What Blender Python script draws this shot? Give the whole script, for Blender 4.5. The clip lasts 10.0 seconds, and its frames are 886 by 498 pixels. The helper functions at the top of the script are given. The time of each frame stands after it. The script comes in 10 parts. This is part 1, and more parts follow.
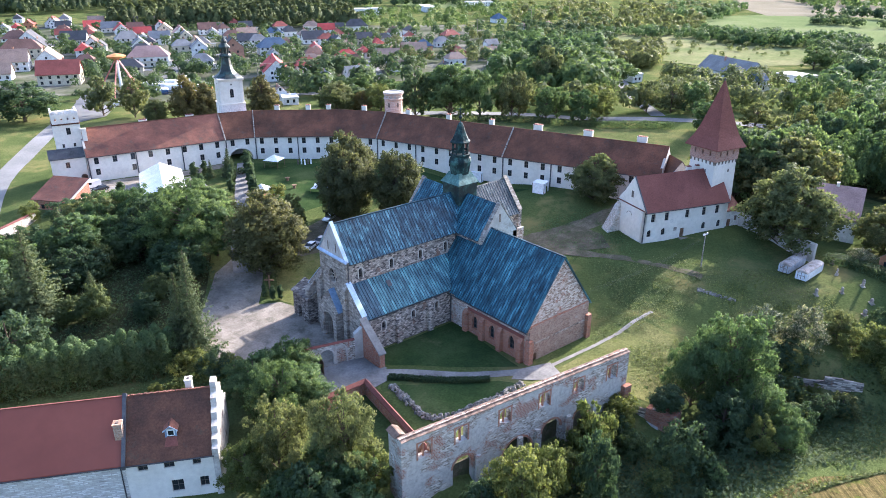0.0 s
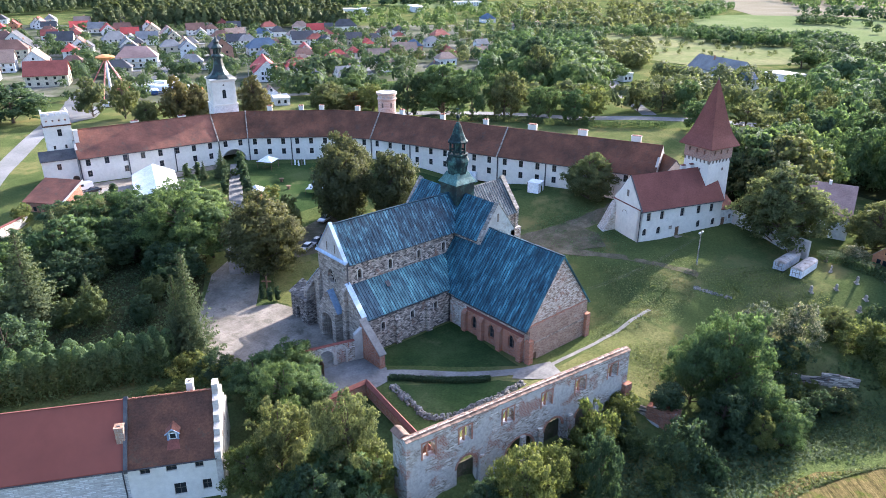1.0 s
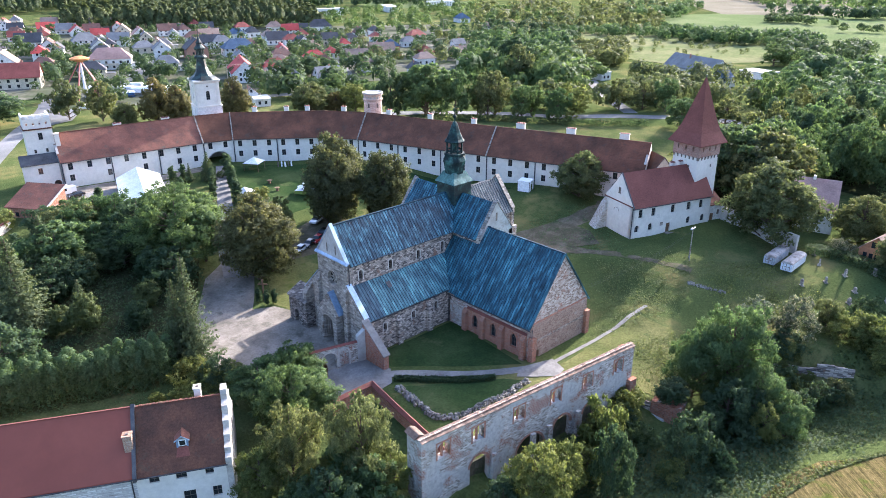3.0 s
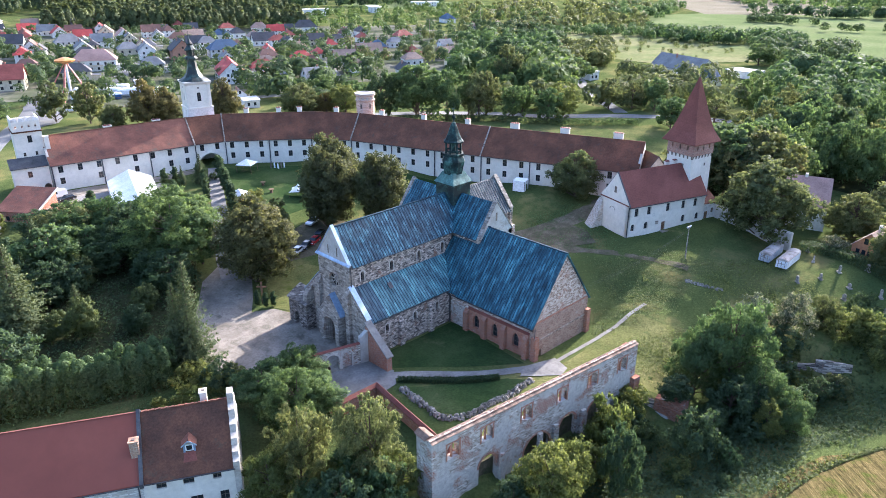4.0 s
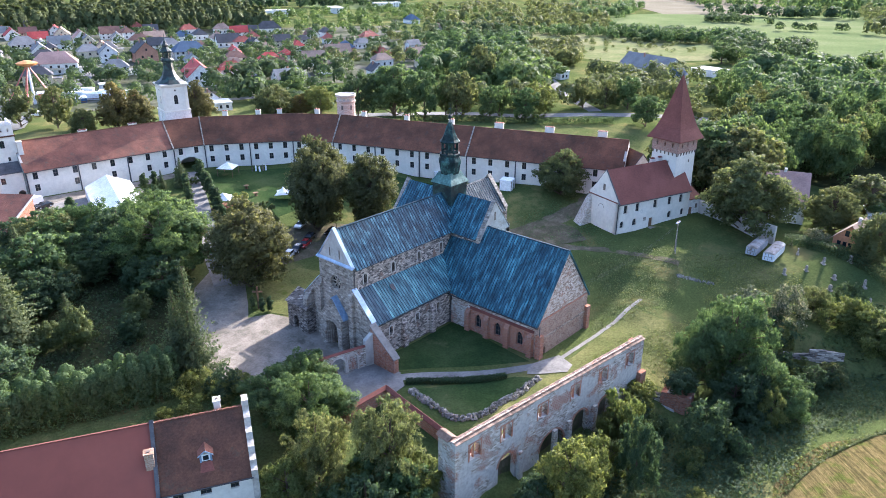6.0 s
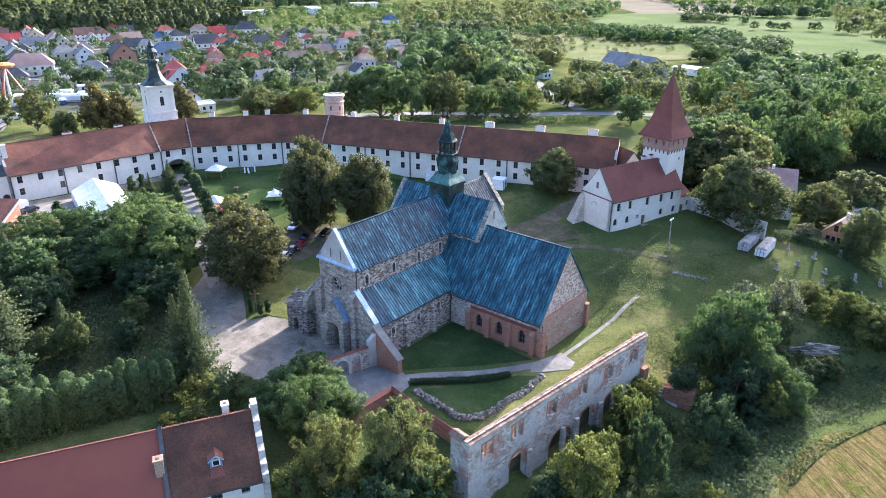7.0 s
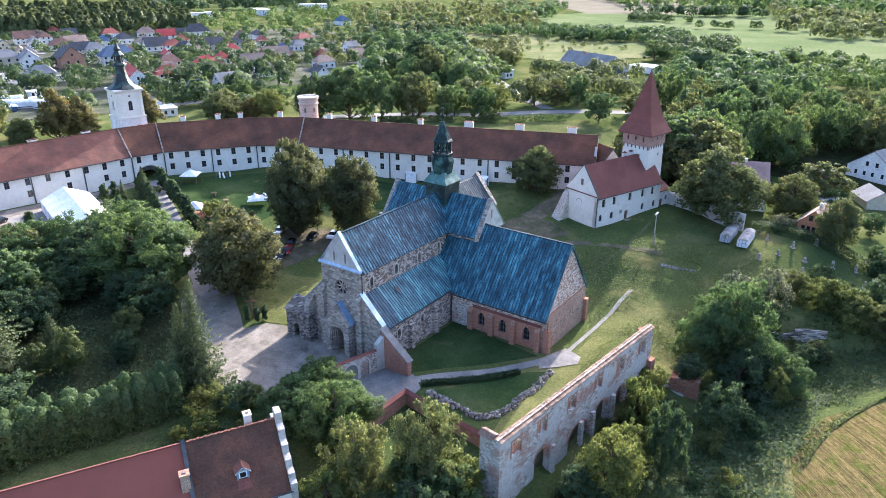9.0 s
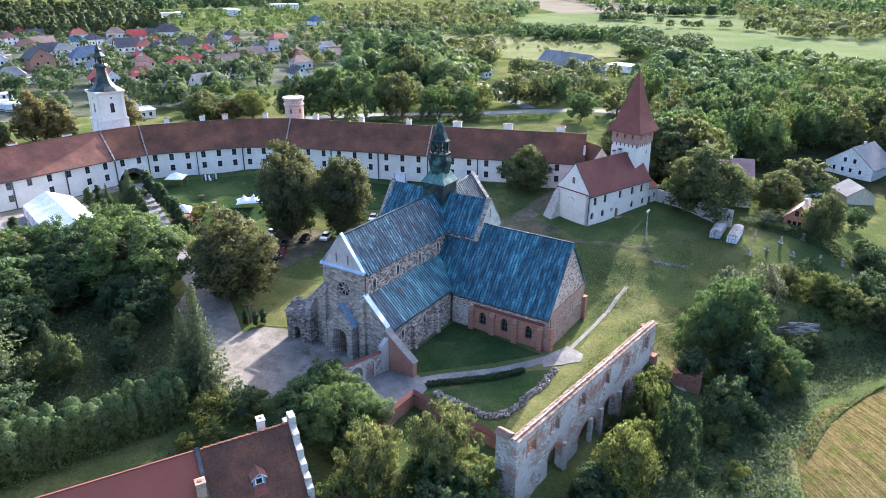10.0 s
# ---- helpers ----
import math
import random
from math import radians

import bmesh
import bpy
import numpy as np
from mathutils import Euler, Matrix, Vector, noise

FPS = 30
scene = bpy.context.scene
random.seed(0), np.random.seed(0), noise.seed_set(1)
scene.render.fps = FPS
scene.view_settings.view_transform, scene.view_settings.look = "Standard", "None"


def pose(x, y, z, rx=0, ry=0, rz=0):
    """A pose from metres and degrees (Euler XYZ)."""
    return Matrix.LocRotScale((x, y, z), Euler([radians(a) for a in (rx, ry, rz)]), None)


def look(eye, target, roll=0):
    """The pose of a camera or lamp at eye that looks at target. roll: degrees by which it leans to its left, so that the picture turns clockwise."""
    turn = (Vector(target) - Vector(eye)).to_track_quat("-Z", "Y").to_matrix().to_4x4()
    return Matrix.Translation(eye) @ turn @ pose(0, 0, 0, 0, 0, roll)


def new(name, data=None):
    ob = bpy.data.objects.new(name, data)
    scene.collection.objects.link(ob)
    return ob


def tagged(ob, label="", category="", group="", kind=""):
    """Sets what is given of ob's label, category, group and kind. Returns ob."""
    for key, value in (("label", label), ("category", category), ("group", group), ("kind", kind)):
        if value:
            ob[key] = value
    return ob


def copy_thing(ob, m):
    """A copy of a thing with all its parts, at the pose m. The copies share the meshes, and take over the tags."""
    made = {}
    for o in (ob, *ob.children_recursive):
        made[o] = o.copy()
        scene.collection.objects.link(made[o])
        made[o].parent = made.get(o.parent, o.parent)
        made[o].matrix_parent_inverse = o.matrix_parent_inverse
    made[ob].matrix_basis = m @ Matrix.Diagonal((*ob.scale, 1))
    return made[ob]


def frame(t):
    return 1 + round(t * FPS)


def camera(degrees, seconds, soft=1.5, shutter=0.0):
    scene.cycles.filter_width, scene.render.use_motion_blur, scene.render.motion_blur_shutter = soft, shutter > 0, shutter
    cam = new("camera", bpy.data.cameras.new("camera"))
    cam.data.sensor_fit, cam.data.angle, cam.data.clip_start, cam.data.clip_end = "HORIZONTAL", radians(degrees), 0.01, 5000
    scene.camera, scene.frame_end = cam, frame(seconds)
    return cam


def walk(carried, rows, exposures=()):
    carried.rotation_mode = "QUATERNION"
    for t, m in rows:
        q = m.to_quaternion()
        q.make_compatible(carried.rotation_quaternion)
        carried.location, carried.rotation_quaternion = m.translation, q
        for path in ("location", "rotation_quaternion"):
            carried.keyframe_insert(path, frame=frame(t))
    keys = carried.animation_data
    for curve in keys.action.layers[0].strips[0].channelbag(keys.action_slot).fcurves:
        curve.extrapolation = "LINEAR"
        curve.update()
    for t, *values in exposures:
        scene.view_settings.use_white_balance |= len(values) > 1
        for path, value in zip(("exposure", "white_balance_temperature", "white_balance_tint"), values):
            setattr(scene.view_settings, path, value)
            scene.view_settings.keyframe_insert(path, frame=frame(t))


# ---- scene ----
cam = camera(65.0, 10.0, 0.8)
PATH = [
    (0, (2.965, 0.81, 67.155), (4.155, 2.22, 66.384), 0.1),
    (0.5, (2.311, 1.412, 67.108), (3.512, 2.813, 66.337), 0.1),
    (1, (1.51, 2.069, 67.143), (2.725, 3.458, 66.372), 0.1),
    (1.5, (0.627, 2.877, 67.085), (1.857, 4.253, 66.315), 0.1),
    (2, (-0.182, 3.681, 67.087), (1.061, 5.046, 66.316), 0.1),
    (2.5, (-1.184, 4.586, 67.061), (0.073, 5.937, 66.29), 0.1),
    (4, (-4.377, 7.821, 67.035), (-3.073, 9.127, 66.265), 0.1),
    (4.5, (-5.58, 9.089, 66.998), (-4.258, 10.377, 66.229), 0.1),
    (5, (-6.806, 10.459, 66.958), (-5.465, 11.727, 66.188), 0.2),
    (5.5, (-8.067, 11.859, 66.937), (-6.707, 13.107, 66.168), 0.2),
    (7, (-12.028, 16.718, 66.686), (-10.606, 17.896, 65.919), 0.2),
    (7.5, (-13.429, 18.512, 66.664), (-11.986, 19.664, 65.897), 0.2),
    (8, (-14.88, 20.338, 66.574), (-13.415, 21.463, 65.809), 0.2),
    (8.5, (-16.349, 22.411, 66.491), (-14.861, 23.506, 65.726), 0.2),
    (9, (-17.802, 24.601, 66.367), (-16.291, 25.665, 65.603), 0.2),
    (9.5, (-19.226, 26.96, 66.267), (-17.692, 27.99, 65.503), 0.3),
    (10, (-20.681, 29.264, 66.277), (-19.124, 30.261, 65.513), 0.3),
]
walk(cam, [(t, look(eye, target, roll)) for t, eye, target, roll in PATH], [(0.0, 1.93, 5400, 18), (10.0, 1.93, 5400, 18)])

# ---- light ----
SUN_AZ, SUN_EL = radians(8.5), radians(24)
world = bpy.data.worlds.new("sky")
scene.world = world
world.use_nodes = True
wn = world.node_tree.nodes
sky = wn.new("ShaderNodeTexSky")
sky.sky_type = "NISHITA"
sky.sun_disc = False
sky.sun_elevation = SUN_EL
sky.sun_rotation = radians(90) - SUN_AZ
sky.air_density, sky.dust_density, sky.ozone_density = 1.0, 4.0, 1.0
wn["Background"].inputs["Strength"].default_value = 0.15
world.node_tree.links.new(sky.outputs["Color"], wn["Background"].inputs["Color"])
sun_data = bpy.data.lights.new("sun", "SUN")
sun_data.energy, sun_data.angle, sun_data.color = 4.0, radians(0.6), (1.0, 0.87, 0.69)
sun = new("sun", sun_data)
SUN_DIR = Vector((math.cos(SUN_EL) * math.cos(SUN_AZ), math.cos(SUN_EL) * math.sin(SUN_AZ), math.sin(SUN_EL)))
sun.matrix_world = look(tuple(SUN_DIR * 300 + Vector((90, 100, 0))), (90, 100, 0))


# ---- terrain height ----
GROUND = [
    (82, 92, 0), (64, 88, 0.2), (100, 71, -0.3), (48, 115, 0.3), (60, 72, 0.2), (72, 50, -4.5), (48, 56, -4.8),
    (95, 48, -4), (112, 36, -5.5), (25, 78, -3.6), (25, 102, -0.6), (30, 150, 3), (8, 130, 1), (70, 160, 4.8),
    (52, 64.5, 0.2), (60, 62.6, 0.1), (70, 61.2, 0.1), (80, 60, 0.1), (88, 59, 0), (76, 67, 0.1), (66, 67, 0.1), (84, 67, 0.1), (92, 65, 0), (101, 66, 0), (128.5, 41, 0.6), (133, 31, 0.3), (139, 20, 0), (121, 36, -4.6), (126, 26, -4.6), (132, 14, -5), (60, 56.4, -4.6), (70, 55.2, -4.6), (80, 54, -4.5), (85, 185, 6.6), (99, 207, 7), (50, 215, 7), (128, 177, 7.7), (150, 120, 7.7), (158, 99, 7), (138, 88, 4.2),
    (162, 78, 5), (131, 80, 3), (150, 60, 3), (114, 70, 1), (163, 45, 3.8),
]
FAR = [(200, 200, 8), (100, 300, 7.5), (250, 150, 8), (300, 40, 8), (0, 300, 7.5), (-60, 150, 3)]
LOW = [(-60, 50, -4.5), (50, 0, -7), (150, 5, -6)]
GP = np.array(GROUND + FAR + LOW, float)


def gz(x, y):
    """The ground's height at a place."""
    d = (GP[:, 0] - x) ** 2 + (GP[:, 1] - y) ** 2 + 4.0
    w = d ** -1.6
    far = min(1.0, max(0.0, (math.hypot(x - 90, y - 110) - 150) / 150))
    far = far * far * (3 - 2 * far)
    return float((w * GP[:, 2]).sum() / w.sum()) * (1 - far) + 8.0 * far


# ---- mesh helpers ----
I4 = Matrix.Identity(4)


class Geo:
    """Collects vertices and faces of one mesh."""

    def __init__(self):
        self.v, self.f, self.weld = [], [], False

    def poly(self, pts, m=I4):
        n = len(self.v)
        self.v += [tuple(m @ Vector(p)) for p in pts]
        self.f.append(tuple(range(n, n + len(pts))))
        return self

    def solid(self, low, high, m=I4):
        """A closed prism between two rings of corners."""
        n, k = len(self.v), len(low)
        self.v += [tuple(m @ Vector(p)) for p in list(low) + list(high)]
        self.f.append(tuple(range(n + k - 1, n - 1, -1)))
        self.f.append(tuple(range(n + k, n + 2 * k)))
        for i in range(k):
            j = (i + 1) % k
            self.f.append((n + i, n + j, n + k + j, n + k + i))
        return self

    def box(self, x0, x1, y0, y1, z0, z1, m=I4):
        a = [(x0, y0), (x1, y0), (x1, y1), (x0, y1)]
        return self.solid([(*p, z0) for p in a], [(*p, z1) for p in a], m)

    def taper(self, x0, x1, y0, y1, z0, z1, d, m=I4):
        a = [(x0, y0), (x1, y0), (x1, y1), (x0, y1)]
        b = [(x0 + d, y0 + d), (x1 - d, y0 + d), (x1 - d, y1 - d), (x0 + d, y1 - d)]
        return self.solid([(*p, z0) for p in a], [(*p, z1) for p in b], m)

    def lathe(self, rows, n=12, m=I4, turn=0.0):
        """Rings of (radius, height) round the z axis."""
        base = len(self.v)
        for r, z in rows:
            for i in range(n):
                a = turn + 2 * math.pi * i / n
                self.v.append(tuple(m @ Vector((r * math.cos(a), r * math.sin(a), z))))
        for k in range(len(rows) - 1):
            for i in range(n):
                j = (i + 1) % n
                self.f.append((base + k * n + i, base + k * n + j, base + (k + 1) * n + j, base + (k + 1) * n + i))
        self.f.append(tuple(base + i for i in range(n - 1, -1, -1)))
        self.f.append(tuple(base + (len(rows) - 1) * n + i for i in range(n)))
        return self

    def tube(self, a, b, r0, r1, n=6):
        a, b = Vector(a), Vector(b)
        q = (b - a).to_track_quat("Z", "Y").to_matrix().to_4x4()
        return self.lathe([(r0, 0), (r1, (b - a).length)], n, Matrix.Translation(a) @ q)

    def prism(self, profile, length, m=I4):
        """A profile in the x-z plane drawn out along y."""
        return self.solid([(x, 0, z) for x, z in profile], [(x, length, z) for x, z in profile], m)

    def sheet(self, rows, thick, m=I4):
        """A thin closed cloth over a grid of points."""
        n, a, b = len(self.v), len(rows), len(rows[0])
        for dz in (0.0, thick):
            for r in rows:
                self.v += [tuple(m @ Vector((p[0], p[1], p[2] + dz))) for p in r]
        k = a * b
        for i in range(a - 1):
            for j in range(b - 1):
                q = [n + i * b + j, n + i * b + j + 1, n + (i + 1) * b + j + 1, n + (i + 1) * b + j]
                self.f.append(tuple(q[::-1]))
                self.f.append(tuple(x + k for x in q))
        rim = [j for j in range(b)] + [i * b + b - 1 for i in range(1, a)] + [(a - 1) * b + j for j in range(b - 2, -1, -1)] + [i * b for i in range(a - 2, 0, -1)]
        for x, y in zip(rim, rim[1:] + rim[:1]):
            self.f.append((n + x, n + y, n + y + k, n + x + k))
        return self

    def cable(self, pts, r, n=4):
        """One tube through many points."""
        base = len(self.v)
        for i, p in enumerate(pts):
            d = (Vector(pts[min(i + 1, len(pts) - 1)]) - Vector(pts[max(i - 1, 0)])).to_track_quat("Z", "Y")
            self.v += [tuple(Vector(p) + d @ Vector((r * math.cos(6.2832 * k / n), r * math.sin(6.2832 * k / n), 0))) for k in range(n)]
        for i in range(len(pts) - 1):
            for k in range(n):
                j = (k + 1) % n
                self.f.append((base + i * n + k, base + i * n + j, base + (i + 1) * n + j, base + (i + 1) * n + k))
        return self

    def mesh(self, name):
        me = bpy.data.meshes.new(name)
        me.from_pydata(self.v, [], self.f)
        bm = bmesh.new()
        bm.from_mesh(me)
        if self.weld:
            bmesh.ops.remove_doubles(bm, verts=bm.verts, dist=0.0005)
        bmesh.ops.recalc_face_normals(bm, faces=bm.faces)
        bm.to_mesh(me)
        bm.free()
        return me


def root(name, label, category, at=(0, 0, 0), group="", kind=""):
    ob = new(name)
    ob.location = at
    ob.empty_display_size = 0.3
    return tagged(ob, label, category, group, kind)


def part(name, geo, material, parent=None, label=""):
    """Links one mesh, given in world places, as a part of a thing or of a part."""
    me = geo.mesh(name) if isinstance(geo, Geo) else geo
    if material and not me.materials:
        me.materials.append(material)
    ob = new(name, me)
    if parent is not None:
        ob.parent = parent
        if parent.parent is None:
            ob.matrix_parent_inverse = Matrix.Translation(-parent.location)
    if label:
        ob["label"] = label
    return ob


def thing(name, geo, material, label, category, group="", kind=""):
    return tagged(part(name, geo, material), label, category, group, kind)


def along(p0, p1, z=0.0):
    """A frame with x from p0 to p1, y to the left of it, at height z; and its length."""
    d = Vector((p1[0] - p0[0], p1[1] - p0[1]))
    return Matrix.Translation((p0[0], p0[1], z)) @ Matrix.Rotation(math.atan2(d.y, d.x), 4, "Z"), d.length


def pierced(geo, length, z0, z1, thick, holes, m=I4):
    """A wall along x from 0 to length, from y=0 (its face) to y=thick, with holes (u0, u1, v0, v1) right through it."""
    geo.weld = True
    us = sorted({0.0, length, *[h[0] for h in holes], *[h[1] for h in holes]})
    vs = sorted({z0, z1, *[h[2] for h in holes], *[h[3] for h in holes]})

    def full(i, j):
        if i < 0 or j < 0 or i >= len(us) - 1 or j >= len(vs) - 1:
            return False
        u, v = (us[i] + us[i + 1]) / 2, (vs[j] + vs[j + 1]) / 2
        return not any(h[0] < u < h[1] and h[2] < v < h[3] for h in holes)

    for i in range(len(us) - 1):
        for j in range(len(vs) - 1):
            if not full(i, j):
                continue
            a, b, c, d = us[i], us[i + 1], vs[j], vs[j + 1]
            geo.poly([(a, 0, c), (b, 0, c), (b, 0, d), (a, 0, d)], m)
            geo.poly([(a, thick, d), (b, thick, d), (b, thick, c), (a, thick, c)], m)
            if not full(i - 1, j):
                geo.poly([(a, thick, c), (a, 0, c), (a, 0, d), (a, thick, d)][::-1], m)
            if not full(i + 1, j):
                geo.poly([(b, 0, c), (b, thick, c), (b, thick, d), (b, 0, d)], m)
            if not full(i, j - 1):
                geo.poly([(a, 0, c), (a, thick, c), (b, thick, c), (b, 0, c)][::-1], m)
            if not full(i, j + 1):
                geo.poly([(a, 0, d), (b, 0, d), (b, thick, d), (a, thick, d)][::-1], m)
    return geo


def arch_fill(geo, u0, u1, vtop, thick, m=I4, pointed=False, n=8):
    """The two corners that turn a hole's square head into an arch; vtop is the hole's top."""
    r = (u1 - u0) / 2
    c = (u0 + u1) / 2
    spring = vtop - r * (1.45 if pointed else 1.0)
    for side in (-1, 1):
        arc = []
        for i in range(n + 1):
            a = math.pi / 2 * i / n
            x = math.cos(a) if not pointed else 1 - (i / n) ** 1.4
            h = math.sin(a) * (vtop - spring)
            arc.append((c + side * r * x, spring + h))
        corner = (c + side * r, vtop)
        for (xa, za), (xb, zb) in zip(arc, arc[1:]):
            tri = [corner, (xa, za), (xb, zb)]
            if abs((xa - corner[0]) * (zb - corner[1]) - (xb - corner[0]) * (za - corner[1])) < 1e-6:
                continue
            geo.solid([(x, 0, z) for x, z in tri], [(x, thick, z) for x, z in tri], m)
    return geo


# ---- materials ----
def nodes_of(name):
    mat = bpy.data.materials.new(name)
    mat.use_nodes = True
    return mat, mat.node_tree.nodes, mat.node_tree.links, mat.node_tree.nodes["Principled BSDF"]


def ramp(nt, links, fac, cols, lo=0.3, hi=0.7):
    r = nt.new("ShaderNodeValToRGB")
    el = r.color_ramp.elements
    while len(el) < len(cols):
        el.new(0.5)
    for i, c in enumerate(cols):
        el[i].position = lo + (hi - lo) * i / (len(cols) - 1)
        el[i].color = (*c, 1)
    links.new(fac, r.inputs["Fac"])
    return r.outputs["Color"]


def noise_at(nt, links, vec, scale, detail=5.0, rough=0.6):
    n = nt.new("ShaderNodeTexNoise")
    n.inputs["Scale"].default_value, n.inputs["Detail"].default_value, n.inputs["Roughness"].default_value = scale, detail, rough
    links.new(vec, n.inputs["Vector"])
    return n.outputs["Fac"]


def blend(nt, links, fac, a, b, mode="MIX"):
    m = nt.new("ShaderNodeMix")
    m.data_type, m.blend_type = "RGBA", mode
    for sock, val in ((0, fac), (6, a), (7, b)):
        if isinstance(val, (int, float)):
            m.inputs[sock].default_value = val
        elif isinstance(val, tuple):
            m.inputs[sock].default_value = (*val, 1)
        else:
            links.new(val, m.inputs[sock])
    return m.outputs[2]


def bump(nt, links, bsdf, height, strength, dist=0.05):
    b = nt.new("ShaderNodeBump")
    b.inputs["Strength"].default_value, b.inputs["Distance"].default_value = strength, dist
    links.new(height, b.inputs["Height"])
    links.new(b.outputs["Normal"], bsdf.inputs["Normal"])


def place(nt):
    return nt.new("ShaderNodeNewGeometry").outputs["Position"]


def surface(name, cols, scale=0.3, fine=4.0, rough=0.9, rise=0.3, metal=0.0, stains=None, vary=0.0, dist=0.05, spec=0.3, speckle=0.4):
    """A mottled surface: broad patches between the colours, fine grain and relief; stains: (colour, scale, amount)."""
    mat, nt, ln, b = nodes_of(name)
    p = place(nt)
    col = ramp(nt, ln, noise_at(nt, ln, p, scale), cols)
    grain = noise_at(nt, ln, p, fine, 6.0, 0.7)
    col = blend(nt, ln, speckle, col, ramp(nt, ln, grain, [(0.45, 0.45, 0.45), (1.0, 1.0, 1.0), (1.5, 1.5, 1.5)]), "MULTIPLY")
    if stains:
        s = ramp(nt, ln, noise_at(nt, ln, p, stains[1], 8.0, 0.7), [(0, 0, 0), (1, 1, 1)], 0.62 - stains[2], 0.72 - stains[2] / 2)
        col = blend(nt, ln, s, col, stains[0])
    if vary:
        r = nt.new("ShaderNodeObjectInfo").outputs["Random"]
        col = blend(nt, ln, vary, col, ramp(nt, ln, r, [(0.45, 0.45, 0.5), (1, 1, 1), (1.5, 1.45, 1.4)], 0, 1), "MULTIPLY")
    ln.new(col, b.inputs["Base Color"])
    b.inputs["Roughness"].default_value, b.inputs["Metallic"].default_value = rough, metal
    b.inputs["Specular IOR Level"].default_value = spec
    if rise:
        bump(nt, ln, b, grain, rise, dist)
    return mat


def masonry(name, cols, mortar, bw, bh, gap=0.03, patch=None, rough=0.95, rise=0.6, spread=0.35, grain=0.7, coat=None):
    """Courses of stones or bricks in world metres, uneven in tone; patch: (colours, scale, amount) of another stone or render."""
    mat, nt, ln, b = nodes_of(name)
    p = place(nt)
    sep = nt.new("ShaderNodeSeparateXYZ")
    ln.new(p, sep.inputs[0])
    add = nt.new("ShaderNodeMath")
    ln.new(sep.outputs[0], add.inputs[0]), ln.new(sep.outputs[1], add.inputs[1])
    com = nt.new("ShaderNodeCombineXYZ")
    ln.new(add.outputs[0], com.inputs[0]), ln.new(sep.outputs[2], com.inputs[1])
    wob = nt.new("ShaderNodeTexNoise")
    wob.inputs["Scale"].default_value = 1.2
    ln.new(p, wob.inputs["Vector"])
    vec = nt.new("ShaderNodeVectorMath")
    vec.operation = "MULTIPLY_ADD"
    ln.new(wob.outputs["Color"], vec.inputs[0])
    vec.inputs[1].default_value = (0.15, 0.03, 0)
    ln.new(com.outputs[0], vec.inputs[2])
    br = nt.new("ShaderNodeTexBrick")
    br.inputs["Scale"].default_value = 1.0
    br.inputs["Brick Width"].default_value, br.inputs["Row Height"].default_value = bw, bh
    br.inputs["Mortar Size"].default_value, br.inputs["Mortar Smooth"].default_value = gap, 0.3
    br.inputs["Color1"].default_value, br.inputs["Color2"].default_value = (0, 0, 0, 1), (1, 1, 1, 1)
    br.inputs["Mortar"].default_value = (0.5, 0.5, 0.5, 1)
    ln.new(vec.outputs[0], br.inputs["Vector"])
    broad = noise_at(nt, ln, p, 0.35, 6.0)
    tone = blend(nt, ln, spread, broad, br.outputs["Color"])
    col = ramp(nt, ln, tone, cols, 0.25, 0.75)
    if patch:
        s = ramp(nt, ln, noise_at(nt, ln, p, patch[1], 8.0, 0.65), [(0, 0, 0), (1, 1, 1)], 0.6 - patch[2], 0.68 - patch[2])
        col = blend(nt, ln, s, col, patch[0])
    lay = nt.new("ShaderNodeVectorMath")
    lay.operation = "MULTIPLY"
    ln.new(com.outputs[0], lay.inputs[0])
    lay.inputs[1].default_value = (0.45, 1.5, 1.0)
    fine = noise_at(nt, ln, lay.outputs[0], 3.2, 6.0, 0.7)
    col = blend(nt, ln, grain, col, ramp(nt, ln, fine, [(0.3, 0.3, 0.3), (1, 1, 1), (1.6, 1.6, 1.6)], 0.32, 0.68), "MULTIPLY")
    col = blend(nt, ln, br.outputs["Fac"], col, mortar)
    ln.new(col, b.inputs["Base Color"])
    b.inputs["Roughness"].default_value = rough
    b.inputs["Specular IOR Level"].default_value = 0.2
    inv = blend(nt, ln, 0.6, fine, br.outputs["Fac"], "SUBTRACT")
    if coat:
        s = ramp(nt, ln, noise_at(nt, ln, p, coat[1], 9.0, 0.6), [(0, 0, 0), (1, 1, 1)], 0.6 - coat[2], 0.66 - coat[2])
        worn = ramp(nt, ln, noise_at(nt, ln, p, 2.0, 6.0, 0.7), [tuple(c * 0.7 for c in coat[0]), coat[0]], 0.35, 0.6)
        ln.new(blend(nt, ln, s, col, worn), b.inputs["Base Color"])
    bump(nt, ln, b, inv, rise, 0.06)
    return mat


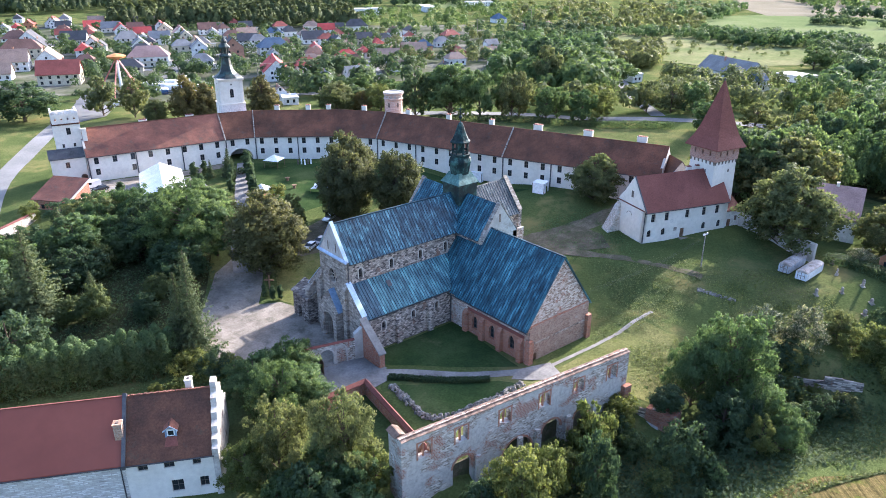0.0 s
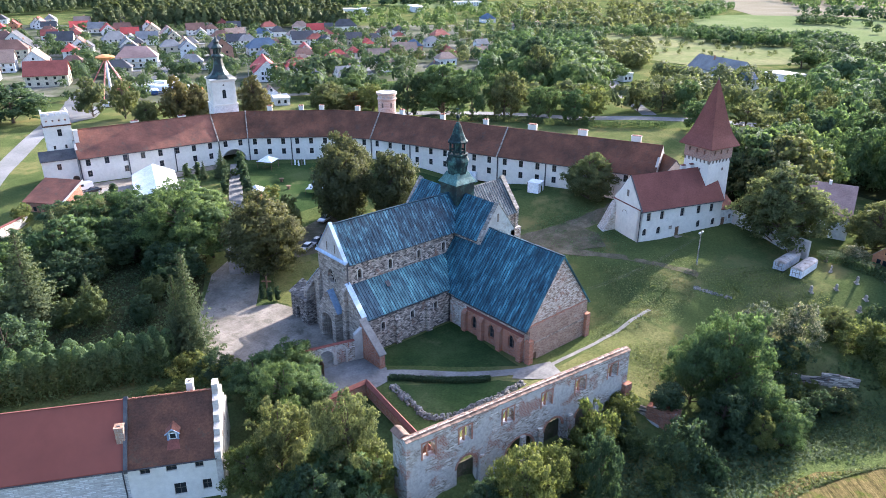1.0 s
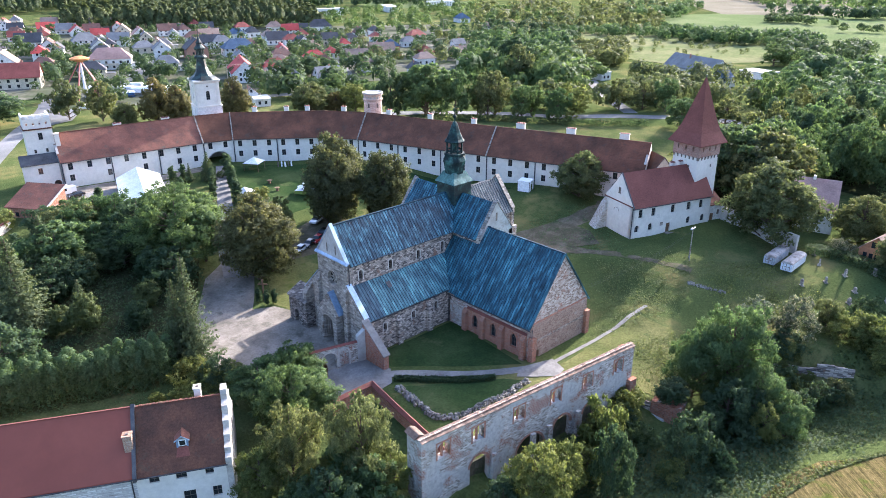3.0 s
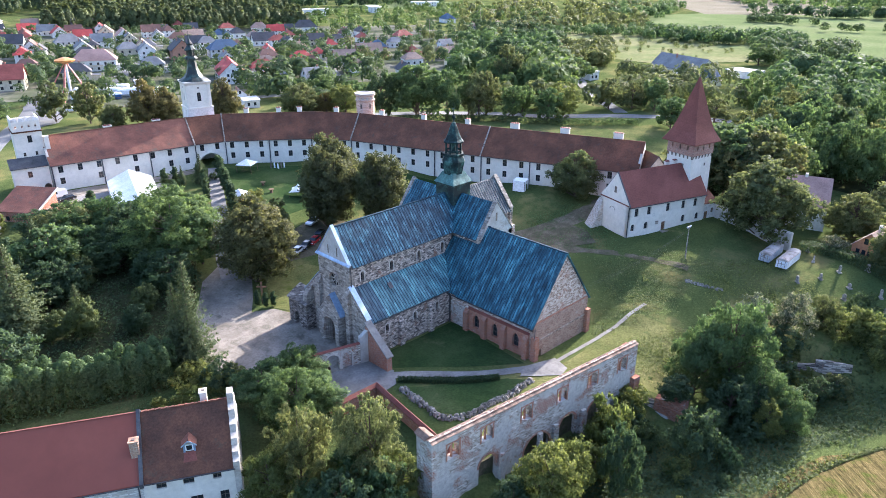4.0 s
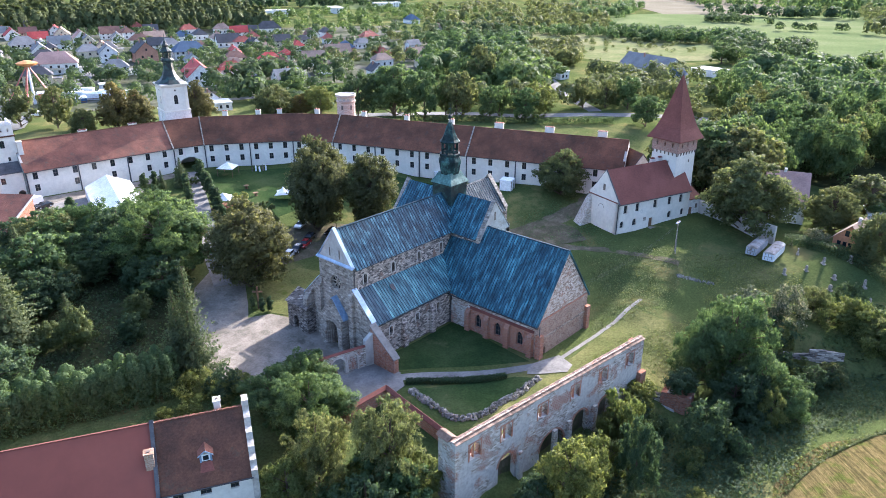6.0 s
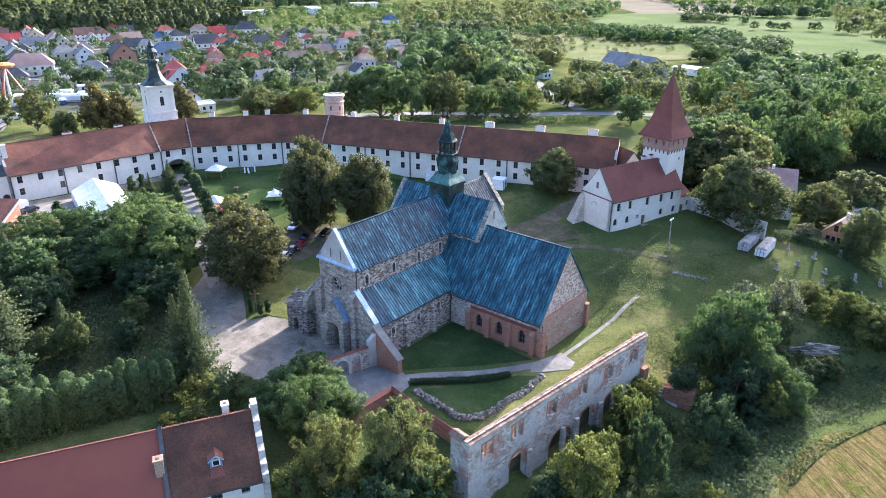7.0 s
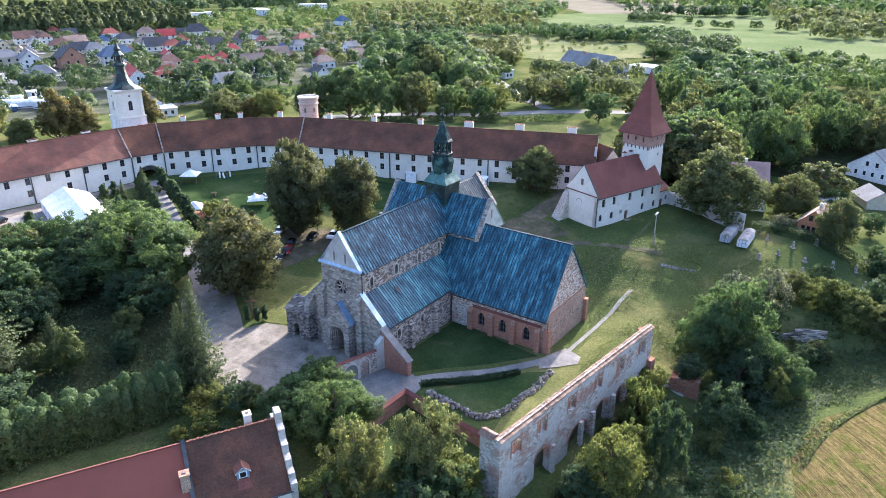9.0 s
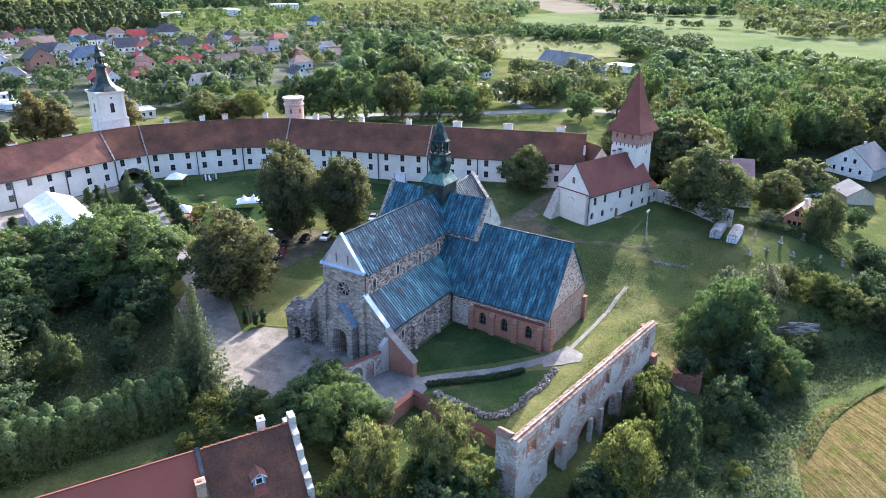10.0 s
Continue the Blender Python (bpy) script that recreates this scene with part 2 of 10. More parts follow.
def tiled(name, cols, course=0.33, rough=0.8, moss=None, across=0.22):
    """Roof tiles: courses by height, pans across, with weathered patches."""
    mat, nt, ln, b = nodes_of(name)
    p = place(nt)
    sep = nt.new("ShaderNodeSeparateXYZ")
    ln.new(p, sep.inputs[0])
    m1 = nt.new("ShaderNodeMath")
    m1.operation = "MULTIPLY"
    ln.new(sep.outputs[2], m1.inputs[0])
    m1.inputs[1].default_value = 1.0 / course
    fr = nt.new("ShaderNodeMath")
    fr.operation = "FRACT"
    ln.new(m1.outputs[0], fr.inputs[0])
    col = ramp(nt, ln, noise_at(nt, ln, p, 0.16, 7.0, 0.65), cols, 0.32, 0.68)
    fine = noise_at(nt, ln, p, 3.5, 5.0, 0.75)
    col = blend(nt, ln, 0.6, col, ramp(nt, ln, fine, [(0.45, 0.45, 0.45), (1, 1, 1), (1.5, 1.5, 1.5)]), "MULTIPLY")
    if moss:
        s = ramp(nt, ln, noise_at(nt, ln, p, 0.5, 9.0, 0.7), [(0, 0, 0), (1, 1, 1)], 0.56, 0.72)
        col = blend(nt, ln, s, col, moss)
    ln.new(col, b.inputs["Base Color"])
    b.inputs["Roughness"].default_value = rough
    b.inputs["Specular IOR Level"].default_value = 0.25
    h = blend(nt, ln, 0.4, fr.outputs[0], fine)
    bump(nt, ln, b, h, 0.5, 0.05)
    return mat


def leafy(name, dark, mid, light, glow=0.45):
    """Foliage: each leaf clump and each tree its own tone; light passes through."""
    mat, nt, ln, b = nodes_of(name)
    geo = nt.new("ShaderNodeNewGeometry")
    soft = [tuple(0.55 * a + 0.45 * m for a, m in zip(c, mid)) for c in (dark, mid, light)]
    col = ramp(nt, ln, geo.outputs["Random Per Island"], soft, 0.0, 1.0)
    r = nt.new("ShaderNodeObjectInfo").outputs["Random"]
    col = blend(nt, ln, 0.45, col, ramp(nt, ln, r, [(0.65, 0.75, 0.7), (1.0, 1.0, 1.0), (1.3, 1.15, 0.8)], 0, 1), "MULTIPLY")
    ln.new(col, b.inputs["Base Color"])
    b.inputs["Roughness"].default_value = 0.75
    b.inputs["Specular IOR Level"].default_value = 0.2
    tr = nt.new("ShaderNodeBsdfTranslucent")
    ln.new(blend(nt, ln, 1.0, col, (1.25, 1.25, 0.8), "MULTIPLY"), tr.inputs["Color"])
    mx = nt.new("ShaderNodeMixShader")
    mx.inputs[0].default_value = glow
    ln.new(b.outputs[0], mx.inputs[1]), ln.new(tr.outputs[0], mx.inputs[2])
    ln.new(mx.outputs[0], nt["Material Output"].inputs["Surface"])
    return mat


GRASS = surface("grass", [(0.05, 0.072, 0.026), (0.085, 0.106, 0.036), (0.145, 0.145, 0.06)], 0.045, 2.4, 1.0, 0.9, dist=0.2, speckle=0.65,
                stains=((0.17, 0.15, 0.06), 0.09, 0.08), spec=0.0)
# Dry grass of the verge; also the painted sunlight along the ruin.
DRY_SUNLIT = surface("dry_sunlit_grass", [(0.08, 0.098, 0.034), (0.13, 0.135, 0.05), (0.19, 0.175, 0.075)], 0.12, 2.4, 1.0, 0.9, dist=0.2, speckle=0.65, stains=((0.085, 0.11, 0.025), 0.3, 0.06), spec=0.0)
LAWN = surface("mown_lawn", [(0.022, 0.042, 0.017), (0.038, 0.063, 0.022), (0.066, 0.088, 0.035)], 0.09, 2.6, 1.0, 0.6, speckle=0.55, stains=((0.11, 0.11, 0.05), 0.15, 0.04), dist=0.12, spec=0.0)
GRAVEL = surface("gravel", [(0.145, 0.127, 0.104), (0.23, 0.203, 0.168), (0.315, 0.28, 0.235)], 0.2, 2.2, 1.0, 0.5, stains=((0.12, 0.11, 0.085), 0.35, 0.1), spec=0.05)
PAVING = surface("paving", [(0.15, 0.14, 0.13), (0.21, 0.2, 0.185), (0.28, 0.265, 0.245)], 0.3, 2.5, 0.9, 0.3, spec=0.1)
ASPHALT = surface("asphalt", [(0.13, 0.13, 0.13), (0.18, 0.18, 0.175), (0.24, 0.235, 0.23)], 0.05, 2.0, 0.9, 0.1, spec=0.1)
DIRT = surface("bare_earth", [(0.066, 0.066, 0.038), (0.115, 0.1, 0.068), (0.185, 0.158, 0.112)], 0.25, 3.0, 1.0, 0.6, stains=((0.06, 0.078, 0.032), 0.35, 0.1), spec=0.0, speckle=0.6)
STONE = masonry("ashlar_stone", [(0.1, 0.085, 0.075), (0.33, 0.28, 0.235), (0.58, 0.5, 0.42)], (0.26, 0.23, 0.2), 0.55, 0.3,
                0.03, ((0.24, 0.13, 0.09), 0.5, 0.02), spread=0.65, grain=0.6)
FACADE = masonry("facade_stone", [(0.14, 0.12, 0.1), (0.31, 0.27, 0.225), (0.47, 0.415, 0.35)], (0.27, 0.235, 0.2), 0.66, 0.36, 0.025, ((0.2, 0.15, 0.11), 0.4, 0.03), spread=0.4, grain=0.55)
RUBBLE = masonry("rubble_stone", [(0.17, 0.13, 0.1), (0.42, 0.38, 0.33), (0.66, 0.62, 0.56)], (0.46, 0.43, 0.38), 0.45, 0.22, 0.035,
                 ((0.3, 0.13, 0.085), 0.3, 0.09), spread=0.55, grain=0.7, coat=((0.52, 0.5, 0.46), 0.2, 0.1))
BRICK = masonry("red_brick", [(0.24, 0.09, 0.055), (0.36, 0.15, 0.09), (0.44, 0.22, 0.14)], (0.38, 0.33, 0.28), 0.3, 0.1, 0.012,
                ((0.42, 0.36, 0.3), 0.4, -0.02))
GABLE = masonry("gable_masonry", [(0.2, 0.13, 0.095), (0.42, 0.34, 0.28), (0.62, 0.56, 0.5)], (0.45, 0.4, 0.34), 0.5, 0.25, 0.03,
                ((0.33, 0.14, 0.09), 0.3, 0.04), spread=0.7, grain=0.6)
BROWN_BRICK = masonry("weathered_brown_brick", [(0.16, 0.09, 0.065), (0.31, 0.19, 0.14), (0.46, 0.35, 0.28)], (0.4, 0.34, 0.28), 0.34, 0.13, 0.018,
                      ((0.46, 0.41, 0.35), 0.45, 0.0), spread=0.5, grain=0.6)
PLASTER = surface("white_plaster", [(0.63, 0.59, 0.515), (0.69, 0.65, 0.575), (0.74, 0.7, 0.63)], 0.2, 1.2, 0.95, 0.05,
                  stains=((0.52, 0.49, 0.44), 0.25, -0.02), speckle=0.18)
OLD_PLASTER = surface("weathered_plaster", [(0.55, 0.53, 0.5), (0.68, 0.66, 0.63), (0.78, 0.76, 0.73)], 0.3, 2.0, 0.95, 0.2,
                      stains=((0.4, 0.33, 0.28), 0.35, 0.06))
GREY_PLASTER = surface("grey_plaster", [(0.34, 0.32, 0.29), (0.43, 0.41, 0.38), (0.5, 0.48, 0.45)], 0.4, 2.0, 0.95, 0.2, stains=((0.28, 0.25, 0.22), 0.3, 0.04), speckle=0.25)
TILE_DARK = tiled("brown_tiles", [(0.07, 0.034, 0.02), (0.125, 0.053, 0.03), (0.195, 0.08, 0.045)], moss=(0.08, 0.058, 0.045))
TILE_RED = tiled("red_tiles", [(0.145, 0.052, 0.04), (0.185, 0.066, 0.05), (0.225, 0.084, 0.064)])
TILE_OLD = tiled("old_tiles", [(0.09, 0.045, 0.035), (0.18, 0.075, 0.05), (0.27, 0.115, 0.075)], moss=(0.11, 0.085, 0.065))
TILE_WORN = tiled("worn_tiles", [(0.055, 0.032, 0.023), (0.105, 0.049, 0.031), (0.18, 0.078, 0.044)], moss=(0.08, 0.068, 0.048))
SHEET_RED = surface("red_sheet_roof", [(0.195, 0.056, 0.036), (0.22, 0.064, 0.041), (0.245, 0.074, 0.048)], 0.1, 0.6, 0.6, 0.05, speckle=0.1)


def patina(name, cols, stretch, gloss=0.5):
    """Sheet metal with streaks that run down the slope, each sheet its own tone."""
    mat, nt, ln, b = nodes_of(name)
    p = place(nt)
    vm = nt.new("ShaderNodeVectorMath")
    vm.operation = "MULTIPLY"
    ln.new(p, vm.inputs[0])
    vm.inputs[1].default_value = stretch
    streak = noise_at(nt, ln, vm.outputs[0], 1.0, 6.0, 0.7)
    col = ramp(nt, ln, streak, cols, 0.34, 0.68)
    broad = noise_at(nt, ln, p, 0.3, 5.0, 0.6)
    col = blend(nt, ln, 0.5, col, ramp(nt, ln, broad, [(0.3, 0.36, 0.48), (1, 1, 1), (1.55, 1.6, 1.5)], 0.3, 0.7), "MULTIPLY")
    r = nt.new("ShaderNodeObjectInfo").outputs["Random"]
    col = blend(nt, ln, 0.6, col, ramp(nt, ln, r, [(0.6, 0.62, 0.66), (1, 1, 1), (1.3, 1.32, 1.3)], 0, 1), "MULTIPLY")
    sep = nt.new("ShaderNodeSeparateXYZ")
    ln.new(p, sep.inputs[0])
    step = nt.new("ShaderNodeMath")
    step.operation = "MULTIPLY_ADD"
    step.inputs[1].default_value = 0.75
    ln.new(sep.outputs[2], step.inputs[0])
    shift = nt.new("ShaderNodeMath")
    shift.operation = "MULTIPLY"
    shift.inputs[1].default_value = 37.0
    ln.new(r, shift.inputs[0])
    ln.new(shift.outputs[0], step.inputs[2])
    flo = nt.new("ShaderNodeMath")
    flo.operation = "FLOOR"
    ln.new(step.outputs[0], flo.inputs[0])
    wn_ = nt.new("ShaderNodeTexWhiteNoise")
    wn_.noise_dimensions = "1D"
    ln.new(flo.outputs[0], wn_.inputs["W"])
    col = blend(nt, ln, 0.55, col, ramp(nt, ln, wn_.outputs["Value"], [(0.5, 0.52, 0.58), (1, 1, 1), (1.45, 1.5, 1.45)], 0, 1), "MULTIPLY")
    fine = noise_at(nt, ln, p, 4.0, 6.0, 0.75)
    col = blend(nt, ln, 0.45, col, ramp(nt, ln, fine, [(0.5, 0.5, 0.55), (1, 1, 1), (1.6, 1.7, 1.7)], 0.35, 0.65), "MULTIPLY")
    ln.new(col, b.inputs["Base Color"])
    b.inputs["Roughness"].default_value = gloss
    b.inputs["Specular IOR Level"].default_value = 0.4
    bump(nt, ln, b, streak, 0.15, 0.03)
    return mat


PATINA = patina("patina_sheet", [(0.007, 0.02, 0.032), (0.026, 0.08, 0.115), (0.14, 0.32, 0.37)], (1.2, 0.4, 0.4))
PATINA_Y = patina("patina_sheet_wing", [(0.007, 0.025, 0.038), (0.03, 0.1, 0.135), (0.13, 0.31, 0.36)], (0.3, 1.1, 0.3))
PATINA_OLD = patina("patina_sheet_old", [(0.02, 0.045, 0.065), (0.04, 0.09, 0.12), (0.075, 0.15, 0.18)], (1.2, 0.4, 0.4))
PATINA_AISLE = patina("patina_sheet_aisle", [(0.03, 0.08, 0.1), (0.08, 0.2, 0.22), (0.17, 0.34, 0.35)], (1.2, 0.4, 0.4))
ZINC_OLD = patina("old_zinc_sheet", [(0.05, 0.052, 0.05), (0.13, 0.135, 0.13), (0.27, 0.27, 0.25)], (1.2, 0.4, 0.4), 0.6)
SPIRE = surface("dark_patina", [(0.008, 0.014, 0.015), (0.018, 0.036, 0.036), (0.075, 0.16, 0.14)], 0.6, 3.0, 0.72, 0.1, 0.0, spec=0.2)
VERDIGRIS = surface("verdigris_copper", [(0.03, 0.07, 0.065), (0.07, 0.15, 0.135), (0.14, 0.26, 0.23)], 0.8, 3.0, 0.6, 0.1, spec=0.3)
HELM = surface("dark_copper_helm", [(0.007, 0.011, 0.011), (0.016, 0.028, 0.027), (0.05, 0.1, 0.085)], 0.6, 3.0, 0.5, 0.1, 0.0, spec=0.4)
# The sky's reflection is put into the coping's pale blue base colour.
COPING = surface("zinc_coping", [(0.34, 0.43, 0.54), (0.42, 0.52, 0.64), (0.5, 0.6, 0.72)], 0.4, 2.0, 0.4, 0.05, 0.3, spec=0.5)
DARK_METAL = surface("dark_gutter", [(0.04, 0.04, 0.045), (0.07, 0.07, 0.075), (0.1, 0.1, 0.1)], 0.5, 3.0, 0.5, 0.0)
WOOD = surface("weathered_wood", [(0.1, 0.06, 0.035), (0.17, 0.1, 0.06), (0.24, 0.16, 0.1)], 0.8, 6.0, 0.8, 0.3)
BARK = surface("bark", [(0.06, 0.045, 0.03), (0.1, 0.075, 0.055), (0.15, 0.12, 0.09)], 1.0, 8.0, 1.0, 0.6)
CANVAS = surface("white_canvas", [(0.72, 0.74, 0.76), (0.8, 0.81, 0.82), (0.86, 0.86, 0.86)], 0.3, 1.5, 0.6, 0.05)
FRAME_DARK = surface("window_frame", [(0.1, 0.08, 0.07), (0.15, 0.12, 0.1), (0.2, 0.16, 0.13)], 1.0, 6.0, 0.7, 0.1)


def stubble():
    """Rows of cut stalks with green weeds between them."""
    mat, nt, ln, b = nodes_of("stubble_field")
    p = place(nt)
    rot = nt.new("ShaderNodeVectorRotate")
    rot.inputs["Angle"].default_value = 0.75
    ln.new(p, rot.inputs["Vector"])
    sc = nt.new("ShaderNodeVectorMath")
    sc.operation = "MULTIPLY"
    ln.new(rot.outputs[0], sc.inputs[0])
    sc.inputs[1].default_value = (2.0, 0.1, 1.0)
    rows_ = noise_at(nt, ln, sc.outputs[0], 1.0, 6.0, 0.7)
    col = ramp(nt, ln, rows_, [(0.045, 0.042, 0.018), (0.115, 0.092, 0.038), (0.19, 0.147, 0.064)], 0.32, 0.68)
    s = ramp(nt, ln, noise_at(nt, ln, p, 0.35, 7.0, 0.7), [(0, 0, 0), (1, 1, 1)], 0.5, 0.62)
    col = blend(nt, ln, s, col, (0.08, 0.09, 0.022))
    fine = noise_at(nt, ln, p, 3.0, 6.0, 0.75)
    col = blend(nt, ln, 0.6, col, ramp(nt, ln, fine, [(0.4, 0.4, 0.4), (1, 1, 1), (1.6, 1.6, 1.6)]), "MULTIPLY")
    patch_ = ramp(nt, ln, noise_at(nt, ln, p, 0.9, 8.0, 0.75), [(0.35, 0.35, 0.3), (1, 1, 1), (1.4, 1.35, 1.2)], 0.25, 0.75)
    col = blend(nt, ln, 0.8, col, patch_, "MULTIPLY")
    ln.new(col, b.inputs["Base Color"])
    b.inputs["Roughness"].default_value = 1.0
    b.inputs["Specular IOR Level"].default_value = 0.0
    bump(nt, ln, b, rows_, 0.8, 0.3)
    return mat


STUBBLE = stubble()


def glazing():
    mat, nt, ln, b = nodes_of("window_glass")
    b.inputs["Base Color"].default_value = (0.02, 0.025, 0.03, 1)
    b.inputs["Roughness"].default_value = 0.08
    return mat


GLASS = glazing()
LEAF = leafy("leaves", (0.045, 0.082, 0.036), (0.095, 0.148, 0.064), (0.175, 0.235, 0.108), 0.5)
LEAF_OLIVE = leafy("olive_leaves", (0.06, 0.08, 0.038), (0.125, 0.148, 0.068), (0.23, 0.24, 0.115), 0.52)
LEAF_LIME = leafy("lime_leaves", (0.05, 0.06, 0.03), (0.1, 0.108, 0.052), (0.18, 0.175, 0.085), 0.45)
LEAF_CONE = leafy("evergreen_leaves", (0.05, 0.072, 0.03), (0.09, 0.115, 0.042), (0.16, 0.175, 0.06), 0.3)
LEAF_PALE = leafy("pale_seed_heads", (0.05, 0.075, 0.045), (0.1, 0.125, 0.085), (0.5, 0.47, 0.4), 0.4)
LEAF_AUTUMN = leafy("turning_leaves", (0.07, 0.072, 0.032), (0.135, 0.125, 0.058), (0.225, 0.185, 0.085), 0.5)
LEAF_DARK = leafy("dark_leaves", (0.035, 0.06, 0.034), (0.066, 0.104, 0.054), (0.12, 0.165, 0.085), 0.48)
NEEDLE = leafy("needles", (0.04, 0.058, 0.028), (0.082, 0.108, 0.05), (0.16, 0.185, 0.09), 0.32)
IVY = leafy("bright_leaves", (0.07, 0.092, 0.026), (0.14, 0.165, 0.055), (0.24, 0.255, 0.1), 0.5)

# ---- ground ----
def ground_sheet():
    def lines(lo, hi, step):
        mid = list(np.arange(lo, hi + 0.1, step))
        out, d = [], step
        a, b = mid[0], mid[-1]
        pre, post = [], []
        while a > -4500:
            d *= 1.22
            a -= d
            b += d
            pre.append(a)
            post.append(b)
        return pre[::-1] + mid + post

    xs, ys = lines(-80, 260, 3.0), lines(-40, 320, 3.0)
    geo = Geo()
    for y in ys:
        for x in xs:
            geo.v.append((x, y, gz(x, y) + 0.12 * noise.noise((x * 0.15, y * 0.15, 0))))
    n = len(xs)
    for j in range(len(ys) - 1):
        for i in range(n - 1):
            geo.f.append((j * n + i, j * n + i + 1, (j + 1) * n + i + 1, (j + 1) * n + i))
    ob = thing("ground", geo, GRASS, "grassy ground of the abbey precinct and the country round it", "ground", kind="structure")
    ob.data.shade_smooth()
    return ob


def drape(name, outline, material, label, category="ground", lift=0.07, cuts=3):
    """A thin sheet laid on the ground inside an outline."""
    bm = bmesh.new()
    bm.faces.new([bm.verts.new((x, y, 0)) for x, y in outline])
    bmesh.ops.triangulate(bm, faces=bm.faces)
    for _ in range(5):
        es = [e for e in bm.edges if e.calc_length() > 3.5]
        if not es:
            break
        bmesh.ops.subdivide_edges(bm, edges=es, cuts=1)
        bmesh.ops.triangulate(bm, faces=bm.faces)
    for v in bm.verts:
        v.co.z = gz(v.co.x, v.co.y) + 0.12 * noise.noise((v.co.x * 0.15, v.co.y * 0.15, 0)) + lift
    me = bpy.data.meshes.new(name)
    bm.to_mesh(me)
    bm.free()
    me.materials.append(material)
    return tagged(new(name, me), label, category, kind="structure")


def smooth_line(pts, step=2.0):
    out = []
    ext = [pts[0]] + list(pts) + [pts[-1]]
    for a, b, c, d in zip(ext, ext[1:], ext[2:], ext[3:]):
        n = max(2, int(math.dist(b, c) / step))
        for i in range(n):
            t = i / n
            out.append(tuple(0.5 * (2 * b[k] + (c[k] - a[k]) * t + (2 * a[k] - 5 * b[k] + 4 * c[k] - d[k]) * t * t
                                    + (3 * b[k] - a[k] - 3 * c[k] + d[k]) * t ** 3) for k in (0, 1)))
    return out + [tuple(pts[-1][:2])]


def ribbon(name, pts, width, material, label, category="road", lift=0.09, ragged=0.0):
    line = smooth_line(pts)
    geo = Geo()
    for i, p in enumerate(line):
        a, b = line[max(0, i - 1)], line[min(len(line) - 1, i + 1)]
        d = Vector((b[0] - a[0], b[1] - a[1])).normalized()
        for k in range(5):
            w = width * (k / 4 - 0.5) * (1 + ragged * noise.noise((p[0] * 0.3, p[1] * 0.3, k)))
            x, y = p[0] - d.y * w, p[1] + d.x * w
            geo.v.append((x, y, gz(x, y) + 0.12 * noise.noise((x * 0.15, y * 0.15, 0)) + lift))
    for i in range(len(line) - 1):
        for k in range(4):
            geo.f.append((i * 5 + k, i * 5 + k + 1, i * 5 + k + 6, i * 5 + k + 5))
    return thing(name, geo, material, label, category, kind="structure")


ground_sheet()
drape("forecourt", [(63, 115), (62.5, 119), (61, 122.5), (57, 124.5), (60, 129), (63.5, 135), (68, 142.5), (65.5, 147), (55, 141), (45.5, 127), (41.5, 118), (40, 112), (43, 104), (46, 98), (52, 94.5), (63, 94.5)],
      GRAVEL, "pale gravel forecourt before the church front")
ribbon("driveway", [(60, 138), (65, 150), (72, 163), (82, 184), (93, 206)], 3.8, PAVING, "grey paved drive lined with clipped trees", "drive")
drape("gate_yard", [(62, 96), (63.5, 88), (61, 84.5), (50, 84), (50.5, 96)], PAVING, "grey paved yard behind the arched wall")
ribbon("cloister_path", [(61.5, 87.4), (66.7, 83.1), (72.7, 77.9), (77.5, 74.2), (81.7, 71.5)], 2.0, PAVING, "narrow grey path beside a clipped hedge", "path", 0.1)
ribbon("lane", [(88, 133), (104, 118), (116, 112), (130, 106), (146, 103), (158, 104)], 5.0, DIRT, "dark track between church and granary", "track", 0.1, 0.4)
ribbon("worn_track", [(116, 110), (122, 100), (128, 90), (133, 80), (136, 70)], 2.2, DIRT, "worn pale footpath over rough grass", "path", 0.09, 0.9)
drape("paved_corner", [(78.0, 71.3), (80.9, 72.9), (87.1, 70.6), (85.8, 66.9), (83.3, 66.4), (80.6, 68.7)], PAVING, "pale paving at the wing's corner", "path", 0.13)
drape("dry_verge", [(61.2, 123.2), (63.6, 118.2), (74, 118.4), (82, 126), (77, 134), (66, 134)], DRY_SUNLIT, "dry yellow grass beside the church", "grass", 0.05)
drape("earth_patch", [(121, 106), (129, 109), (136, 104), (136.5, 98), (131.5, 91.6), (124.4, 97.4)], DIRT, "bare brown earth between church and granary", "ground", 0.08)
# Sunlight between wing shadow and ruin is put into this yellower sheet.
drape("sunny_bank", [(57, 68.6), (63, 69.4), (70, 69.2), (79, 68.4), (88, 68.4), (101, 68.9), (112, 69.4), (112, 63), (116, 56), (108, 50.5), (98, 50.5), (92, 54.5), (88.6, 57.2), (70, 59.6), (53, 61.8)], DRY_SUNLIT, "rough grass along the ruined wall, coloured as sunlit", "grass", 0.06)
ribbon("paved_strip", [(85.6, 69.7), (95.0, 69.6), (107.6, 69.3), (116.4, 69.3)], 0.8, PAVING, "pale paved strip through grass", "path", 0.12, 0.2)


